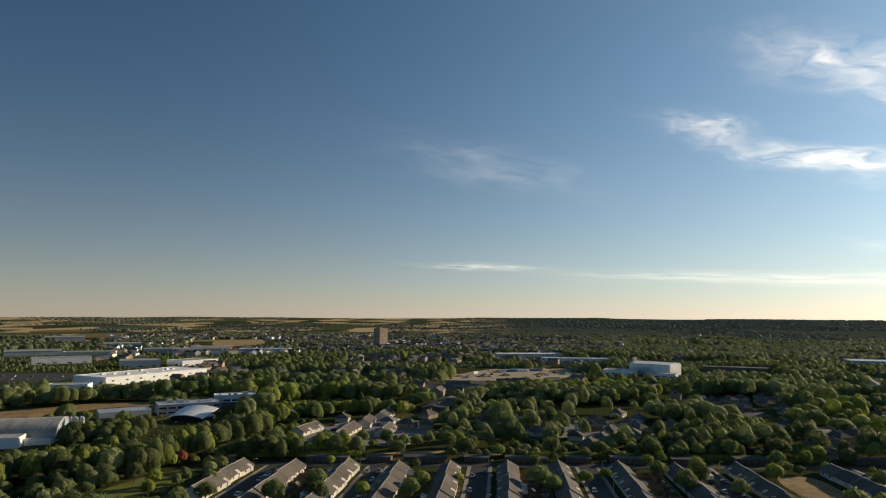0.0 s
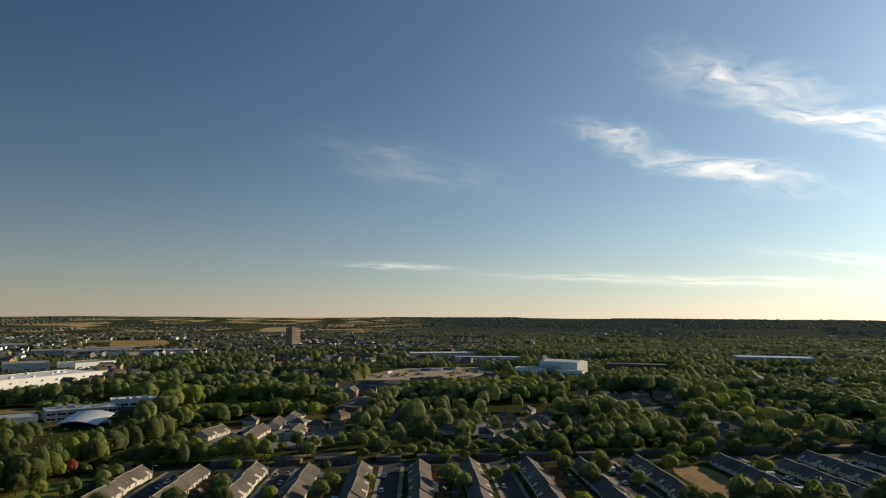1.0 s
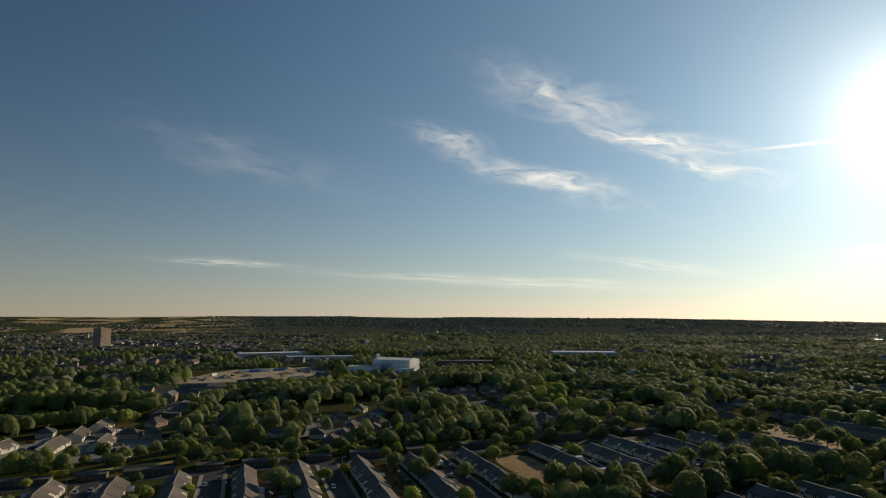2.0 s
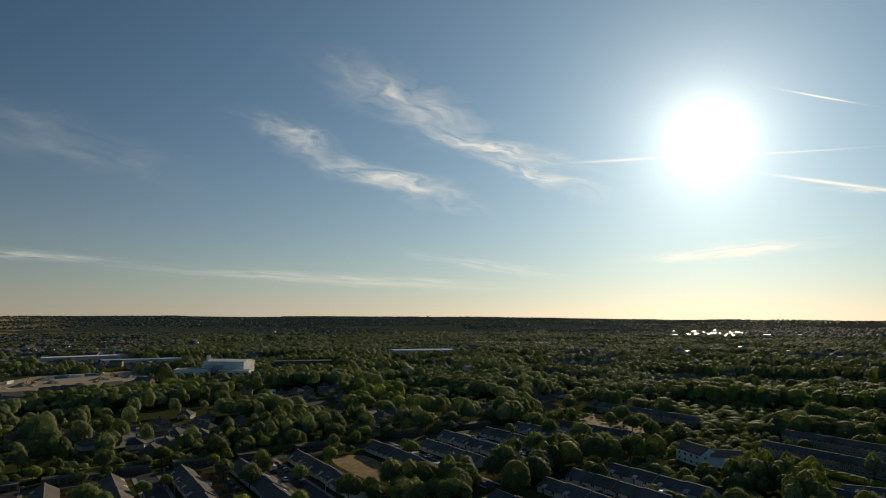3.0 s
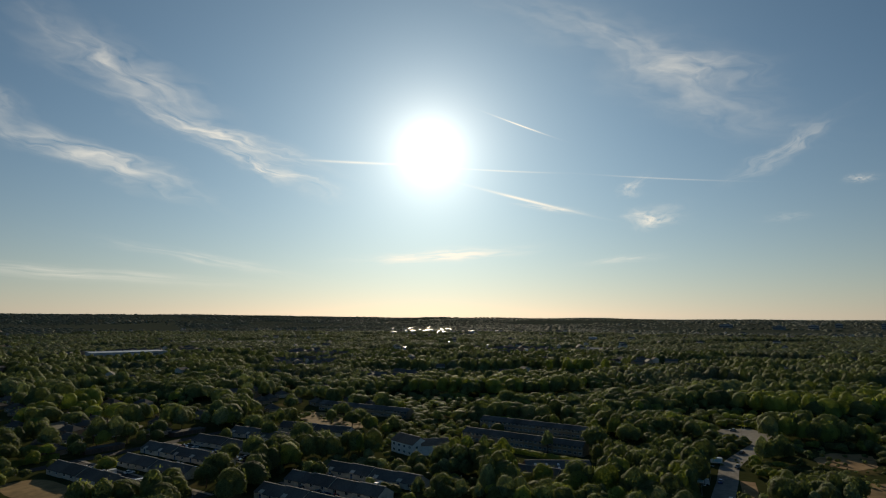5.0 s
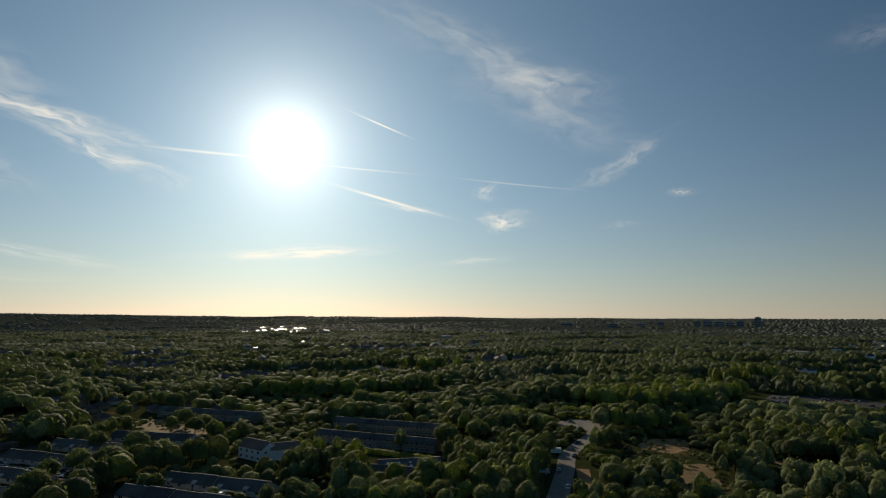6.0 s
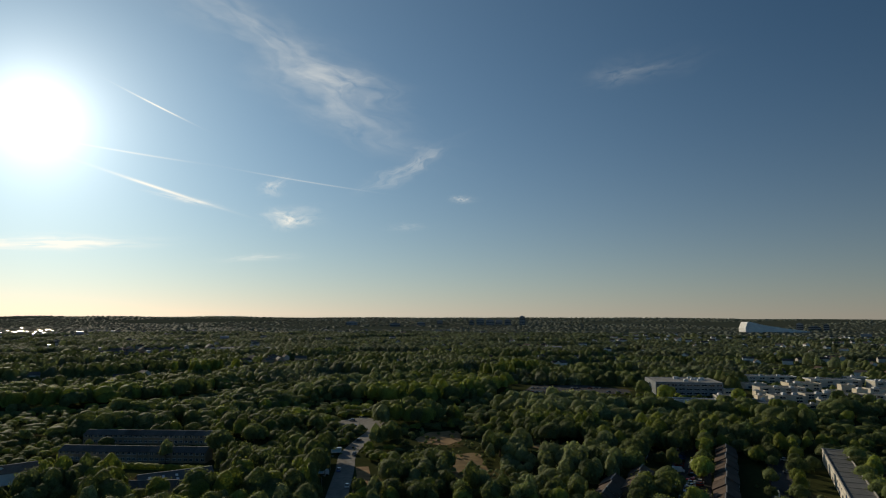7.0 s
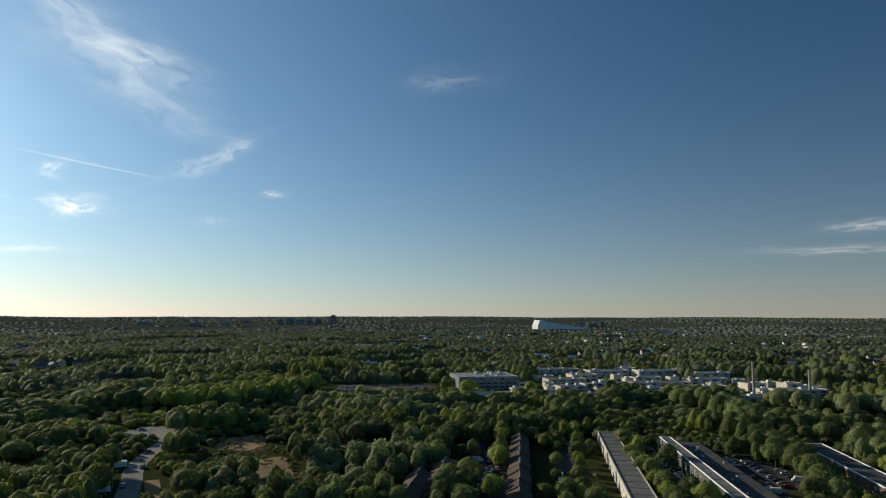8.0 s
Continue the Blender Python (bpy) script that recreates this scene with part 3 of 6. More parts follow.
TERRACE = {n: house_kit("terraced_house", "pale rendered terraced bungalow under a worn grey tiled roof", 9.4, 12.4, 2.6, 5.3, n, M["render"], M["tile"], group="terraced houses of the estate") for n in (1, -1)}
TERRACE_DARK = {n: house_kit("terraced_house", "terraced bungalow under a dark slate-grey pitched roof", 9.4, 12.4, 2.6, 5.2, n, M["render"], M["tile_dark"], group="terraced houses of the estate") for n in (1, -1)}
TERRACE_TALL = house_kit("terraced_house", "two-storey terraced house with dark roof and white windows", 8.5, 5.5, 5.0, 6.8, 0, M["buff"], M["tile_dark"], 2, group="two-storey terraced houses")
TERRACE_BROWN = house_kit("terraced_house", "terraced house with a brown tiled pitched roof", 8.8, 6.0, 5.0, 7.4, 0, M["brick"], M["tile_brown"], 2, group="brown-roofed terraced houses")
COTTAGE = house_kit("detached_house", "low buff brick house with hipped grey-brown tiled roof", 8.6, 11.5, 2.9, 5.4, 0, M["buff"], M["tile"], 1, group="houses of the close", chimney=True, hip=True)
COTTAGE_BROWN = house_kit("detached_house", "low pale rendered house with dark hipped roof", 8.6, 10.5, 2.9, 5.3, 0, M["render"], M["tile_dark"], 1, group="houses of the close", chimney=True, hip=True)


def terrace(kit, x, y, count, deg=-95.5, width=6.0, step=True):
    """A row of houses from its far end; deg: the way in which the row runs."""
    c, s = math.cos(radians(deg)), math.sin(radians(deg))
    for i in range(count):
        d = (i + 0.5) * width
        dz = 0.3 * (i % 2) if step else 0.0
        dx = 0.4 * ((i // 2) % 2) if step else 0.0
        place(kit, x + c * d - s * dx, y + s * d + c * dx, deg + 90, dz - 0.02)
    n = count * width
    keep(x + c * n / 2, y + s * n / 2, n / 2 + 2, 7.5, deg)


# first estate: rows run towards the flyer; streets lie on the notched sides
terrace(TERRACE[1], -90, 292, 4, width=12.4)
terrace(TERRACE[-1], -66, 291, 6, width=12.4)
terrace(TERRACE[1], -42, 293, 6, width=12.4)
terrace(TERRACE[-1], -19, 289, 6, width=12.4)
terrace(TERRACE[1], 4, 290, 7, width=12.4)
terrace(TERRACE[-1], 30, 291, 7, width=12.4)
terrace(TERRACE[1], 53, 292, 7, width=12.4)
terrace(TERRACE[-1], 80, 291, 7, width=12.4)
terrace(TERRACE[1], 104.5, 288, 6, width=12.4)
terrace(TERRACE[-1], 133, 290, 6, width=12.4)
terrace(TERRACE[1], 174.5, 288, 6, width=12.4)
terrace(TERRACE_DARK[1], 164, 182, 4, width=12.4)
terrace(TERRACE_DARK[-1], 192, 183, 4, width=12.4)
terrace(TERRACE_DARK[1], 212, 186, 4, width=12.4)
terrace(TERRACE_DARK[-1], 233, 182, 4, width=12.4)
terrace(TERRACE_DARK[1], 199, 275, 4, width=12.4)
terrace(TERRACE_DARK[-1], 222, 290, 5, width=12.4)
terrace(TERRACE_DARK[1], 248, 284, 5, width=12.4)
terrace(TERRACE_DARK[-1], 275, 285, 5, width=12.4)
terrace(TERRACE_DARK[1], 301, 272, 4, -88, width=12.4)
terrace(TERRACE_TALL, 376, 302, 14, -92, 5.5, False)
terrace(TERRACE_TALL, 371, 170, 13, -96, 5.5, False)
terrace(TERRACE_TALL, 330, 162, 13, -97, 5.5, False)
terrace(TERRACE_DARK[1], 268, 112, 3, -94, width=12.4)

# second estate, to the south
terrace(TERRACE_BROWN, 312, -162, 19, 151)
terrace(TERRACE_BROWN, 331, -126, 4, 152)
terrace(TERRACE_BROWN, 272, -103, 6, 151)
terrace(TERRACE_BROWN, 258, -86, 5, 151)

# houses of the close and beyond
def cottage(kit, x, y, deg):
    deg = -6 + (deg - 60) * 0.5
    place(kit, x, y, deg)
    keep(x, y, 6.5, 6.5, deg)
    open_side(x, y, 6, 0.045)


terrace(TERRACE[1], -77, 393, 2, -107, width=12.4)
terrace(TERRACE[-1], -54, 394, 3, -99, width=12.4)
terrace(TERRACE[1], -32, 392, 2, -96, width=12.4)
terrace(TERRACE[-1], -48, 422, 2, -93, width=12.4)
terrace(TERRACE[1], -38, 451, 2, -98, width=12.4)
cottage(COTTAGE_BROWN, -35, 414, 60), cottage(COTTAGE, -22, 403, 220), cottage(COTTAGE, -10, 403, 75), cottage(COTTAGE_BROWN, -66, 424, 70)
cottage(COTTAGE, 82, 424, 95), cottage(COTTAGE, 103, 424, 90), cottage(COTTAGE_BROWN, 77, 367, 40), cottage(COTTAGE, 121, 392, 120)
cottage(COTTAGE, 80, 345, 20), cottage(COTTAGE, 131, 352, 130), cottage(COTTAGE, 29, 489, 60), cottage(COTTAGE, 62, 398, 85)
cottage(COTTAGE, 146, 403, 110), cottage(COTTAGE, 228, 367, 100), cottage(COTTAGE, 256, 387, 100), cottage(COTTAGE, 44, 480, 60)
cottage(COTTAGE_BROWN, 176, 470, 90), cottage(COTTAGE, 190, 455, 90), cottage(COTTAGE, 243, 375, 100)
cottage(COTTAGE, 94, 398, 95), cottage(COTTAGE, 112, 372, 40), cottage(COTTAGE, 168, 392, 110), cottage(COTTAGE, 240, 505, 60)
cottage(COTTAGE, 262, 520, 60), cottage(COTTAGE, 255, 540, 60), cottage(COTTAGE, 222, 520, 60), cottage(COTTAGE, 285, 480, 95)


SUBURB = []        # garden suburbs, where trees stand apart


def suburb(x, y, hx, hy, deg, count, seed):
    """Houses in loose rows with gardens between."""
    g = random.Random(seed)
    c, s = math.cos(radians(deg)), math.sin(radians(deg))
    SUBURB.append((x, y, hx, hy, c, s))
    for i in range(count):
        for _ in range(20):
            u, v = g.uniform(-hx, hx), round(g.uniform(-hy, hy) / 22) * 22 + g.uniform(-2, 2)
            px, py = x + u * c - v * s, y + u * s + v * c
            if all(math.hypot(px - k[0], py - k[1]) > 13 for k in KEEP):
                cottage(g.choice((COTTAGE, COTTAGE, COTTAGE_BROWN)), px, py, deg + g.choice((0, 90, 90)) + g.uniform(-8, 8))
                break


suburb(60, 400, 90, 55, 5, 12, 1), suburb(250, 460, 70, 80, 10, 16, 2), suburb(245, 345, 60, 30, 0, 8, 3), suburb(420, 330, 70, 50, 20, 10, 4)


SUBURB.append((-46, 392, 52, 55, 1.0, 0.0))
SUBURB.append((-150, 1650, 560, 420, 1.0, 0.0))

# ---------------------------------------------------------------- larger buildings
def block(name, label, x, y, length, depth, h, deg, wall, roof, storeys=2, category="building", window=None, gap=4.5, sides=(1, -1), clear=4, parapet=0.5, z=None, plant=0, group="", fascia=None):
    """A flat-roofed building, long side along its local y: walls, parapet, roof, each window, and rooftop plant where it has some."""
    base = float(rise(x, y)) - 0.05 if z is None else z
    ob = thing(name, label, category, group, pose(x, y, base, 0, 0, deg))
    part("wall", Shape().box(-depth / 2, depth / 2, -length / 2, length / 2, 0, h - 0.02).mesh("wall", wall), ob)
    s = Shape().box(-depth / 2 + 0.4, depth / 2 - 0.4, -length / 2 + 0.4, length / 2 - 0.4, h - 0.02, h + 0.15)
    top = part("roof", s.mesh("roof", roof), ob)
    if parapet:
        p = Shape()
        o, i = 0.08, 0.4
        p.box(depth / 2 - i, depth / 2 + o, -length / 2 - o, length / 2 + o, h, h + parapet).box(-depth / 2 - o, -depth / 2 + i, -length / 2 - o, length / 2 + o, h, h + parapet)
        p.box(-depth / 2 + i, depth / 2 - i, -length / 2 - o, -length / 2 + i, h, h + parapet).box(-depth / 2 + i, depth / 2 - i, length / 2 - i, length / 2 + o, h, h + parapet)
        part("parapet", p.mesh("parapet", fascia or wall), ob)
    w = window or WINDOW
    count = max(1, int(length / gap))
    for k in range(storeys):
        zz = 0.9 + (h - 0.4) / max(storeys, 1) * k
        for side in sides:
            for j in range(count):
                part("window", w, ob, at=facing(side * depth / 2, (j + 0.5 - count / 2) * length / count, zz, 0 if side > 0 else 180))
    for j in range(int(length / 9) if 60 < length < 140 and depth < 12 else 0):
        part("roof_seam", Shape().box(-depth / 2 + 0.42, depth / 2 - 0.42, -0.12, 0.12, h + 0.15, h + 0.24).mesh("roof_seam", M["felt"]), top, at=facing(0, -length / 2 + 9 * (j + 0.5), 0, 0))
    for j in range(plant):
        px, py = (random.random() - 0.5) * depth * 0.6, (random.random() - 0.5) * length * 0.8
        a, b, c = 0.8 + random.random() * 1.4, 0.8 + random.random() * 1.6, 0.8 + random.random() * 1.2
        part("roof_plant", Shape().box(-a, a, -b, b, 0, c).box(-a * 0.6, a * 0.6, -b * 0.6, b * 0.6, c, c + 0.25).mesh("roof_plant", M["metal"]), top, "grey metal rooftop plant box", at=facing(px, py, h + 0.15, 0))
    keep(x, y, depth / 2 + clear, length / 2 + clear, deg)
    open_side(x, y, max(length, depth) * 0.55, 0.1 if category == "hospital" else 0.12)
    return ob


def span(x0, y0, x1, y1, depth, side=1):
    """Centre, length and turn of a building whose front runs from one point to the other; it lies to the left of that way (side 1)."""
    d = Vector((x1 - x0, y1 - y0))
    n = Vector((-d.y, d.x)).normalized() * depth / 2 * side
    return (x0 + x1) / 2 + n.x, (y0 + y1) / 2 + n.y, d.length, math.degrees(math.atan2(d.y, d.x)) - 90


def front(name, label, x0, y0, x1, y1, depth, h, wall, roof, **more):
    x, y, length, deg = span(x0, y0, x1, y1, depth)
    return block(name, label, x, y, length, depth, h, deg, wall, roof, **more)


# long flat-roofed blocks of the southern estate
BLOCKS = dict(category="apartment block", group="flat-roofed blocks")
front("apartment_block", "long block with pale grey flat roof and white side", 303, -206, 190, -139, 9.5, 6, M["render"], M["felt_mid"], storeys=2, gap=6, **BLOCKS)
# walls as dark as roof felt: the colonnade's shade put into their colour
front("apartment_block", "narrow flat-roofed block with white fascia on posts", 279, -228, 174, -172, 5.5, 6, M["felt"], M["felt_mid"], storeys=2, gap=6, fascia=M["white"], **BLOCKS)


def deck():
    """The broad low roof that lies along the narrow block."""
    x, y, length, deg = span(280, -235, 176, -179.5, 15)
    ob = thing("garage_deck", "broad low garage building with dark felt roof", "garage", at=pose(x, y, 0, 0, 0, deg))
    part("wall", Shape().box(-7.5, 7.5, -length / 2, length / 2, 0, 3.0).mesh("wall", M["brick"]), ob)
    part("roof", Shape().box(-7.7, 7.7, -length / 2 - 0.2, length / 2 + 0.2, 3.0, 3.25).mesh("roof", M["felt"]), ob)
    vent = Shape().box(-0.35, 0.35, -0.35, 0.35, 0, 0.5).tube(0, 0, 0.5, 0.75, 0.4, 0.15, 8).mesh("roof_vent", M["white"])
    g = random.Random(4)
    for i in range(20):
        part("roof_vent", vent, ob, "small white roof vent", at=facing(g.uniform(-6, 6), g.uniform(-length / 2, length / 2) * 0.95, 3.25, 0))
    keep(x, y, 9, length / 2 + 2, deg)


deck()
for i in range(18):
    t = (i + 0.5) / 18
    post = thing("fascia_post", "slim white post below the block's fascia", "post", "fascia posts", pose(279.3 - 105 * t + 0.4, -227.2 + 56 * t + 0.7, 0, 0, 0, -28))
    part("shaft", Shape().box(-0.12, 0.12, -0.12, 0.12, 0, 6.0).mesh("shaft", M["frame"]), post)
front("apartment_block", "terraced block with white bays and grey flat roof", 241, -283, 155, -230, 11, 6, M["brick"], M["felt"], storeys=2, gap=5.5, fascia=M["white"], **BLOCKS)
for i in range(12):
    t = (i + 0.5) / 12
    bay = thing("bay_wall", "white rendered party wall beside the block", "wall", "white bay walls", pose(239 - 86 * t, -284.5 + 53 * t, 0, 0, 0, 58))
    part("panel", Shape().box(-1.0, 1.0, -1.6, 1.6, 0, 5.2).mesh("panel", M["white"]), bay)

# offices and the white hospital complex
front("office_building", "pale glazed office building with plant on its flat roof", 556, -232, 545, -289, 46, 11, M["grey_glass"], M["felt_light"], storeys=3, window=BAND, gap=6, plant=9, category="office", clear=8)
front("canopy_building", "low white flat-roofed pavilion with deep openings", 489, -208, 478, -248, 12, 5, M["white"], M["felt_light"], storeys=1, window=BAND, gap=6.5, category="building", clear=6)


def ward(x, y, length, depth, h, deg=-100, wall="white", storeys=2, plant=2):
    # white wards take grey render, the shade of their fronts put into the colour
    block("hospital_building", "%s flat-roofed hospital building with window bands" % ("cream" if wall == "cream" else "white-edged shaded grey"), x, y, length, depth, h * 0.82, deg + 90, M["cream" if wall == "cream" else "render"], M["felt_mid"], storeys=storeys, window=BAND, gap=10, category="hospital", plant=plant, clear=2, group="hospital buildings", fascia=M["cream" if wall == "cream" else "white" if h > 7.2 else "render"])


ward(478, -277, 34, 22, 5.5, wall="cream"), ward(506, -322, 26, 16, 6.5), ward(560, -350, 40, 18, 7), ward(590, -392, 30, 18, 7.5, wall="cream")
ward(520, -372, 50, 14, 5.5), ward(612, -440, 48, 18, 9), ward(505, -425, 58, 15, 6), ward(470, -452, 30, 14, 5, wall="cream")
ward(585, -488, 50, 16, 10), ward(550, -535, 36, 16, 9), ward(515, -492, 44, 14, 6.5), ward(455, -490, 20, 14, 8.5, wall="cream"), ward(440, -520, 16, 14, 9, wall="cream")
ward(400, -430, 26, 16, 5, wall="cream", storeys=1), ward(408, -492, 44, 20, 7.5), ward(655, -400, 50, 18, 8), ward(545, -440, 30, 14, 7)


# link corridors, plant rooms and small annexes of the hospital
for x, y, a, d, h, wall in ((486, -300, 12, 9, 4.2, "cream"), (500, -296, 8, 8, 7.5, "cream"), (528, -330, 14, 7, 4.0, "white"), (538, -318, 9, 8, 6.0, "cream"), (470, -318, 16, 8, 3.6, "white"), (492, -345, 10, 8, 4.4, "cream"), (548, -392, 12, 9, 4.8, "white"), (482, -395, 22, 7, 3.6, "white"), (536, -410, 9, 8, 7.8, "cream"), (484, -472, 12, 8, 5.2, "white"), (530, -462, 10, 9, 8.0, "cream")):
    ward(x, y, a, d, h, wall=wall, storeys=1, plant=1)
for x, y, a, d, h, wall in ((466, -428, 14, 7, 4.0, "white"), (440, -455, 11, 8, 5.0, "cream"), (428, -470, 8, 8, 6.6, "cream"), (442, -488, 10, 9, 4.4, "white"), (500, -520, 14, 9, 5.4, "white"), (470, -530, 12, 9, 6.0, "cream"), (430, -540, 18, 10, 5.0, "white"), (566, -420, 12, 8, 8.4, "cream"), (600, -350, 20, 12, 6.0, "white"), (630, -480, 22, 12, 9.0, "white"), (560, -300, 16, 10, 5.0, "cream"), (520, -275, 14, 10, 4.4, "white"), (415, -455, 8, 7, 4.0, "white")):
    ward(x, y, a, d, h, wall=wall, storeys=1, plant=1)


def chimney_stack(x, y, h):
    ob = thing("chimney_stack", "tall slim pale concrete boiler chimney", "chimney", "hospital chimneys", pose(x, y, 0))
    part("shaft", Shape().tube(0, 0, 0, h, 1.3, 0.95, 14).mesh("shaft", M["concrete"]), ob)
    part("cap", Shape().tube(0, 0, h, h + 0.7, 1.15, 1.15, 14).mesh("cap", M["steel"]), ob)
    part("base", Shape().box(-2.4, 2.4, -2.4, 2.4, 0, 4).mesh("base", M["cream"]), ob)


chimney_stack(409, -441, 30), chimney_stack(398, -494, 23), chimney_stack(418, -428, 16)

# trading estate to the north-west
def barrel_hall():
    ob = thing("barrel_hall", "large hall with curved grey metal barrel roof", "industrial hall", at=pose(-253, 350.5, 0, 0, 0, 17) @ Matrix.Diagonal((1, 0.82, 0.92, 1)))
    part("wall", Shape().sweep([(-16.6, 0), (16.6, 0), (16.6, 6)] + [(16.6 * math.cos(t * math.pi / 14), 6 + 6.1 * math.sin(t * math.pi / 14)) for t in range(1, 14)] + [(-16.6, 6)], -38, 39.6, "x").mesh("wall", M["metal_blue"]), ob)
    outer = [(17 * math.cos(t * math.pi / 16), 6 + 6.5 * math.sin(t * math.pi / 16)) for t in range(17)]
    inner = [(16.7 * math.cos(t * math.pi / 16), 5.9 + 6.2 * math.sin(t * math.pi / 16)) for t in range(16, -1, -1)]
    part("roof", Shape().sweep(outer + inner, -39, 40.2, "x").mesh("roof", M["felt_light"]), ob, "ribbed grey curved metal roof")
    for i in range(12):
        part("roof_rib", Shape().sweep([(17.08 * math.cos(t * math.pi / 16), 6 + 6.58 * math.sin(t * math.pi / 16)) for t in range(17)] + [(16.95 * math.cos(t * math.pi / 16), 6 + 6.45 * math.sin(t * math.pi / 16)) for t in range(16, -1, -1)], -36 + i * 6.6, -35.8 + i * 6.6, "x").mesh("roof_rib", M["steel"]), ob)
    for x0, x1, y0, h in ((-38, 4, -26, 4.6), (4, 26, -32, 6.0), (26, 39, -24, 3.6)):
        part("annexe", Shape().box(x0, x1, y0, -16.9, 0, h).mesh("annexe", M["white"]), ob, "white flat-roofed annexe")
        part("annexe_roof", Shape().box(x0 + 0.3, x1 - 0.3, y0 + 0.3, -17.2, h, h + 0.1).mesh("annexe_roof", M["felt_light"]), ob)
    for i in range(6):
        part("window", BAND, ob, at=facing(-34 + i * 6.5, -26, 1.2, -90))
    keep(-253, 346, 44, 28, 17)
    open_side(-236, 328, 34, 0.07)


barrel_hall()


def silo(x, y):
    ob = thing("silo", "pale grey steel storage silo standing upright", "silo", "row of silos", pose(x, y, 0))
    part("barrel", Shape().tube(0, 0, 1.2, 10.5, 0.85, 0.85, 16).mesh("barrel", M["metal"]), ob)
    part("dome", Shape().tube(0, 0, 10.5, 11.2, 0.85, 0.25, 16).mesh("dome", M["metal"]), ob)
    part("skirt", Shape().tube(0, 0, 0, 1.2, 0.7, 0.84, 16).mesh("skirt", M["steel"]), ob)


for i in range(5):
    silo(-213 + i * 1.75, 365.5 + (i % 2) * 1.2)

front("workshop", "low grey workshop with glazed front", -222, 412, -196, 429, 18, 5.5, M["metal"], M["metal_blue"], storeys=1, window=BAND, gap=5.6, category="industrial unit")
front("showroom", "blue-grey glazed showroom with rooftop plant", -196, 439, -160, 460, 20, 6.8, M["metal_blue"], M["metal"], storeys=2, window=BAND, gap=5.6, plant=7, category="industrial unit")
front("trade_unit", "white trade unit with blue-framed windows", -181, 504, -151, 515, 14, 5.5, M["white"], M["white"], storeys=1, window=BAND, gap=5.6, plant=4, category="industrial unit")


def shell_hall():
    x, y, length, deg = span(-186, 421, -150, 413, 18)
    ob = thing("shell_roof_hall", "low hall under a shallow white curved roof", "hall", at=pose(x, y, 0, 0, 0, deg) @ Matrix.Diagonal((0.8, 0.72, 0.95, 1)))
    arc = [(u, 3.2 + 2.0 * (1 - (u / 18) ** 2)) for u in np.linspace(-18, 18, 15).tolist()]
    part("roof", Shape().sweep(arc + [(u, z - 0.35) for u, z in reversed(arc)], -11.5, 11.5, "x").mesh("roof", M["white"]), ob, at=pose(0, 0, 1.7, 0, 11, 0))
    part("wall", Shape().sweep([(-16.5, 0), (16.5, 0)] + [(u * 0.925, z - 0.8) for u, z in reversed(arc)], -9, 9, "x").mesh("wall", M["glass"]), ob, "dark glazed walls")
    for i in range(8):
        part("mullion", Shape().box(-9.2, -8.9, -0.1, 0.1, 0, 3.4).mesh("mullion", M["frame"]), ob, at=facing(0, -14 + i * 4.0, 0, 0))
    keep(x, y, 15, 23, deg)
    open_side(x, y, 24, 0.16)


shell_hall()
front("warehouse", "low white warehouse wing with flat roof", -350, 558, -318, 568, 20, 6.5, M["white"], M["felt_light"], storeys=1, window=WINDOW, gap=7, category="warehouse", clear=10)
front("warehouse", "huge white warehouse with pale flat roof and loading bays", -318, 598, -264, 708, 48, 9.5, M["white"], M["white"], storeys=2, window=WINDOW_WIDE, gap=14, category="warehouse", sides=(1,), clear=8, plant=10)
front("warehouse", "white metal shed among trees", -416, 815, -374, 838, 40, 9, M["metal"], M["felt_light"], storeys=1, window=BAND, gap=12, category="warehouse")
front("warehouse", "white metal shed among trees", -350, 850, -320, 900, 34, 7, M["metal"], M["felt_light"], storeys=1, window=BAND, gap=12, category="warehouse")
front("warehouse", "long pale shed among trees", -480, 1120, -390, 1160, 40, 8, M["white"], M["felt_light"], storeys=1, window=BAND, gap=16, category="warehouse", sides=(1,))
front("warehouse", "long pale shed among trees", -370, 1140, -280, 1150, 34, 8, M["metal_blue"], M["metal"], storeys=1, window=BAND, gap=16, category="warehouse", sides=(1,))
front("warehouse", "long pale shed among trees", -560, 860, -500, 900, 34, 8, M["white"], M["felt_light"], storeys=1, window=BAND, gap=16, category="warehouse", sides=(1,))
front("warehouse", "long pale shed among trees", -610, 1010, -540, 1040, 34, 8, M["cream"], M["felt_light"], storeys=1, window=BAND, gap=16, category="warehouse", sides=(1,))
front("warehouse", "long low white-roofed shed", 92, 1058, 196, 1068, 30, 7, M["metal"], M["white"], storeys=1, window=BAND, gap=18, category="warehouse", sides=(1,))
front("warehouse", "blue-grey metal warehouse among woods", 590, 912, 690, 870, 50, 9, M["metal_blue"], M["metal_blue"], storeys=1, window=BAND, gap=18, category="warehouse", sides=(1,))
front("warehouse", "long low shed behind the yard", 150, 960, 250, 945, 26, 7, M["metal"], M["metal"], storeys=1, window=BAND, gap=18, category="warehouse", sides=(1,))


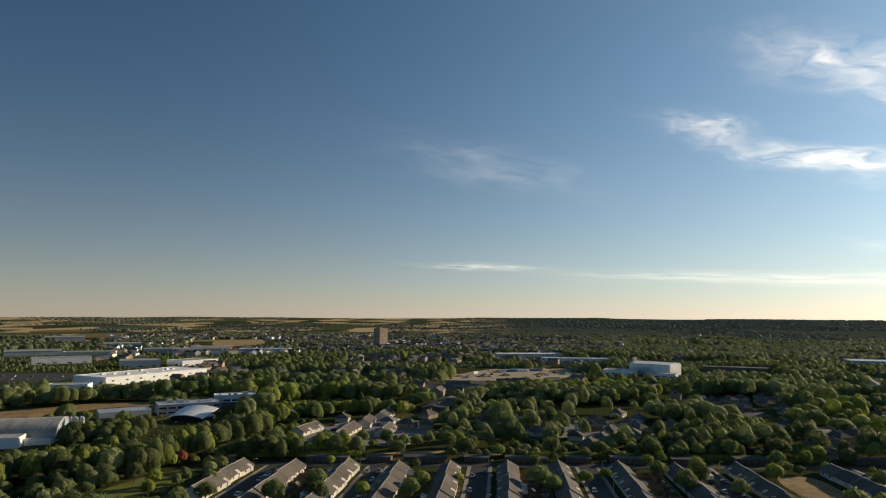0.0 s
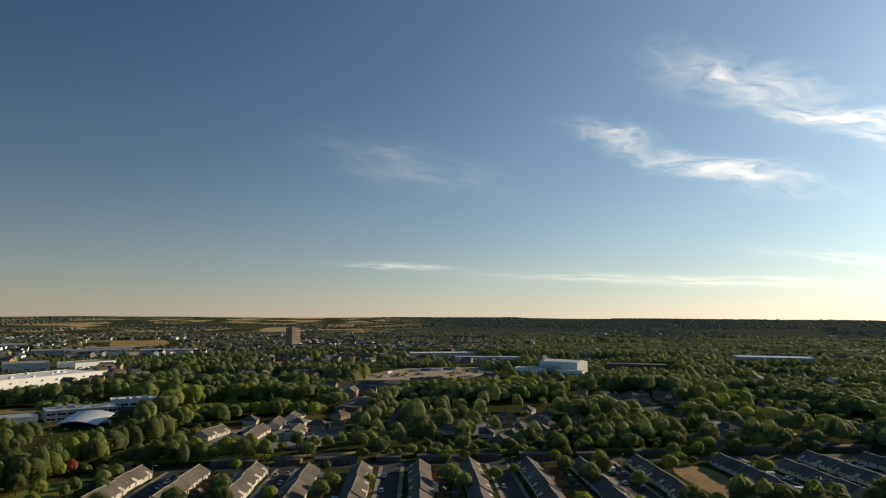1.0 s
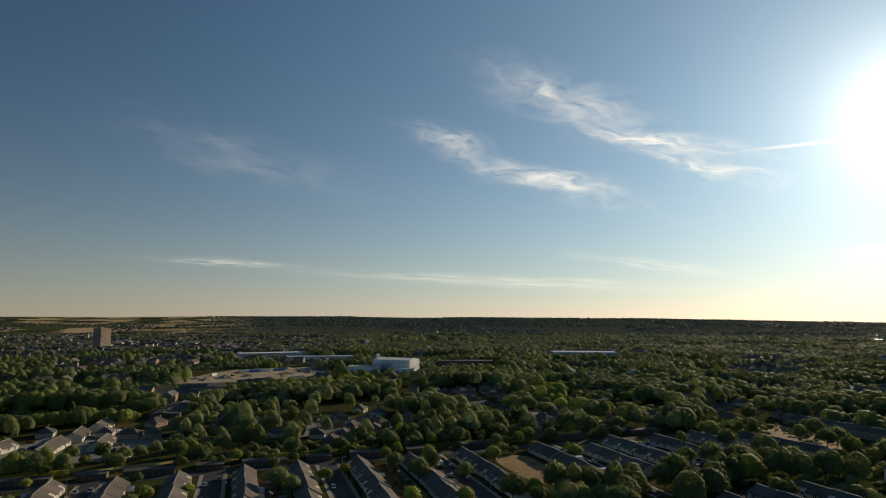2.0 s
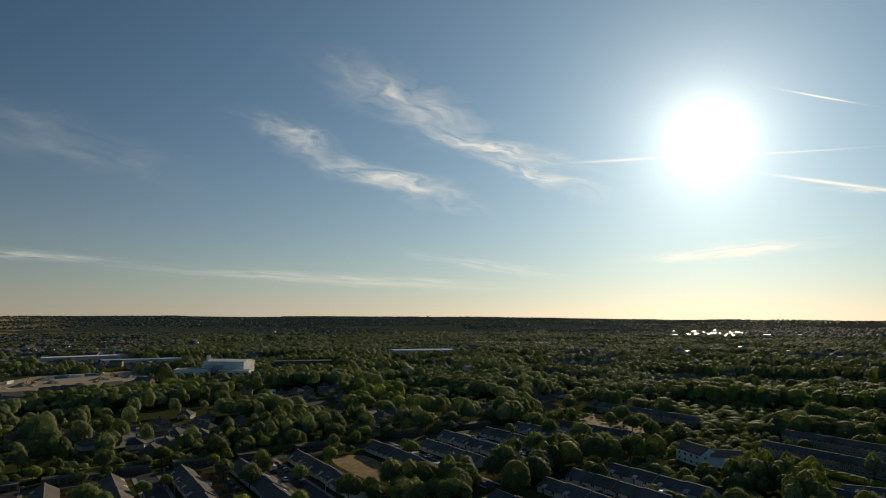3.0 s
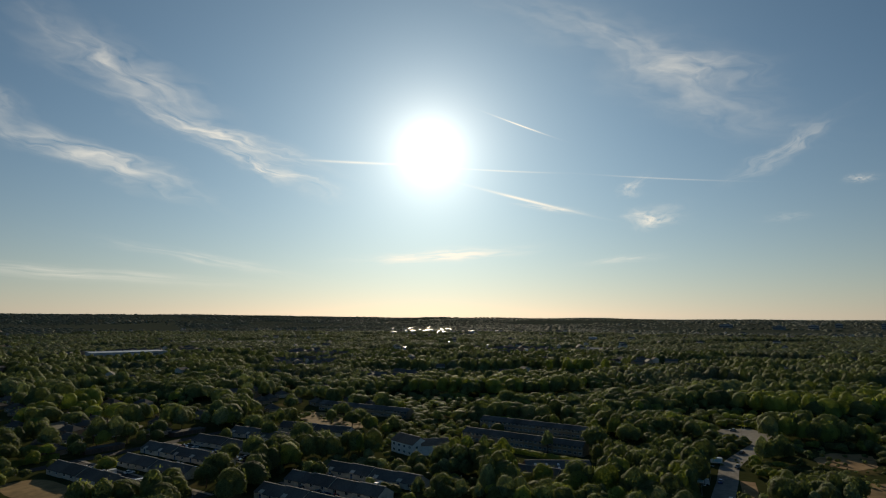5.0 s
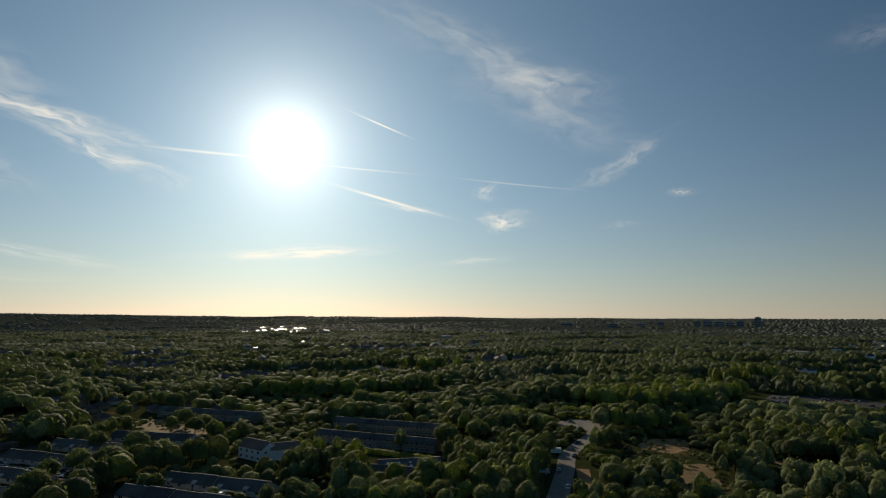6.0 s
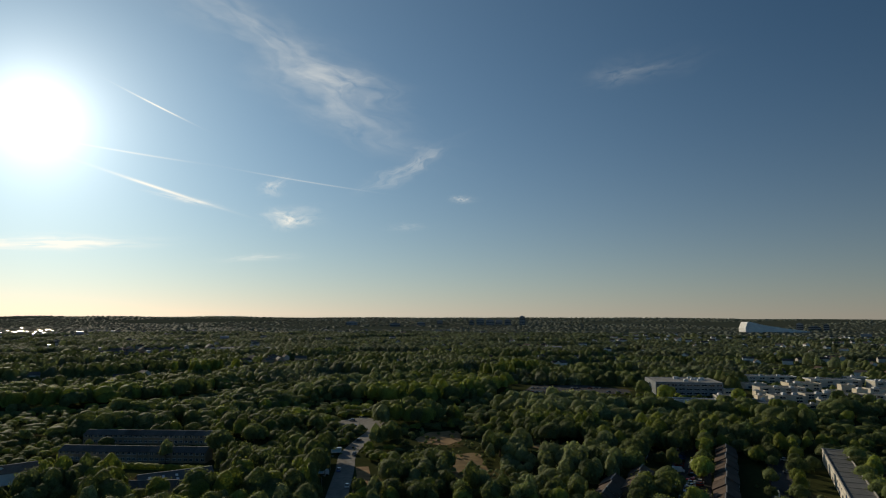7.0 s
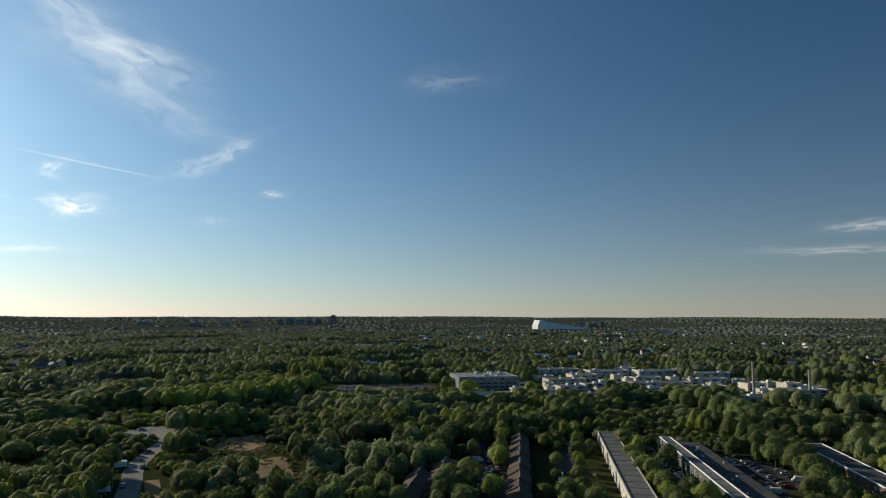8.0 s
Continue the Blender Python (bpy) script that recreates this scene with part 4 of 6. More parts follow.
def factory():
    # grey metal walls: shade on the white hall's front put into their colour
    ob = front("factory", "tall white factory hall with shallow pitched roof", 232, 782, 270, 748, 34, 13, M["metal"], M["felt_light"], storeys=1, window=BAND, gap=12, category="factory", clear=14, sides=(1,))
    for i in range(5):
        part("glazed_bay", Shape().box(0, 0.3, -1.9, 1.9, 0, 8.5).mesh("glazed_bay", M["metal_blue"]), ob, "tall blue-grey panelled bay", at=facing(17.0, -20 + i * 4.6, 1.0, 0))
    part("roof_ridge", Shape().sweep([(-16.6, 13.6), (16.6, 13.6), (0, 15.6)], -25.0, 25.0).mesh("roof_ridge", M["white"]), ob, "shallow white pitched roof")
    for i in range(3):
        part("flue", Shape().tube(6 + i * 3.4, -22, 13, 20.5, 1.3, 1.2, 12).mesh("flue", M["steel"]), ob, "short steel flue")


factory()
front("factory_annexe", "low white flat-roofed factory annexe", 196, 770, 228, 752, 24, 6, M["white"], M["felt_light"], storeys=1, window=BAND, gap=8, category="industrial unit", clear=10)
front("factory_annexe", "low pale loading shed", 238, 738, 266, 720, 14, 5, M["metal"], M["felt_light"], storeys=1, window=BAND, gap=8, category="industrial unit", clear=10)
front("brick_mill", "long brown brick works beyond the factory", 330, 800, 400, 770, 30, 8, M["brick"], M["tile_dark"], storeys=1, window=BAND, gap=9, category="industrial unit")


def tower_block():
    ob = thing("tower_block", "brown brick residential tower block with two slabs", "tower block", at=pose(-134, 1386, 0, 0, 0, -38))
    for dx, dy, h, w in ((0, -8, 42, "tower"), (-6, 8, 40, "tower")):
        sl = part("slab_tower", Shape().box(-9 + dx, 9 + dx, -8 + dy, 7.9 + dy, 0, h).box(-4 + dx, 4 + dx, -3 + dy, 3 + dy, h, h + 2.4).mesh("slab_tower", M[w]), ob)
        for k in range(12):
            for j in range(3):
                part("window", WINDOW, sl, at=facing(9 + dx, -5 + dy + j * 5.0, 1.2 + k * 3.0, 0))
    keep(-134, 1386, 24, 26)


tower_block()


def white_house():
    ob = thing("white_house", "large white rendered house with brown hipped wings", "house", at=pose(284, 172, 0, 0, 0, -22))
    part("wall", Shape().sweep([(-5, 0), (5, 0), (5, 5.8), (0, 8.6), (-5, 5.8)], -9, 9).mesh("wall", M["white"]), ob)
    part("roof", roof_mesh(10, 18, 5.9, 8.9, 0, M["tile_brown_lit"], end=0.3), ob)
    part("wing_wall", Shape().sweep([(-4, 0), (4, 0), (4, 5.2), (0, 7.4), (-4, 5.2)], -8, 6).mesh("wing_wall", M["white"]), ob, at=facing(8, -9, 0, 60))
    part("wing_roof", roof_mesh(8, 14, 5.3, 7.7, 0, M["tile_brown_lit"], end=0.3), ob, at=facing(8, -10, 0, 60))
    for side in (1, -1):
        for k in (0, 1):
            for j in range(4):
                part("window", WINDOW, ob, at=facing(side * 5, -6.6 + j * 4.4, 0.9 + 2.7 * k, 0 if side > 0 else 180))
    for k in (0, 1):
        for j in (-1, 1):
            part("window", WINDOW, ob, at=facing(j * 2.4, 9, 0.9 + 2.7 * k, 90))
            part("window", WINDOW, ob, at=facing(j * 2.4, -9, 0.9 + 2.7 * k, -90))
    keep(286, 170, 14, 16, -22)
    open_side(286, 170, 16, 0.1)


white_house()


def long_roof():
    """Large roof beside the close, the shade of trees put into its dark colour."""
    ob = thing("community_hall", "broad hall under a large roof coloured dark for tree shade", "hall", at=pose(1, 494, 0, 0, 0, -14))
    part("wall", Shape().sweep([(-9, 0), (9, 0), (9, 3.0), (0, 4.3), (-9, 3.0)], -30, 30).mesh("wall", M["brick"]), ob)
    part("roof", roof_mesh(18, 60, 3.1, 4.6, 0, M["felt"], end=0.4), ob)
    for j in range(6):
        part("window", WINDOW, ob, at=facing(9, -25 + j * 10, 1.2, 0))
        part("window", WINDOW, ob, at=facing(-9, -25 + j * 10, 1.2, 180))
    keep(1, 494, 13, 34, -14)
    open_side(-6, 464, 12, 0.08)


long_roof()


def school():
    """Dark gabled building with rows of small rooflights."""
    ob = thing("community_centre", "dark-roofed low building with rows of rooflights", "building", at=pose(277, 92, 0, 0, 0, 28))
    part("wall", Shape().sweep([(-8, 0), (8, 0), (8, 3.2), (0, 6.2), (-8, 3.2)], -14, 14).mesh("wall", M["brick"]), ob)
    part("roof", roof_mesh(16, 28, 3.3, 6.5, 0, M["tile_dark"], end=0.4), ob)
    for i in range(5):
        for j in range(2):
            part("rooflight", Shape().box(-0.7, 0.7, -0.5, 0.5, 0, 0.16).mesh("rooflight", M["frame"]), ob, at=pose(-3.0 - 2.4 * j, -10 + i * 5, 5.35 - 0.92 * j, 0, -20.6, 0))
    keep(277, 92, 12, 18, 28)


school()

# skyline of the distant centre, to the south-west
def office_tower(az, r, w, d, h):
    x, y = r * math.sin(radians(az)), r * math.cos(radians(az))
    ob = thing("office_tower", "distant grey office block of the town centre", "office block", "town centre skyline", pose(x, y, float(rise(x, y)) - 1, 0, 0, -az))
    part("wall", Shape().box(-w / 2, w / 2, -d / 2, d / 2, 0, h).box(-w / 4, w / 4, -d / 4, d / 4, h, h + 3).mesh("wall", M["grey_glass"]), ob)
    for k in range(int(h / 8)):
        part("window_band", Shape().box(-w / 2 + 1, w / 2 - 1, -d / 2 - 0.3, -d / 2 + 0.2, 0, 2.6).mesh("window_band", M["glass"]), ob, at=facing(0, 0, 4 + k * 8, 0))


for az, r, w, d, h in ((97.2, 3300, 26, 20, 24), (98.0, 3340, 40, 22, 30), (98.9, 3300, 44, 22, 26), (99.7, 3360, 36, 20, 23), (100.5, 3320, 34, 22, 27), (101.8, 3300, 28, 22, 46), (92.6, 3200, 40, 20, 18), (90.2, 3100, 50, 20, 16), (86.3, 3300, 60, 20, 15), (94.3, 3400, 30, 20, 20), (124.2, 3000, 26, 20, 30), (126.0, 3050, 20, 18, 24), (125.2, 3040, 46, 20, 16)):
    office_tower(az, r, w, d, h)


def snow_dome():
    """Leisure hall: a long silver roof that falls from a tall rounded end."""
    a = radians(122.4)
    ob = thing("leisure_dome", "huge silver sloping leisure hall with white end wall", "leisure hall", at=pose(2800 * math.sin(a), 2800 * math.cos(a), float(rise(2800 * math.sin(a), 2800 * math.cos(a))) - 1, 0, 0, -96))
    prof = [(-126, 0), (126, 0), (126, 5), (40, 16), (-60, 30), (-104, 41), (-116, 41), (-126, 18)]
    part("hull", Shape().sweep(prof, -30, 30, "y").mesh("hull", M["white"]), ob)
    for u in (-122, -114, -107):
        part("end_rib", Shape().box(u, u + 3.4, -31, -30, 0, 33 if u < -120 else 39.5).mesh("end_rib", M["white"]), ob, "white end rib")


snow_dome()

# ---------------------------------------------------------------- roads, yards, open ground
def along(x, y0, y1):
    """A line beside the first estate's rows, which lean a little from north."""
    return [(x + (y0 - 290) * 0.096, y0), (x + (y1 - 290) * 0.096, y1)]


def street(x, y0, y1, width=7.0):
    line = along(x, y0, y1)
    ribbon("street", "dark asphalt estate street between the terraces", line, width, 0.05, M["asphalt"])
    for side in (-1, 1):
        ribbon("pavement", "pale concrete pavement beside the estate street", along(x + side * (width / 2 + 0.9), y0, y1), 1.7, 0.14, M["paving"], 0.2)
    keep_line(line, width / 2 + 2.5)


street(-78, 300, 190), street(-30.5, 300, 190), street(17, 300, 190, 8), street(67, 300, 190, 8), street(119, 300, 190, 9)
street(187, 300, 200, 6), street(236, 295, 215, 6), street(288, 292, 215, 6), street(178, 190, 128, 6), street(222, 190, 128, 6)
cross = [(-110, 302), (-40, 303), (40, 303), (140, 301), (200, 300), (300, 296)]
ribbon("cross_street", "dark asphalt street across the ends of the terraces", cross, 7, 0.09, M["asphalt"])
keep_line(cross, 4.5)
slab("dry_verge", "strip of dry summer grass behind the terraces", wild([(-36, 326), (-2, 334), (30, 330), (30, 325), (0, 328), (-34, 321)]), 0.06, M["straw"], category="verge")
keep(-3, 328, 34, 3, 4)
slab("lawn", "open mown lawn beside the woods", wild([(-134, 246), (-134, 262), (-124, 284), (-112, 289), (-107, 278), (-114, 262), (-124, 246)]), 0.05, M["lawn"], category="lawn")
keep(-121, 266, 9, 26, -22), open_side(-124, 256, 16, 0.13)
# shade on this ground put into its colour: dry_grass, darker than straw
slab("play_field", "bare patch of dry sandy ground", wild([(147, 282), (164, 279), (157, 234), (142, 238)], ragged=0.03), 0.05, M["dry_grass"], category="bare ground")
keep(151, 255, 11, 32, -8)
slab("dry_clearing", "dry grass clearing with scattered trees", wild([(358, 305), (364, 280), (332, 232), (318, 250), (332, 284)]), 0.05, M["dry_grass"], category="clearing")
keep(352, 268, 18, 36, -30), keep(328, 250, 14, 26, -30)
slab("dry_clearing", "sandy dry clearing among scrub", wild([(364, -10), (388, -18), (390, -36), (362, -34), (352, -22)]), 0.05, M["sand"], category="clearing")
keep(371, -24, 20, 13), keep(346, -24, 10, 10)
slab("scrub_ground", "pale bare earth with scrub", wild([(322, -24), (330, -40), (284, -38), (274, -26), (296, -22)]), 0.05, M["dry_grass"], category="bare ground")
keep(300, -31, 32, 9), keep(270, -28, 12, 8)
slab("dry_clearing", "narrow dry grass clearing", wild([(348, -72), (350, -98), (338, -94), (338, -76)]), 0.05, M["dry_grass"], category="clearing")
keep(343, -85, 8, 15)
slab("works_yard", "broad pale cleared yard with heaps of rubble", wild([(-6, 706), (60, 828), (120, 850), (184, 838), (150, 740), (98, 682), (40, 690)]), 0.06, M["rubble"], category="yard")
keep(92, 765, 78, 88, 0), keep(60, 680, 60, 24, 0)
slab("hay_field", "long strip of dry grass behind the trees", wild([(-330, 426), (-318, 455), (-291, 479), (-266, 503), (-224, 507), (-218, 491), (-250, 474), (-268, 440), (-288, 414)], ragged=0.02), 0.06, M["dry_grass"], category="field")
keep(-300, 440, 34, 20, 60), keep(-266, 470, 38, 16, 52), keep(-236, 496, 20, 14, 20)
slab("car_park", "asphalt car park by the trading estate", [(-640, 640), (-400, 655), (-410, 740), (-660, 740)], 0.06, M["asphalt"], category="car park")
keep(-520, 690, 130, 60, 2)
slab("stubble_field", "golden stubble field at the edge of town", wild([(-508, 1415), (-620, 1730), (-560, 1800), (-505, 1760), (-430, 1490)], ragged=0.02), 0.08, M["straw"], category="field")
keep(-520, 1580, 105, 190, 18), keep(-440, 1340, 70, 90, 18)
slab("car_park", "asphalt car park between hedges", [(570, -112), (566, -169), (562, -212), (593, -221), (631, -192), (633, -137)], 0.06, M["asphalt"], category="car park")
keep(597, -166, 36, 58)
slab("car_park", "asphalt parking court of the estate", [(345, -152), (232, -93), (224, -108), (338, -168)], 0.05, M["asphalt"], category="car park")
slab("car_park", "asphalt yard behind the garage building", [(258, -250), (198, -218), (190, -234), (250, -264)], 0.05, M["asphalt"], category="car park")
keep(224, -242, 32, 9, 28)
keep(272, -126, 9, 54, -60)
slab("car_park", "asphalt parking court of the estate", [(318, -186), (212, -124), (206, -136), (310, -197)], 0.05, M["asphalt"], category="car park")
keep(262, -160, 7, 62, -60)
slab("car_park", "asphalt parking strip along the flat-roofed block", [(272, -250), (168, -195), (165, -201), (269, -257)], 0.05, M["asphalt"], category="car park")
keep(218, -226, 6, 60, -62)
slab("car_park", "asphalt parking strip along the flat-roofed block", [(284, -218), (179, -162), (176, -168), (281, -225)], 0.05, M["asphalt"], category="car park")
keep(230, -193, 6, 62, -62)
slab("car_park", "asphalt car park full of cars", [(196, 452), (236, 452), (250, 560), (228, 560)], 0.05, M["asphalt"], category="car park")
keep(226, 505, 24, 60, -12)
slab("forecourt", "pale concrete forecourt at the road junction", [(402, 12), (408, 34), (432, 40), (446, 22), (430, 8)], 0.07, M["road_pale"], category="forecourt")
keep(424, 26, 18, 12)

slab("close_paving", "pale paved courts between the houses of the close", wild([(-84, 366), (-52, 346), (-22, 350), (-6, 396), (-22, 432), (-52, 428), (-76, 402)]), 0.04, M["road_pale"], category="paving")
slab("close_paving", "pale paved courts between the houses of the close", wild([(60, 380), (96, 364), (128, 384), (126, 414), (90, 432), (66, 416)]), 0.04, M["road_pale"], category="paving")
slab("close_paving", "pale paved courts between the houses of the close", wild([(212, 356), (262, 352), (272, 392), (252, 416), (220, 398)]), 0.04, M["road_pale"], category="paving")
open_side(240, 735, 40, 0.13), open_side(92, 700, 90, 0.13), open_side(150, 800, 60, 0.1), open_side(365, -26, 26, 0.1), open_side(350, 262, 26, 0.12), open_side(340, -84, 16, 0.1), open_side(226, 470, 24, 0.12), open_side(570, -160, 62, 0.15)
open_side(-290, 425, 60, 0.06), open_side(-520, 660, 130, 0.12), open_side(360, 130, 44, 0.1), open_side(322, 125, 40, 0.1), open_side(426, 25, 8, 0.02)
SCRUB.append((-520, 900, 270, 330, 1.0, 0.0))     # open trading estate with few tall trees

main_road = smooth_line([(150, 24), (215, 25), (258, 25), (300, 25), (335, 25.5), (372, 19), (400, 14), (425, 17), (455, 5), (520, -9), (600, -22), (720, -30), (860, -60)])
ribbon("main_road", "worn pale two-lane road between trees", main_road, 8.5, 0.10, M["road_pale"])
keep_line(main_road[:31:3], 4.5)
ribbon("verge", "orange dry earth verge beside the road", [(262, 16.5), (290, 16), (306, 17.5)], 6, 0.08, M["sand"])
keep(285, 15, 24, 7)
ribbon("estate_road", "dark asphalt road to the trading estate", smooth_line([(-300, 405), (-229, 428), (-215, 446), (-165, 500), (-134, 574), (-100, 640)]), 8, 0.10, M["asphalt"])
keep_line([(-300, 405), (-229, 428), (-165, 500), (-134, 574)], 7)
ribbon("hospital_road", "grey asphalt road by the hospital", smooth_line([(700, -360), (600, -310), (520, -300), (440, -270), (390, -300), (370, -380)]), 8, 0.10, M["asphalt"])
keep_line([(620, -318), (520, -300), (440, -270)], 8)
ribbon("footpath", "pale path through the trees", smooth_line([(330, -205), (350, -235), (345, -300), (330, -360)]), 5, 0.06, M["paving"])
keep_line([(330, -205), (350, -235), (345, -300)], 4)


# ---------------------------------------------------------------- vehicles
WHEEL = Shape().sweep([(0.31 * math.cos(i * math.pi / 5), 0.31 + 0.31 * math.sin(i * math.pi / 5)) for i in range(10)], -0.1, 0.1).mesh("wheel", M["tyre"])


def car_kit(paint, label, name="parked_car", length=4.3, high=1.45, van=False):
    """A vehicle along its local x, with body, glasshouse and four wheels."""
    ob = thing(name, label, "van" if van else "car", "parked cars")
    h, w = length / 2, 0.88
    s = Shape()
    if van:
        prof = [(-h, 0.32), (h, 0.32), (h, 0.95), (h - 0.6, 1.15), (h - 1.25, high), (-h + 0.05, high), (-h, 0.9)]
    else:
        prof = [(-h, 0.3), (h, 0.3), (h, 0.66), (h - 0.25, 0.8), (h - 1.05, 0.93), (-h + 0.5, 0.95), (-h + 0.06, 0.86)]
    part("body", s.sweep(prof, -w, w).mesh("body", paint), ob)
    if van:
        part("windscreen", Shape().sweep([(h - 0.62, 1.17), (h - 1.23, high - 0.06), (h - 1.3, high - 0.06), (h - 0.72, 1.17)], -w - 0.01, w + 0.01).mesh("windscreen", M["glass"]), ob)
    else:
        lo = [(h - 1.1, -0.8, 0.92), (h - 1.1, 0.8, 0.92), (-h + 0.4, 0.8, 0.94), (-h + 0.4, -0.8, 0.94)]
        hi = [(h - 1.85, -0.66, high - 0.05), (h - 1.85, 0.66, high - 0.05), (-h + 0.95, 0.66, high - 0.05), (-h + 0.95, -0.66, high - 0.05)]
        part("glasshouse", Shape().faces(lo + hi, [(0, 1, 5, 4), (1, 2, 6, 5), (2, 3, 7, 6), (3, 0, 4, 7), (4, 5, 6, 7)]).mesh("glasshouse", M["glass"]), ob)
        part("roof_panel", Shape().box(-h + 0.95, h - 1.85, -0.67, 0.67, high - 0.05, high).mesh("roof_panel", paint), ob)
    for x in (h - 0.8, -h + 0.75):
        for y in (-0.8, 0.8):
            part("wheel", WHEEL, ob, at=facing(x, y, 0, 0))
    return ob


CARS = [car_kit(p, "%s parked hatchback car on asphalt" % p.name.split("_")[-1]) for p in CAR_PAINT]
VAN = car_kit(CAR_PAINT[0], "white panel van parked by the kerb", "parked_van", 5.4, 2.3, True)
MOTORHOME = car_kit(CAR_PAINT[0], "white motorhome parked in the street", "motorhome", 6.4, 2.9, True)
deal = random.Random(3)


def park(x, y, deg, z=0.05):
    k = deal.random()
    kit = VAN if k > 0.93 else CARS[0] if k > 0.7 else CARS[1] if k > 0.45 else CARS[deal.randrange(2, 6)]
    place(kit, x, y, deg + deal.uniform(-3, 3), z)


def park_row(x0, y0, x1, y1, count, turn=90, fill=0.75, z=0.05):
    d = math.degrees(math.atan2(y1 - y0, x1 - x0))
    for i in range(count):
        if deal.random() < fill:
            t = (i + 0.5) / count
            park(x0 + (x1 - x0) * t, y0 + (y1 - y0) * t, d + turn + 180 * (deal.random() > 0.5), z)


for x, side in ((-78, 1), (-30.5, -1), (17, 1), (67, -1), (119, 1), (67, 1), (17, -1), (-30.5, 1), (119, -1)):
    (xa, ya), (xb, yb) = along(x + side * 2.6, 292, 225)
    park_row(xa, ya, xb, yb, 9, 0, 0.34)
for x, y0, y1 in ((187, 290, 222), (236, 285, 225), (288, 285, 225), (178, 180, 135), (222, 182, 135)):
    (xa, ya), (xb, yb) = along(x - 1.6, y0, y1)
    park_row(xa, ya, xb, yb, 9, 0, 0.5)
    (xa, ya), (xb, yb) = along(x + 1.7, y0, y1)
    park_row(xa, ya, xb, yb, 9, 0, 0.2)
place(MOTORHOME, 115.5, 277, 85, 0.05)
for x0, y0, x1, y1, count, fill in ((184, 284, 178, 226, 12, 0.7), (191, 284, 184, 226, 12, 0.4), (211, 268, 205, 226, 9, 0.5), (240, 284, 233, 226, 10, 0.5), (262, 280, 257, 232, 9, 0.5), (205, 178, 200, 140, 8, 0.6), (226, 180, 220, 138, 9, 0.5), (243, 176, 238, 130, 9, 0.6), (252, 130, 240, 100, 6, 0.6), (296, 150, 290, 128, 5, 0.6), (318, 160, 312, 100, 10, 0.4), (354, 165, 347, 100, 10, 0.4)):
    park_row(x0, y0, x1, y1, count, 90, fill)
park_row(312, -147, 236, -104, 18, 90, 0.65), park_row(308, -190, 214, -134, 16, 90, 0.4), park_row(269, -253, 168, -199, 20, 90, 0.75), park_row(281, -221.5, 178, -166, 18, 90, 0.6)
park_row(338, -152, 232, -97, 22, 90, 0.7), park_row(334, -160, 229, -105, 22, 90, 0.45)
park_row(268, -221, 214, -186, 13, 90, 0.8), park_row(252, -252, 198, -224, 12, 90, 0.75), park_row(246, -259, 192, -231, 10, 80, 0.5)
park_row(303, -190, 216, -140, 18, 0, 0.4), park_row(206, -262, 176, -243, 7, 90, 0.6)
place(VAN, 240, -107, 65, 0.05), place(VAN, 300, -140, 65, 0.05), place(VAN, 246, -146, 150, 0.05), place(VAN, 228, -136, 150, 0.05)
park_row(200, 456, 228, 556, 18, 90, 0.7), park_row(212, 456, 238, 556, 18, 90, 0.4)
park_row(578, -122, 572, -206, 18, 0, 0.6, 0.06), park_row(604, -128, 602, -206, 14, 0, 0.5, 0.06)
for x, y, d in ((298, 27.5, 180), (272, 22, 0), (330, 22.5, 170), (365, 22, -15), (410, 27, 30), (432, 30, 100), (440, 12, -20), (452, 8, -20), (250, 28, 180)):
    park(x, y, d, 0.1)
for x, y, d in ((-70, 385, 30), (-66, 388, 30), (-58, 392, 40), (-52, 386, 120), (-40, 390, 80), (-36, 380, 60), (-28, 392, 10), (-44, 420, 40), (-18, 408, 90), (-22, 372, 45), (-70, 405, 20), (-30, 428, 60), (90, 410, 0), (96, 436, 90), (110, 408, 30), (70, 384, 40), (-62, 362, 20), (-30, 366, 70), (-48, 412, 100), (-14, 398, 15), (84, 392, 80), (104, 400, 10), (118, 402, 60), (232, 380, 20), (244, 392, 80), (238, 366, 50), (250, 404, 10), (298, 160, 20), (304, 168, 50), (310, 158, 80), (270, 160, 20), (300, 150, 10), (262, 146, 50)):
    park(x, y, d, 0.02)
keep(-44, 392, 34, 40, -20), keep(300, 158, 12, 12), keep(95, 408, 22, 16)
for i in range(26):
    park(-620 + (i % 13) * 16.5 + deal.uniform(-2, 2), 668 + (i // 13) * 32, 90, 0.06)


def lorry(x, y, deg):
    ob = thing("box_lorry", "white box lorry with pale blue panel", "lorry", at=pose(x, y, 0.1, 0, 0, deg))
    part("cab", Shape().sweep([(2.6, 0.5), (4.4, 0.5), (4.4, 1.5), (4.1, 2.5), (2.6, 2.6)], -1.1, 1.1).mesh("cab", CAR_PAINT[0]), ob)
    part("box_body", Shape().box(-2.8, 2.4, -1.2, 1.2, 0.9, 3.2).mesh("box_body", CAR_PAINT[0]), ob)
    part("side_panel", Shape().box(-2.2, 1.8, -1.23, 1.23, 1.4, 2.7).mesh("side_panel", painted("panel_blue", (0.35, 0.55, 0.62))), ob, "pale blue side panel")
    for u in (3.5, -1.2, -2.0):
        for v in (-1.0, 1.0):
            part("wheel", WHEEL, ob, at=pose(u, v, 0) @ Matrix.Scale(1.5, 4))


lorry(291, 35.5, -85), lorry(333, 32, 100)
keep(291, 36, 6, 4), keep(333, 33, 6, 3)


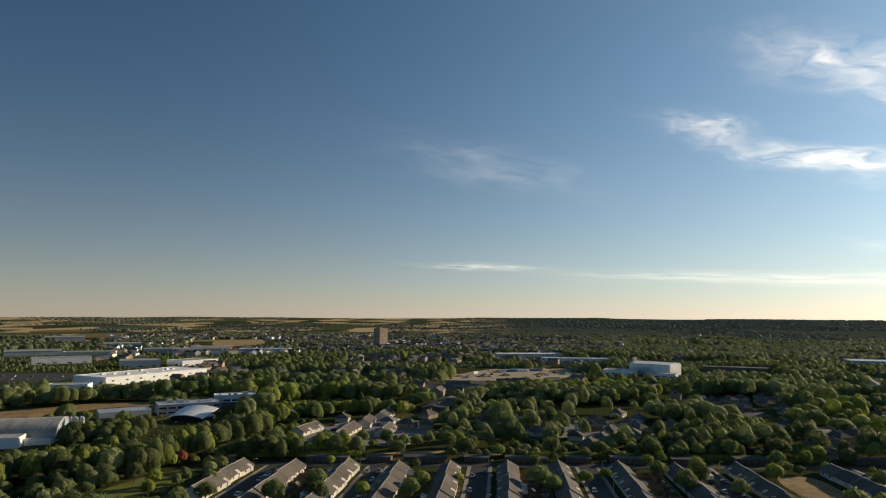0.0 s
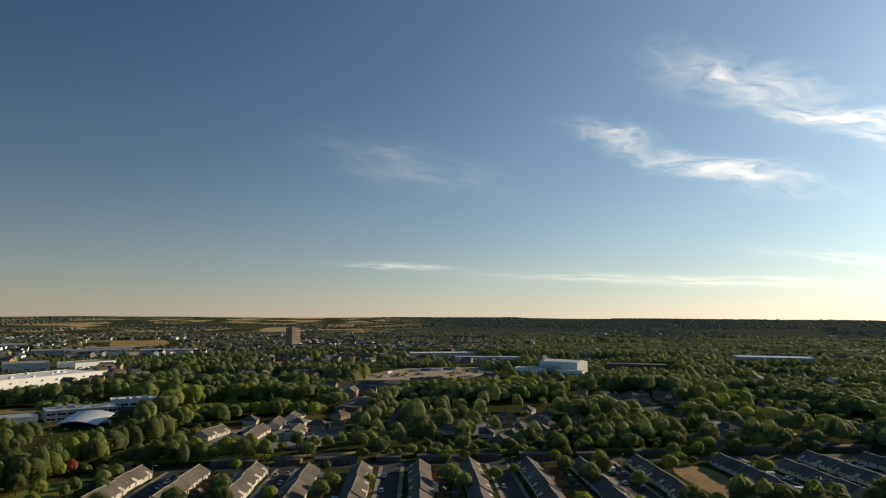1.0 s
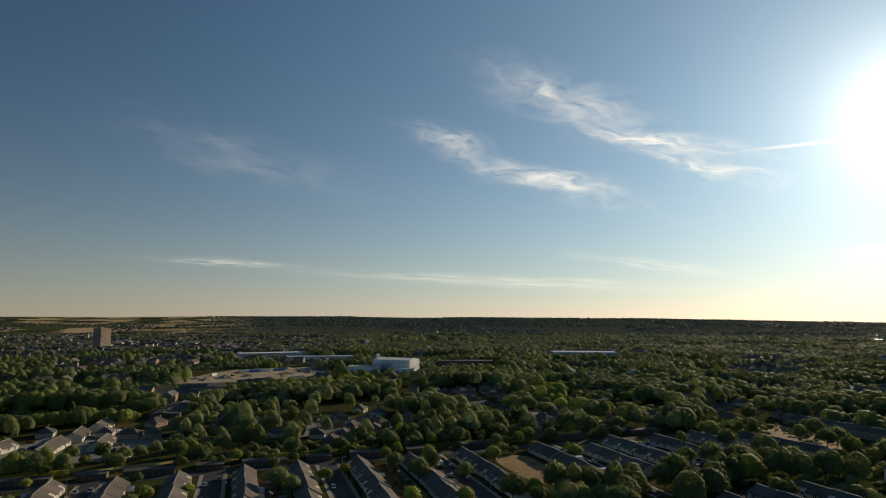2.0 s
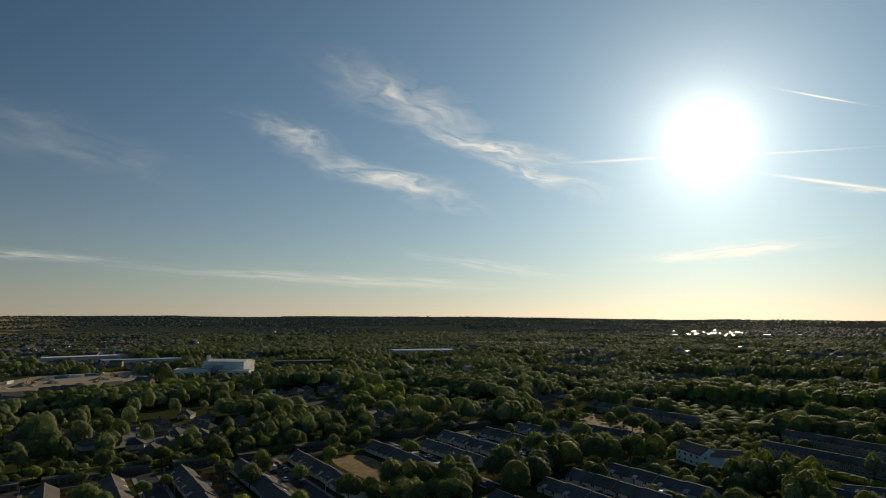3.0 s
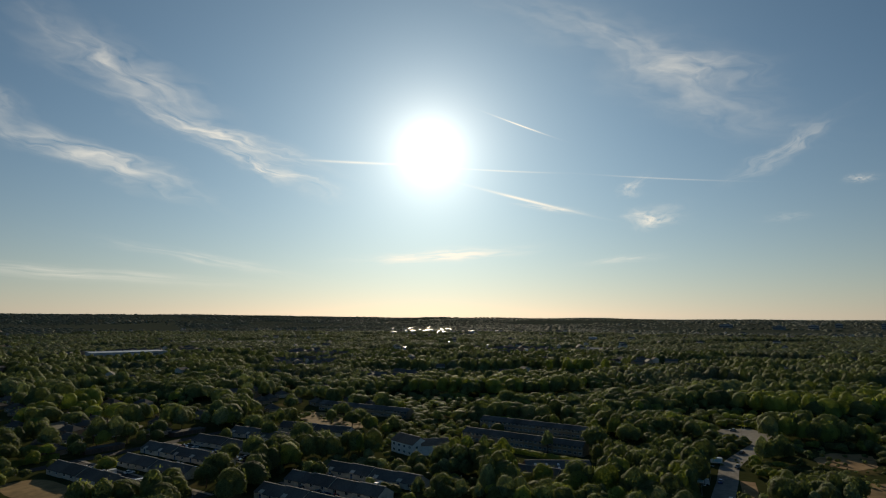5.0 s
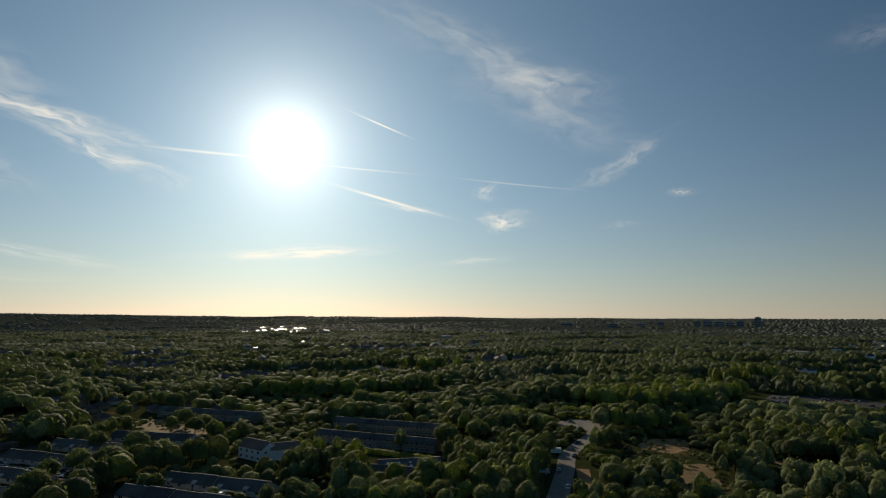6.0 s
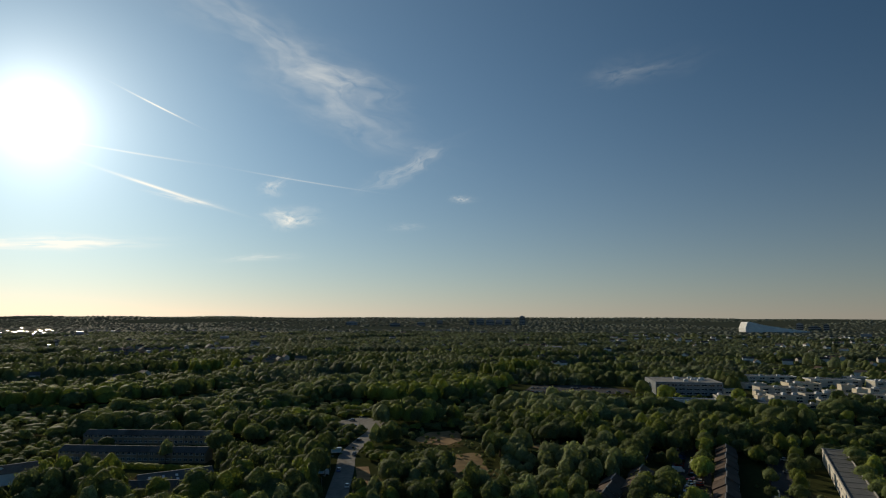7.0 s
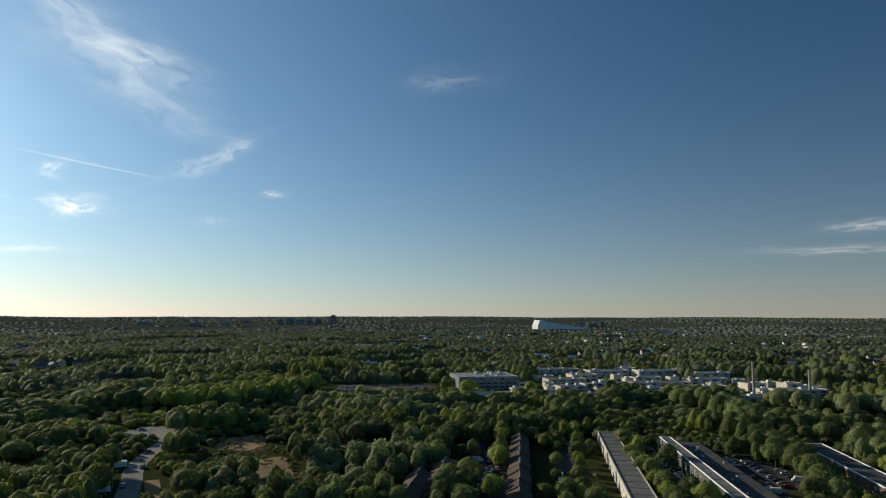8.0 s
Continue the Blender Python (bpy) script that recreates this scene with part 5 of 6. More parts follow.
def excavator(x, y, deg):
    ob = thing("excavator", "yellow tracked excavator in the cleared yard", "excavator", "site machines", pose(x, y, 0.06, 0, 0, deg))
    for v in (-1.3, 1.3):
        part("track", Shape().sweep([(-2, 0.25), (-1.6, 0), (1.6, 0), (2, 0.25), (2, 0.7), (1.6, 0.95), (-1.6, 0.95), (-2, 0.7)], v - 0.3, v + 0.3).mesh("track", M["tyre"]), ob)
    part("cab", Shape().box(-1.8, 1.3, -1.3, 1.3, 1.0, 2.1).box(0.2, 1.3, 0.2, 1.3, 2.1, 3.1).mesh("cab", M["orange"]), ob)
    part("boom", Shape().sweep([(1.0, 1.6), (4.6, 5.4), (5.2, 5.2), (1.4, 1.2)], -0.25, 0.25).mesh("boom", M["orange"]), ob)
    part("stick", Shape().sweep([(4.7, 5.4), (5.2, 5.3), (6.4, 2.0), (6.0, 1.9)], -0.2, 0.2).mesh("stick", M["orange"]), ob)
    part("bucket", Shape().sweep([(5.8, 2.1), (6.6, 2.0), (6.7, 1.0), (5.9, 0.8)], -0.6, 0.6).mesh("bucket", M["steel"]), ob)


excavator(112, 735, 40), excavator(60, 760, 150), excavator(140, 790, 200)


def container(x, y, deg, mt, label):
    ob = thing("site_container", label, "container", "site containers", pose(x, y, 0.06, 0, 0, deg))
    part("body", Shape().box(-6, 6, -1.25, 1.25, 0, 2.7).mesh("body", mt), ob)
    for u in range(9):
        part("rib", Shape().box(-0.12, 0.12, -1.32, 1.32, 0.1, 2.6).mesh("rib", mt), ob, at=facing(-5.2 + u * 1.3, 0, 0, 0))


for i, (x, y, d) in enumerate(((88, 800, 5), (102, 806, 5), (94, 812, 5), (118, 812, 8), (78, 806, 5), (165, 815, 20), (172, 800, 10), (40, 770, 60))):
    container(x, y, d, (M["blue"], M["white"], M["metal_blue"])[i % 3], ("blue steel site container in the yard", "white site cabin in the yard", "grey-blue site container in the yard")[i % 3])


def heap(x, y, r, h):
    n, rings = 14, 4
    vs, fs = [(0, 0, h)], []
    for k in range(1, rings + 1):
        for i in range(n):
            a = i * 2 * math.pi / n
            q = r * k / rings * (1 + 0.18 * math.sin(3 * a + k + x))
            vs.append((q * math.cos(a), q * math.sin(a), h * (1 - k / rings) ** 1.2 + (0.3 * math.sin(5 * a + 2 * k) if k < rings else -0.1)))
    fs += [(0, 1 + i, 1 + (i + 1) % n) for i in range(n)]
    for k in range(rings - 1):
        o = 1 + k * n
        fs += [(o + i, o + n + i, o + n + (i + 1) % n, o + (i + 1) % n) for i in range(n)]
    ob = new("rubble_mound", Shape().faces(vs, fs).mesh("rubble_mound", M["rubble"]))
    ob.matrix_basis = pose(x, y, 0.06)
    tagged(ob, "mound of pale crushed rubble in the yard", "mound", "rubble mounds")


for x, y, r, h in ((30, 720, 9, 3), (50, 735, 12, 4), (75, 750, 8, 3), (120, 760, 11, 3.5), (150, 770, 9, 3), (70, 790, 10, 3), (130, 820, 10, 4), (20, 735, 7, 2), (95, 720, 7, 2)):
    heap(x, y, r, h)


# ---------------------------------------------------------------- gardens
def garage_row(x, y, count):
    """Flat-roofed garages with a white door each."""
    ob = thing("garage_block", "row of garages with dark flat roof and dark doors", "garage", "garage blocks", pose(x, y, 0, 0, 0, -5.5))
    half = count * 1.45
    part("wall", Shape().box(-half, half, -2.8, 2.8, 0, 2.3).mesh("wall", M["brick"]), ob)
    part("roof", Shape().box(-half - 0.25, half + 0.25, -3.1, 3.1, 2.3, 2.55).mesh("roof", M["felt"]), ob)
    for i in range(count):
        part("garage_door", Shape().box(-1.1, 1.1, -0.06, 0.06, 0.02, 2.0).mesh("garage_door", M["door_brown"]), ob, at=facing(-half + 1.45 + i * 2.9, -2.82, 0, 0))
    keep(x, y, half + 1, 4)


for x in (-55, -8, 41, 92, 152, 210, 262):
    garage_row(x, 310, 7)
garage_row(-104, 303, 4), garage_row(-30, 311, 4), garage_row(17, 311, 4), garage_row(66, 310, 4), garage_row(118, 309, 5)


PANEL = Shape().box(-0.9, 0.9, -0.03, 0.03, 0.05, 1.7).box(-0.93, -0.84, -0.06, 0.06, 0, 1.8).mesh("fence_panel", M["timber"])


def fence(x, y, deg, count):
    ob = thing("garden_fence", "brown timber panel fence between back gardens", "fence", "garden fences", pose(x, y, 0, 0, 0, deg))
    for i in range(count):
        part("fence_panel", PANEL, ob, at=facing(0.93 + i * 1.86, 0, 0, 0))


def shed(x, y, deg, mt=None):
    ob = thing("garden_shed", "small timber garden shed with felt roof", "shed", "garden sheds", pose(x, y, 0, 0, 0, deg))
    part("wall", Shape().sweep([(-1.1, 0), (1.1, 0), (1.1, 1.8), (0, 2.3), (-1.1, 1.8)], -1.5, 1.5).mesh("wall", M["timber"]), ob)
    part("roof", roof_mesh(2.2, 3.0, 1.85, 2.4, 0, M["felt"], 0.12, 0.1), ob)
    part("door", Shape().box(-0.4, 0.4, -0.04, 0.04, 0.05, 1.7).mesh("door", M["timber"]), ob, at=facing(0, -1.52, 0, 0))


def conservatory(x, y, deg):
    ob = thing("conservatory", "small white-framed glass conservatory against a house", "conservatory", "conservatories", pose(x, y, 0, 0, 0, deg))
    part("glazing", Shape().sweep([(-1.4, 0.5), (1.4, 0.5), (1.4, 2.1), (-1.4, 2.7)], -1.6, 1.6).mesh("glazing", M["glass"]), ob)
    part("plinth", Shape().box(-1.45, 1.45, -1.65, 1.65, 0, 0.5).mesh("plinth", M["white"]), ob)
    for v in (-1.6, -0.55, 0.55, 1.6):
        part("glazing_bar", Shape().sweep([(-1.46, 0.5), (1.46, 0.5), (1.46, 2.16), (-1.46, 2.78)], v - 0.06, v + 0.06).mesh("glazing_bar", M["frame"]), ob)


def gardens(x, width, y0, y1):
    """Back gardens between two rows: middle fence, cross fences, sheds."""
    (xa, ya), (xb, yb) = along(x, y0, y1)
    fence(xa, ya, -95.5, int((y0 - y1) / 1.87))
    for k in range(int((y0 - y1) / 7.4)):
        t = (k + 0.5) * 7.4
        cx, cy = xa - 0.096 * t, ya - t
        fence(cx - width / 2, cy + 3, -5.5, int(width / 1.87))
        if deal.random() < 0.55:
            shed(cx + deal.choice((-2.2, 2.2)), cy + deal.uniform(-1, 1), deal.choice((-5, 85)))
        if deal.random() < 0.3:
            conservatory(cx + deal.choice((-1, 1)) * (width / 2 - 0.4), cy + deal.uniform(-1, 1), -5.5)
    ribbon("garden_ground", "mixed lawn and bare soil of back gardens", along(x, y0, y1), width, 0.03, M["lawn"])


gardens(-54, 13, 287, 222), gardens(-7.5, 12, 285, 222), gardens(41.5, 12, 287, 222), gardens(92, 13, 285, 222)
for x, y0, y1 in ((-54, 292, 212), (-7.5, 290, 212), (41.5, 292, 212), (92, 290, 212)):
    keep_line(along(x, y0, y1), 5)
keep_line(along(210, 290, 215), 12), keep_line(along(262, 290, 215), 12), keep_line(along(202, 186, 130), 10)


def street_lamp(x, y, deg):
    ob = thing("street_lamp", "slim grey steel street lamp", "street lamp", "street lamps", pose(x, y, 0, 0, 0, deg))
    part("pole", Shape().tube(0, 0, 0, 6.5, 0.09, 0.06, 8).mesh("pole", M["steel"]), ob)
    part("arm", Shape().box(0, 1.2, -0.04, 0.04, 6.4, 6.5).mesh("arm", M["steel"]), ob)
    part("lantern", Shape().box(0.8, 1.6, -0.15, 0.15, 6.3, 6.42).mesh("lantern", M["frame"]), ob)


for x in (-83, -35.5, 22, 72, 124):
    for y in (285, 258, 231):
        street_lamp(x + (y - 290) * 0.096, y, 0)
for x in (265, 300, 335, 370, 410, 445):
    street_lamp(x, 31.5 if x < 380 else 24, -90)


def hedge(x0, y0, x1, y1, half, h):
    n = int(math.hypot(x1 - x0, y1 - y0) / 1.2)
    vs, fs = [], []
    d = Vector((x1 - x0, y1 - y0)).normalized()
    for i in range(n + 1):
        t = i / n
        for u, z in ((-1, 0), (-1.05, 0.6), (-0.7, 1.0), (0.7, 1.0), (1.05, 0.6), (1, 0)):
            j = deal.uniform(0.8, 1.2)
            vs.append((x0 + (x1 - x0) * t - d.y * u * half * j, y0 + (y1 - y0) * t + d.x * u * half * j, z * h * deal.uniform(0.85, 1.15)))
    for i in range(n):
        fs += [(i * 6 + k, i * 6 + k + 1, i * 6 + k + 7, i * 6 + k + 6) for k in range(5)]
    tagged(new("hedge", Shape().faces(vs, fs).mesh("hedge", GREEN[1])), "clipped green hedge beside the terraces", "hedge", "hedges")


hedge(314, 142, 301, 86, 1.4, 2.4), hedge(289, 150, 284, 132, 1.2, 2.0), hedge(346, 160, 338, 95, 1.0, 2.0)
hedge(450, 12, 458, 28, 2.6, 2.6), hedge(-100, 318, -40, 321, 1.5, 2.2), hedge(44, 322, 190, 314, 1.5, 2.4)
keep(308, 114, 4, 32, 13), keep(296, 118, 7, 24, 10)

# ---------------------------------------------------------------- trees
def ico(level):
    bm = bmesh.new()
    bmesh.ops.create_icosphere(bm, subdivisions=level, radius=1.0)
    v = np.array([p.co[:] for p in bm.verts])
    f = np.array([[q.index for q in p.verts] for p in bm.faces])
    bm.free()
    return v, f


ICO = {k: ico(k) for k in (1, 2, 3)}


def billow(p, g, waves):
    """Rounded swellings with creases between them, about -1 to 1, over points near the unit sphere."""
    out = np.zeros(len(p))
    for size, weight in waves:
        k = g.normal(size=(3, 3))
        k = k / np.linalg.norm(k, axis=1)[:, None] * size
        ph = g.uniform(0, 6.28, 3)
        w = np.abs(np.sin(p @ k[0] + ph[0])) + np.abs(np.sin(p @ k[1] + ph[1])) + np.abs(np.sin(p @ k[2] + ph[2]))
        out += weight * (w / 1.5 - 1.25)
    return out


def crown_shape(seed, lobes, level, leaves, leaf, tall=1.0, cone=0.0, loose=1.0):
    """A crown about one unit in radius, from its foot at 0 to 2 * tall: broad swelling lobes grown into one another, under a coat of small leafy sprays."""
    g = np.random.default_rng(seed)
    vs, fs, o, skin, out = [], [], 0, [], []
    for i in range(lobes):
        bv, bf = ICO[level if i == 0 else min(level, 2)]
        bv = bv / np.linalg.norm(bv, axis=1)[:, None]
        top = bf[bv[bf].mean(1)[:, 2] > -0.45]           # the hidden underside is left open
        if i == 0:
            s, c = 0.80 if lobes > 1 else 0.95, np.array([0, 0, tall * (1.05 if lobes > 1 else 0.95)])
        else:
            a = i * 2.39996 + g.uniform(-0.4, 0.4)
            z = g.uniform(-0.45, 0.5)
            s = g.uniform(0.40, 0.58) * (1 - 0.4 * cone * (z + 0.5))
            q = (0.92 - s * 0.72) * loose * (1 - cone * (z + 0.5) * 0.7)
            c = np.array([math.cos(a) * q, math.sin(a) * q, tall * (0.95 + z * 0.75)])
        v = bv * (1 + billow(bv + i, g, ((2.6, 0.14), (6.0, 0.11))))[:, None] * np.array([s, s, s * (0.92 + 0.15 * (tall - 1))]) * (1, 1, tall if i == 0 else max(1, tall * 0.85))
        if cone and i == 0:
            v[:, :2] *= (1 - cone * (bv[:, 2:] + 1) / 2 * 0.8)
        v = v + c
        vs.append(v), fs.append(top + o)
        mid = v[top].mean(1)
        skin.append(mid), out.append((mid - c) / np.linalg.norm(mid - c, axis=1)[:, None])
        o += len(v)
    if not leaves:
        return np.concatenate(vs), np.concatenate(fs)
    skin, out = np.concatenate(skin), np.concatenate(out)
    k = g.integers(0, len(skin), leaves)
    d = out[k] + g.normal(size=(leaves, 3)) * 0.25
    d /= np.linalg.norm(d, axis=1)[:, None]
    c = skin[k] + g.normal(size=(leaves, 3)) * 0.11 + d * g.uniform(-0.02, 0.10, (leaves, 1))
    n = d + g.normal(size=d.shape) * 0.3
    n /= np.linalg.norm(n, axis=1)[:, None]
    t = np.cross(n, g.normal(size=d.shape))
    t /= np.linalg.norm(t, axis=1)[:, None]
    b = np.cross(n, t)
    s = (leaf * g.uniform(0.6, 1.5, leaves))[:, None]
    tri = np.stack([c - t * s, c + t * s * 0.8 - b * s * 0.6, c + b * s], 1).reshape(-1, 3)
    i3 = np.arange(leaves) * 3 + o
    return np.concatenate(vs + [tri]), np.concatenate(fs + [np.stack([i3, i3 + 1, i3 + 2], 1)])


def tri_mesh(name, v, f, mats, smooth=False):
    me = bpy.data.meshes.new(name)
    me.vertices.add(len(v)), me.loops.add(len(f) * 3), me.polygons.add(len(f))
    me.vertices.foreach_set("co", v.astype(np.float32).ravel())
    me.loops.foreach_set("vertex_index", f.astype(np.int32).ravel())
    me.polygons.foreach_set("loop_start", np.arange(len(f), dtype=np.int32) * 3)
    for mt in mats:
        me.materials.append(mt)
    me.polygons.foreach_set("use_smooth", np.ones(len(f), bool))
    me.update(calc_edges=True)
    return me


def limb(s, p, q, r0, r1, n=6):
    p, q = Vector(p), Vector(q)
    turn = (q - p).to_track_quat("Z", "Y").to_matrix()
    ring = [turn @ Vector((math.cos(i * 2 * math.pi / n), math.sin(i * 2 * math.pi / n), 0)) for i in range(n)]
    s.faces([p + c * r0 for c in ring] + [q + c * r1 for c in ring], [tuple(range(n, 2 * n))] + [(i, (i + 1) % n, n + (i + 1) % n, n + i) for i in range(n)])


def tree_kit(seed, kind, label, radius, foot, tall, cone=0.0, loose=1.0):
    g = random.Random(seed)
    ob = thing("tree", label, "tree", "trees of the estates and woods")
    s = Shape()
    top = foot + tall * radius * 1.1
    limb(s, (0, 0, -0.3), (0.1, 0.05, foot), 0.045 * radius + 0.1, 0.035 * radius + 0.06, 8)
    limb(s, (0.1, 0.05, foot), (0, 0.2, top), 0.035 * radius + 0.06, 0.05, 6)
    for i in range(5):
        a = i * 1.3 + g.random()
        limb(s, (0.1, 0.05, foot + 0.25 * i), (math.cos(a) * radius * 0.6, math.sin(a) * radius * 0.6, foot + radius * (0.5 + 0.2 * i)), 0.09, 0.03, 5)
    part("trunk", s.mesh("trunk", M["bark"]), ob)
    v, f = crown_shape(seed, 8, 3, 1000, 0.062, tall, cone, min(loose, 1.12))
    part("crown", tri_mesh("crown", v * radius + np.array([0, 0, foot * 0.7]), f, [GREEN[kind]]), ob)
    return ob


TREES = [
    tree_kit(11, 0, "broad dark green deciduous tree in full leaf", 3.9, 2.2, 1.0),
    tree_kit(12, 0, "rounded mid-green deciduous tree", 3.5, 1.8, 1.1),
    tree_kit(13, 1, "bright yellow-green deciduous tree", 3.2, 1.8, 1.05),
    tree_kit(14, 2, "pale silvery willow tree with loose crown", 3.6, 1.8, 1.25, 0.1, 1.3),
    tree_kit(15, 1, "tall upright lime tree in full leaf", 2.6, 2.0, 1.6, 0.2),
    tree_kit(16, 0, "wide dark oak tree with uneven crown", 4.4, 2.2, 0.9, 0, 1.3),
    tree_kit(17, 3, "dark conical pine tree", 2.4, 1.3, 1.9, 0.65),
    tree_kit(18, 4, "copper-red leaved ornamental tree beside a lawn", 3.0, 1.6, 1.1),
    tree_kit(19, 0, "mid-green tree with loose open crown", 3.7, 2.0, 1.1, 0.15, 1.4),
    tree_kit(20, 2, "tall grey-green poplar tree", 2.6, 1.8, 1.7, 0.25),
]
PLACED = []


def tree(kind, x, y, size=1.0):
    m = pose(x, y, 0, 0, 0, deal.uniform(0, 360)) @ Matrix.Diagonal((size * deal.uniform(0.9, 1.1), size * deal.uniform(0.9, 1.1), size * deal.uniform(0.9, 1.12), 1))
    PLACED.append((x, y))
    kit = TREES[kind]
    if kit.get("used"):
        copy_thing(kit, m)
    else:
        kit["used"] = 1
        kit.matrix_basis = pose(x, y, 0)


def inside(x, y, zones, pad=0.0):
    hit = np.zeros(len(x), bool)
    for cx, cy, hx, hy, c, s in zones:
        dx, dy = x - cx, y - cy
        hit |= (np.abs(dx * c + dy * s) < hx + pad) & (np.abs(-dx * s + dy * c) < hy + pad)
    return hit


def free(x, y, pad=0.0):
    return ~inside(x, y, KEEP, pad)


def scatter(seed, r0, r1, cell, a0=-44.0, a1=156.0):
    """Jittered places between two distances, inside the sweep of the view and some way past it."""
    g = np.random.default_rng(seed)
    k = np.arange(-r1, r1, cell)
    x, y = [q.ravel() for q in np.meshgrid(k, k)]
    x, y = x + g.uniform(-0.46, 0.46, len(x)) * cell, y + g.uniform(-0.46, 0.46, len(x)) * cell
    r, a = np.hypot(x, y), np.degrees(np.arctan2(x, y))
    a = np.where(a < -120, a + 360, a)
    ok = (r > r0) & (r < r1) & (a > a0) & (a < a1)
    return x[ok], y[ok], g


def patchy(x, y, size, seed):
    """Smooth random patches of about the given size, 0 to 1."""
    q = np.random.default_rng(seed).random((128, 128))
    u, v = x / size + 500.0, y / size + 500.0
    i, j = np.floor(u).astype(int), np.floor(v).astype(int)
    fu, fv = u - i, v - j
    fu, fv = fu * fu * (3 - 2 * fu), fv * fv * (3 - 2 * fv)
    i, j, i1, j1 = i % 128, j % 128, (i + 1) % 128, (j + 1) % 128
    return (q[i, j] * (1 - fu) + q[i1, j] * fu) * (1 - fv) + (q[i, j1] * (1 - fu) + q[i1, j1] * fu) * fv


def level(x, y, size):
    """Old stands and young growth: 0 low, 1 tall, with fairly sharp borders, and old trees in winding rows."""
    stand = np.clip((patchy(x, y, size, 5) * 0.7 + patchy(x, y, size * 0.4, 6) * 0.3 - 0.38) / 0.26, 0, 1)
    row = np.abs(patchy(x, y, size * 1.7, 7) - 0.5) < 0.055
    return np.maximum(stand, row * 1.15)


def glade(x, y):
    """Gaps in the woods beyond the near estates, with houses and gardens in them."""
    return (patchy(x, y, 95.0, 8) * 0.75 + patchy(x, y, 38.0, 9) * 0.25 > 0.655) & (np.hypot(x, y) > 400) & ~((x > 330) & (y < 330) & (np.hypot(x, y) < 800))


def forest(name, label, x, y, radius, shapes, mats, g, category="woodland", height=None, size=55.0):
    """Many trees joined into one mesh for each leaf material; height: that of a closed canopy, which swells and sinks by stands."""
    if height:
        stand = level(x, y, size)
        tall = height * (0.45 + 0.9 * stand) * np.exp(g.normal(size=len(x)) * 0.09)
        tall = np.where(inside(x, y, SCRUB), radius * 1.5, tall)
    else:
        tall = radius * 1.7
    # kinds grow in stands, with strays among them
    stand = (np.sin(x * 0.021 + 1.7 * np.sin(y * 0.013)) + np.sin(y * 0.026 + 1.9 * np.sin(x * 0.011)) + 2) / 4
    which = np.clip(((stand + g.normal(size=len(x)) * 0.17) * len(mats)).astype(int), 0, len(mats) - 1)
    for mt in dict.fromkeys(mats):
        mine = np.isin(which, [i for i, q in enumerate(mats) if q == mt])
        vs, fs, o = [], [], 0
        pick = g.integers(0, len(shapes), len(x))
        for j, (v, f) in enumerate(shapes):
            k = np.nonzero(mine & (pick == j))[0]
            if not len(k):
                continue
            turn = g.uniform(0, 6.28, (len(k), 1))
            c, q, sr = np.cos(turn), np.sin(turn), radius[k][:, None]
            base = np.array(rise(x[k], y[k]))[:, None] - 0.1 * sr
            w = np.stack([(v[:, 0] * c - v[:, 1] * q) * sr + x[k][:, None], (v[:, 0] * q + v[:, 1] * c) * sr + y[k][:, None], v[:, 2] * (tall[k][:, None] / v[:, 2].max()) + base], 2)
            vs.append(w.reshape(-1, 3))
            fs.append((f[None] + (np.arange(len(k)) * len(v))[:, None, None]).reshape(-1, 3) + o)
            o += len(k) * len(v)
        if vs:
            tagged(new(name, tri_mesh(name, np.concatenate(vs), np.concatenate(fs), [mt])), label, category, kind="stuff")


# single trees that stand out
tree(7, -121, 298, 1.35), tree(5, -132, 306, 1.3), tree(2, -117, 262, 0.8), tree(2, -112, 246, 0.9), tree(1, -128, 268, 1.0)
for x, y, k, s in ((25, 352, 3, 1.5), (38, 375, 3, 1.7), (8, 345, 0, 1.3), (60, 352, 3, 1.2), (99, 345, 3, 1.3), (112, 350, 9, 1.4), (124, 338, 1, 1.2), (150, 342, 3, 1.3), (163, 345, 1, 1.3), (172, 340, 3, 1.5), (182, 348, 5, 1.3), (218, 330, 9, 1.3), (268, 322, 3, 1.3), (280, 315, 9, 1.2), (180, 262, 2, 1.2), (112, 282, 2, 1.2), (108, 268, 1, 1.1), (97, 255, 0, 1.2)):
    tree(k, x, y, s)
for x, y, k, s in ((93, 275, 8, 1.1), (40, 262, 0, 1.2), (44, 252, 1, 1.0), (60, 268, 2, 0.9), (-8, 262, 2, 0.9), (-12, 246, 1, 1.0), (-50, 258, 0, 1.1), (-46, 240, 1, 1.0), (-30, 246, 2, 0.9), (-62, 238, 0, 1.1), (-88, 240, 5, 0.9), (7, 268, 2, 0.7), (-94, 262, 1, 0.9), (70, 275, 2, 0.8), (128, 214, 2, 1.2), (118, 212, 0, 1.2), (100, 215, 2, 1.1), (82, 222, 2, 1.0)):
    tree(k, x, y, s)
for x, y, k, s in ((348, 262, 0, 1.2), (360, 276, 8, 1.0), (336, 240, 5, 1.2), (330, 258, 1, 1.0), (322, 236, 0, 1.3), (236, 215, 5, 1.5), (226, 222, 0, 1.4), (256, 205, 5, 1.5), (265, 196, 0, 1.3), (246, 210, 0, 1.3), (300, 135, 1, 1.0), (275, 150, 1, 0.9), (283, 145, 2, 0.8), (318, 110, 9, 1.2), (398, 172, 3, 1.4), (400, 160, 3, 1.2), (402, 150, 0, 1.3), (404, 100, 3, 1.5), (410, 92, 9, 1.4), (255, 118, 1, 1.2), (248, 102, 2, 1.3), (252, 90, 2, 1.3), (258, 78, 1, 1.4)):
    tree(k, x, y, s)
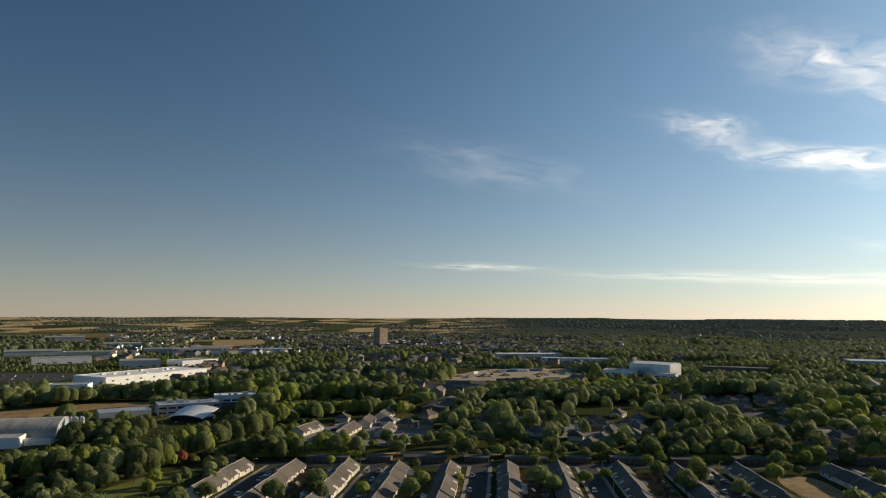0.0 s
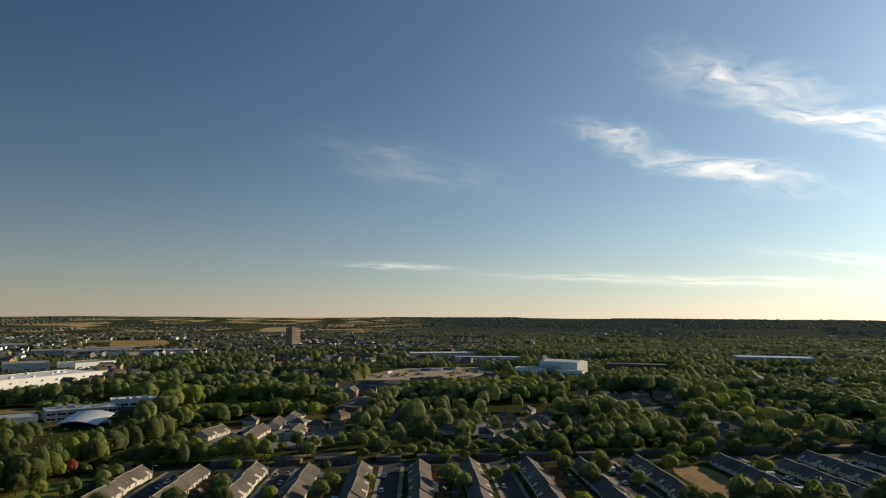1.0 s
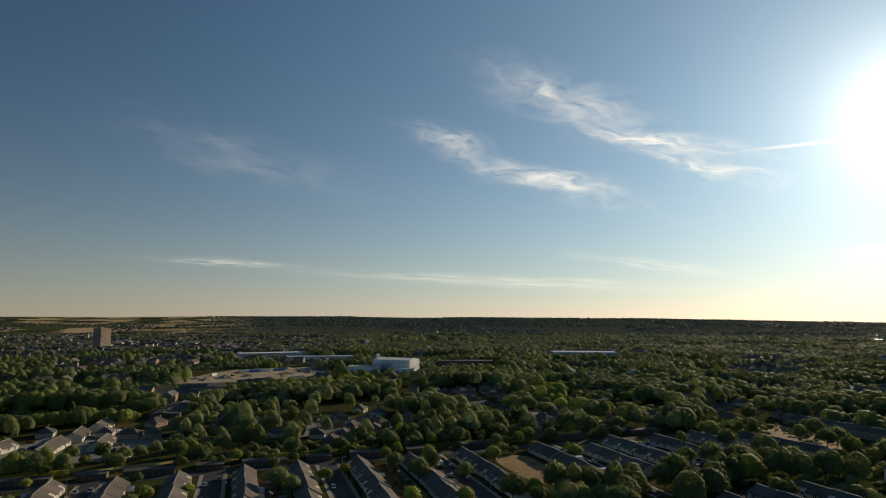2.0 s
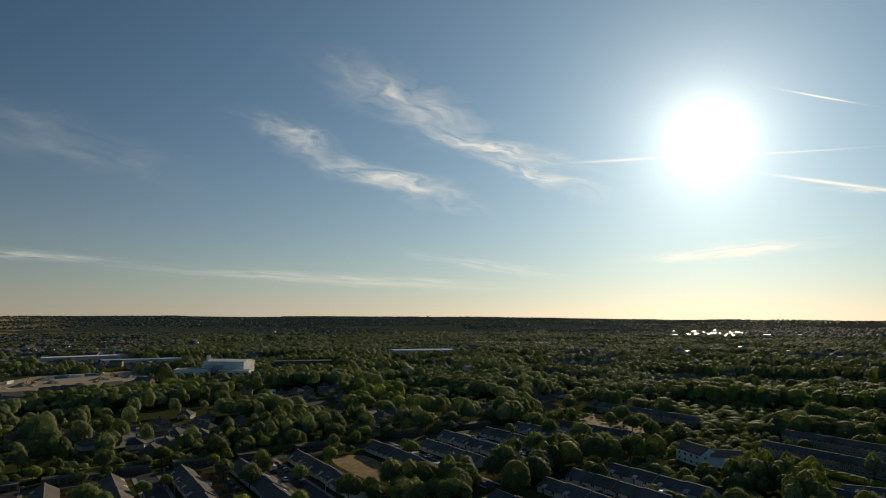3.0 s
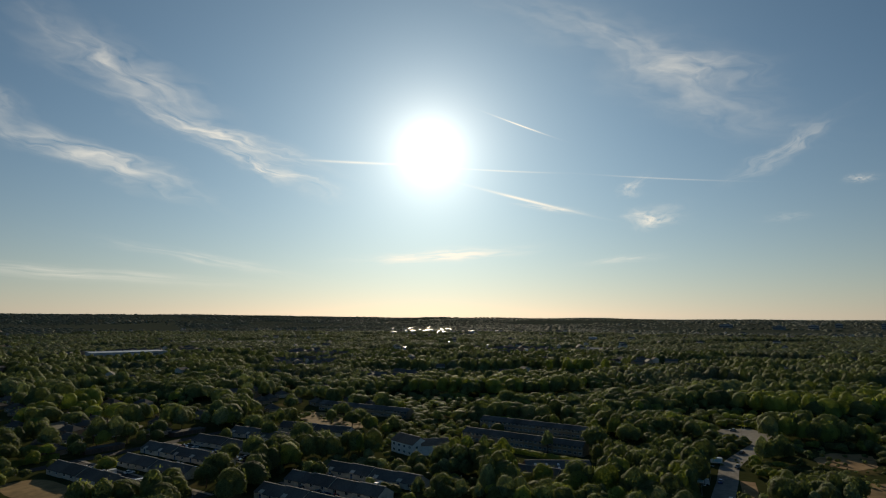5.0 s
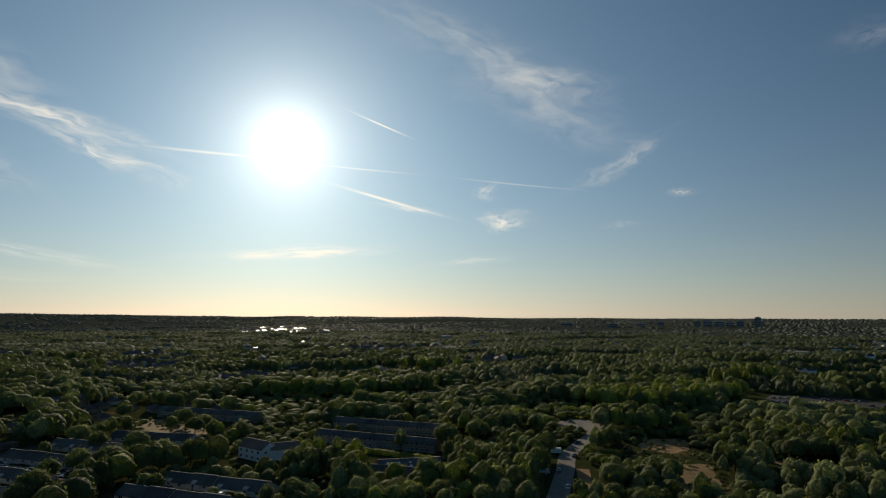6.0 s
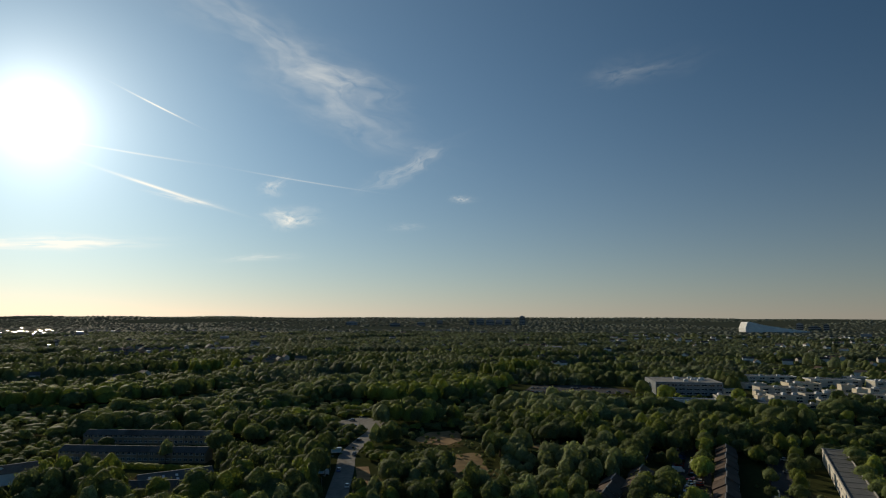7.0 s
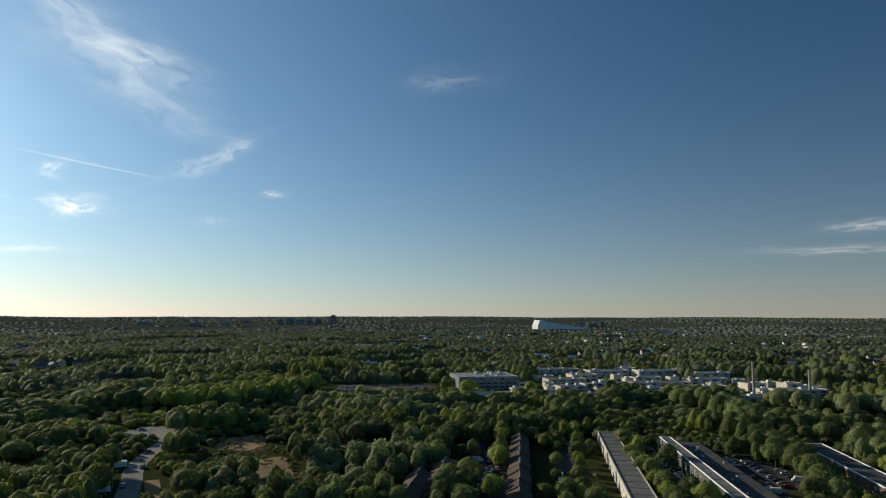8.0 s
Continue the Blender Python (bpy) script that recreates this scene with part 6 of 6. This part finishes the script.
for x, y, s in ((-104, 548, 1.6), (-96, 556, 1.7), (-112, 540, 1.5), (-88, 552, 1.5), (-60, 470, 1.4)):
    tree(6, x, y, s)
for x, y, k, s in ((-84, 314, 0, 1.2), (-66, 318, 2, 1.0), (-42, 316, 1, 1.15), (-22, 317, 0, 1.0), (12, 318, 5, 1.1), (28, 317, 2, 1.0), (54, 318, 1, 1.2), (78, 317, 8, 1.1), (104, 318, 0, 1.2), (128, 319, 2, 1.0), (142, 316, 1, 1.2), (168, 318, 5, 1.2), (186, 316, 2, 1.0), (228, 316, 0, 1.2), (246, 314, 1, 1.2), (-52, 300, 2, 0.7), (43, 299, 1, 0.75), (96, 299, 2, 0.8), (156, 298, 0, 0.9)):
    tree(k, x, y, s)
# loose line of smaller trees before the close
for i in range(18):
    tree((3, 0, 2, 1, 8, 0)[i % 6], -98 + i * 7.6 + (i * 5 % 3), 333 + (i * 7 % 5) * 3.2, 0.78 + 0.11 * (i * 3 % 4))
keep(-36, 343, 66, 16)
# large trees of the estate round the white house, and between it and the main road
for x, y, k, s in ((325, 87, 5, 1.49), (350, 76, 0, 1.49), (387, 65, 5, 1.49), (387, 48, 1, 1.34), (298, 62, 5, 1.34), (271, 53, 2, 1.27), (257, 57, 1, 1.20), (265, 69, 2, 1.13), (317, 46, 9, 1.34), (231, 77, 2, 1.20), (221, 79, 1, 1.13), (443, 184, 5, 1.63), (444, 173, 5, 1.56), (442, 133, 3, 1.63), (405, 193, 0, 1.20), (270, 231, 5, 1.34)):
    tree(k, x, y, s)
for x, y, k, s in ((281, 277, 5, 1.20), (273, 257, 0, 1.20), (256, 272, 1, 0.84), (197, 213, 5, 1.27), (188, 210, 0, 1.13), (221, 232, 0, 1.13), (225, 212, 0, 0.98), (218, 182, 1, 0.91), (218, 177, 0, 0.91), (141, 272, 2, 1.13), (137, 336, 3, 1.27), (159, 334, 3, 1.42), (194, 330, 3, 1.34), (217, 325, 3, 1.49), (224, 320, 3, 1.42), (108, 271, 2, 1.06), (116, 250, 0, 0.98)):
    tree(k, x, y, s)
# lines of street trees in the southern estate
for x, y, k, s in ((368, -183, 4, 1.3), (358, -177, 2, 1.2), (347, -170, 4, 1.4), (336, -164, 2, 1.3), (326, -158, 4, 1.35), (312, -151, 2, 1.3), (300, -145, 4, 1.2), (269, -128, 2, 1.5), (264, -125, 4, 1.2), (229, -105, 2, 1.35), (222, -100, 4, 1.2), (345, -192, 1, 1.5), (352, -200, 2, 1.3), (338, -186, 0, 1.3)):
    tree(k, x, y, s)
for i in range(15):
    x, y = 334 - i * 9.0, -212 + i * 5.75
    tree((2, 1, 4, 0)[i % 4], x + (i * 7 % 3) - 1, y, 0.78 + 0.16 * (i * 5 % 3))
for x, y, k, s in ((261, -153, 0, 0.9), (219, -122, 1, 0.9), (240, -140, 8, 0.7), (290, -172, 1, 0.8)):
    tree(k, x, y, s)
for x, y, k, s in ((290, -213, 0, 1.2), (285, -210, 1, 1.2), (276, -204, 5, 1.0), (266, -201, 2, 1.1), (257, -196, 4, 1.3), (255, -190, 1, 1.2), (246, -186, 5, 1.1), (238, -184, 2, 1.2), (231, -178, 0, 1.3), (222, -176, 1, 1.3), (212, -168, 2, 1.3), (205, -166, 1, 1.3), (196, -160, 2, 1.3), (188, -157, 0, 1.3), (182, -152, 1, 1.2)):
    tree(k, x, y, s)
for x, y, k, s in ((303, -311, 5, 1.5), (298, -324, 0, 1.5), (288, -298, 5, 1.4), (276, -284, 0, 1.5), (262, -279, 5, 1.5), (268, -292, 1, 1.4), (258, -296, 0, 1.5), (284, -312, 3, 1.4), (246, -272, 5, 1.4), (238, -262, 0, 1.5), (230, -256, 1, 1.5), (226, -249, 5, 1.4), (216, -252, 0, 1.5), (222, -262, 5, 1.3), (208, -240, 1, 1.5), (203, -246, 0, 1.3), (197, -234, 5, 1.4), (190, -238, 1, 1.3), (186, -226, 0, 1.5), (180, -218, 5, 1.3), (176, -210, 1, 1.3), (170, -214, 0, 1.3), (182, -232, 2, 1.2), (172, -224, 2, 1.2)):
    tree(k, x, y, s)
for x, y, k, s in ((224, -304, 3, 1.7), (212, -300, 3, 1.5), (241, -332, 0, 1.6), (232, -316, 5, 1.6), (252, -318, 0, 1.6), (271, -351, 5, 1.6), (262, -334, 1, 1.6), (238, -341, 3, 1.6), (222, -322, 0, 1.6), (250, -300, 1, 1.4), (202, -292, 0, 1.5), (194, -280, 2, 1.4), (205, -312, 1, 1.6)):
    tree(k, x, y, s)
for x, y, k, s in ((230, -84, 1, 1.2), (240, -90, 0, 1.3), (252, -96, 2, 1.2), (304, -112, 5, 1.4), (290, -106, 0, 1.3), (276, -100, 0, 1.3), (318, -122, 1, 1.3), (330, -130, 0, 1.4), (322, -50, 5, 1.5)):
    tree(k, x, y, s)

# nearest trees, one by one
nx, ny, g = scatter(21, 236, 420, 6.8)
ok = free(nx, ny, 2.0) & (~inside(nx, ny, SUBURB) | (g.random(len(nx)) < 0.5))
far_from = np.array([all(abs(a - b) + abs(c - d) > 7 for b, d in PLACED) for a, c in zip(nx, ny)])
nx, ny = nx[ok & far_from], ny[ok & far_from]
first = np.argsort(np.hypot(nx, ny))
single, rest = first[:150], first[150:]
for i in single:
    a = math.degrees(math.atan2(nx[i], ny[i]))
    k = (0, 1, 2, 3, 5, 8, 0, 1, 2, 9)[int(g.integers(0, 10))]
    if a < -18:
        k = (0, 1, 2, 5, 8)[int(g.integers(0, 5))]
    tree(k, float(nx[i]), float(ny[i]), float(g.uniform(0.8, 1.2)) * (0.45 if inside(nx[i:i + 1], ny[i:i + 1], SCRUB)[0] else 1.0))

NEAR = [crown_shape(40 + i, 4, 2, 130, 0.085, (0.85, 0.95, 1.05, 1.2, 0.9)[i], 0.15 * (i == 3)) for i in range(5)]
MID = [crown_shape(50 + i, 3, 2, 30, 0.10, (0.8, 0.9, 1.0, 0.85)[i]) for i in range(4)]


def dome(seed, sides, rings):
    """A plain far crown: uneven rings and a top, swelling here and there."""
    g = np.random.default_rng(seed)
    v = [(0, 0, g.uniform(0.92, 1.06))]
    for k, (ring, z) in enumerate(rings):
        for i in range(sides):
            a = (i + 0.5 * (k % 2)) * 2 * math.pi / sides + g.uniform(-0.15, 0.15)
            q = ring * g.uniform(0.8, 1.18)
            v.append((q * math.cos(a), q * math.sin(a), z * g.uniform(0.82, 1.12)))
    f = [(0, 1 + i, 1 + (i + 1) % sides) for i in range(sides)]
    for k in range(len(rings) - 1):
        o = 1 + k * sides
        for i in range(sides):
            j = (i + 1) % sides
            f += [(o + i, o + sides + i, o + sides + j), (o + i, o + sides + j, o + j)]
    return np.array(v), np.array(f)


LOW = [dome(60 + i, 7, ((0.48, 0.9), (0.9, 0.55), (0.98, 0.05))) for i in range(6)]
FAR = [dome(80 + i, 5, ((0.66, 0.74), (1.0, 0.0))) for i in range(6)]


spread = random.Random(12)
GLINTS = [(spread.gauss(60.2, 1.9), spread.uniform(2250, 2900), spread.choice((6, 9, 14, 22)), spread.uniform(10, 18), spread.uniform(4, 6)) for _ in range(20)]
GLINTS += [(64.6, 2360, 26, 24, 8), (66.9, 2480, 14, 20, 6), (62.6, 1500, 9, 10, 6), (66.0, 1350, 7, 9, 6), (69.5, 1200, 8, 9, 6), (58.5, 1250, 7, 8, 6), (75.4, 1900, 30, 16, 6)]
for az, r, w, d, h in GLINTS:
    keep(r * 0.96 * math.sin(radians(az)), r * 0.96 * math.cos(radians(az)), r * 0.05, w * 0.55, 90 - az)


def shrink(x, y, radius, g, size):
    """Broad crowns in old stands, narrow ones in young growth; small scrub where only scrub grows."""
    radius = radius * (0.72 + 0.48 * level(x, y, size)) * np.exp(g.normal(size=len(x)) * 0.16)
    return np.where(inside(x, y, SCRUB), radius * g.uniform(0.22, 0.4, len(x)), radius)


def arable(x, y):
    """Open fields to the north-west of the town."""
    a, r = np.degrees(np.arctan2(x, y)), np.hypot(x, y)
    return (a < -20.5) & (r > 1850) & (r < 3300)


def wood(name, label, seed, r0, r1, cell, small, large, height, size, shapes, mats, pad=1.5, bare=0.88):
    x, y, g = scatter(seed, r0, r1, cell)
    ok = free(x, y, pad) & (~inside(x, y, SUBURB) | (g.random(len(x)) < 0.55)) & (~glade(x, y) | (g.random(len(x)) > bare)) & (~arable(x, y) | (patchy(x, y, 160.0, 16) > 0.72))
    x, y = x[ok], y[ok]
    forest(name, label, x, y, shrink(x, y, g.uniform(small, large, len(x)), g, size), shapes, mats, g, height=height, size=size)


forest("woodland", "dense mixed green deciduous trees", nx[rest], ny[rest], shrink(nx[rest], ny[rest], g.uniform(3.0, 5.0, len(rest)), g, 45.0), NEAR, [GREEN[2], GREEN[0], GREEN[0], GREEN[1], GREEN[0]], g, height=9.6, size=45.0)
wood("woodland", "dense mixed green deciduous trees", 22, 420, 660, 9.2, 4.2, 6.8, 10.4, 55.0, MID, [GREEN[1], GREEN[0], GREEN[0], GREEN[0], GREEN[2]])
wood("far_woodland", "dense green woods beyond the estates", 23, 660, 1150, 10.2, 4.6, 7.6, 9.5, 80.0, LOW, [M["wood_far_hazed"], GREEN[0], GREEN[0]])
wood("distant_woodland", "wooded country with tree belts", 24, 1150, 2300, 12.4, 6.5, 10.5, 8.0, 130.0, FAR, [M["wood_far_hazed"]], 4.0, 0.8)
x, y, g = scatter(25, 2300, 4800, 30.0)
open_land, mixed = arable(x, y), (np.degrees(np.arctan2(x, y)) < 6) & (np.hypot(x, y) > 3000)
ok = patchy(x, y, 420.0, 15) + g.uniform(-0.1, 0.1, len(x)) > np.where(open_land, 0.74, np.where(mixed, 0.5, 0.3))
x, y = x[ok], y[ok]
forest("distant_woodland", "wooded country with tree belts", x, y, g.uniform(9, 18, len(x)) * np.where((open_land | mixed)[ok], 0.6, 1.0), FAR, [M["wood_distant_hazed"]], g, height=4.6, size=400.0)


# low scrub and saplings in the clearings
x, y, g = scatter(26, 240, 480, 4.4)
ok = inside(x, y, [(300, -31, 34, 14, 1, 0), (368, -26, 28, 24, 1, 0), (343, -85, 14, 20, 1, 0), (352, 268, 20, 36, 0.87, -0.5), (338, 26, 8, 10, 1, 0)]) & (g.random(len(x)) < 0.42)
forest("scrub", "low olive-green scrub and saplings", x[ok], y[ok], g.uniform(0.5, 1.5, int(ok.sum())), MID, [GREEN[2], GREEN[0]], g, "scrub")


def belt(label, pts, width, size, count, mt, shapes, seed, height=None):
    """A belt of trees of one kind along a line."""
    g = np.random.default_rng(seed)
    u = g.random(count) * (len(pts) - 1)
    k = u.astype(int)
    p = np.array(pts, float)
    q = p[k] + (p[k + 1] - p[k]) * (u - k)[:, None] + g.normal(size=(count, 2)) * width / 2
    forest("tree_belt", label, q[:, 0], q[:, 1], g.uniform(0.75, 1.25, count) * size, shapes, [mt], g, "tree belt", height, 900.0)


belt("bright yellow-green belt of young trees", [(680, -108), (745, -145), (815, -180), (921, -250)], 18, 5.5, 110, GREEN[1], MID, 91, 12.0)
belt("bright green belt of tall trees", [(746, 226), (844, 172), (815, 101), (855, -38), (940, -95)], 24, 5.5, 170, GREEN[1], MID, 92, 12.0)
belt("dark plantation of slender pines", [(-110, 560), (-80, 600), (-45, 575)], 26, 3.0, 150, GREEN[3], [crown_shape(95, 7, 1, 90, 0.2, 1.7, 0.6)], 93)


belt("bright green line of low trees behind the flat-roofed blocks", [(296, -224), (292, -245), (288, -268)], 5, 3.0, 40, GREEN[1], NEAR, 94, 6.5)


# ---------------------------------------------------------------- distant houses
def distant_houses(name, label, seed, count, a0, a1, r0, r1, wall, roof, glades=False):
    g = np.random.default_rng(seed)
    s = Shape()
    way, far = np.radians(g.uniform(a0, a1, count)), np.sqrt(g.uniform(r0 * r0, r1 * r1, count))
    px, py = far * np.sin(way), far * np.cos(way)
    ok = free(px, py, 6.0) & (glade(px, py) if glades else True)
    for x, y in zip(px[ok].tolist(), py[ok].tolist()):
        z = float(rise(x, y))
        t = g.uniform(0, 3.14)
        c, q = math.cos(t), math.sin(t)
        w, d, h, k = g.uniform(4, 9), 4.2, g.uniform(5, 6.5), g.uniform(2.4, 3.4)
        def at(u, v, zz):
            return (x + u * c - v * q, y + u * q + v * c, z + zz)
        s.faces([at(u, v, zz) for zz in (0, h) for u, v in ((-w, -d), (w, -d), (w, d), (-w, d))] + [at(-w, 0, h + k - 0.1), at(w, 0, h + k - 0.1)], [(0, 1, 5, 4), (1, 2, 6, 5), (2, 3, 7, 6), (3, 0, 4, 7), (4, 7, 8), (5, 9, 6)], 0)
        s.faces([at(-w - 0.4, -d - 0.4, h - 0.2), at(w + 0.4, -d - 0.4, h - 0.2), at(w + 0.4, 0, h + k), at(-w - 0.4, 0, h + k), at(-w - 0.4, d + 0.4, h - 0.2), at(w + 0.4, d + 0.4, h - 0.2)], [(0, 1, 2, 3), (3, 2, 5, 4)], 1)
    tagged(new(name, s.mesh(name, wall, roof)), label, "houses", kind="stuff")


distant_houses("distant_houses", "far town houses with brown and grey roofs", 31, 1500, -24, 14, 1150, 2300, M["render"], M["tile_brown"])
distant_houses("distant_houses", "far town houses with brown and grey roofs", 32, 800, -28, 16, 1150, 2200, M["white"], M["tile"])
distant_houses("distant_houses", "pale distant houses among woods", 33, 260, 100, 150, 800, 2400, M["white"], M["tile"])
distant_houses("distant_houses", "pale distant houses among woods", 34, 260, 20, 100, 700, 2600, M["render"], M["tile_dark"])
distant_houses("distant_houses", "dark-roofed houses in gaps between the woods", 35, 2400, -30, 84, 540, 1300, M["buff"], M["tile_dark"], True)
distant_houses("distant_houses", "pale houses with brown roofs in gaps between the woods", 36, 700, -30, 150, 600, 1500, M["render"], M["tile_brown"], True)


def distant_shed(az, r, length, depth, h, mt):
    x, y = r * math.sin(radians(az)), r * math.cos(radians(az))
    ob = thing("distant_shed", "far pale flat-roofed industrial shed", "warehouse", "distant sheds", pose(x, y, float(rise(x, y)), 0, 0, -az))
    part("wall", Shape().box(-length / 2, length / 2, -depth / 2, depth / 2, 0, h - 0.02).mesh("wall", M["metal_blue"]), ob)
    part("roof", Shape().sweep([(-depth / 2 - 0.5, h), (depth / 2 + 0.5, h), (0, h + depth * 0.06)], -length / 2 - 0.5, length / 2 + 0.5, "x").mesh("roof", mt), ob)


for az, r, w, d, h in GLINTS:
    distant_shed(az, r, w * 0.8, d * 0.65, h, M["steel"])
for az, r, w, d, h in ((41.5, 1500, 70, 30, 7), (43.5, 1450, 40, 30, 7), (46.5, 1480, 60, 30, 7), (76.0, 1250, 40, 20, 7), (79.2, 1230, 46, 20, 7), (104.0, 1300, 50, 20, 7), (-31, 1900, 90, 40, 10), (-27, 1500, 70, 30, 8), (-33, 1250, 80, 40, 8), (-24, 1250, 60, 30, 8), (-20, 1300, 80, 30, 8), (139, 2300, 70, 30, 8), (142, 2350, 90, 30, 8), (146, 2250, 60, 30, 8), (131, 2500, 40, 20, 14), (128.5, 2450, 30, 20, 12)):
    distant_shed(az, r, w, d, h, M["felt_light"])
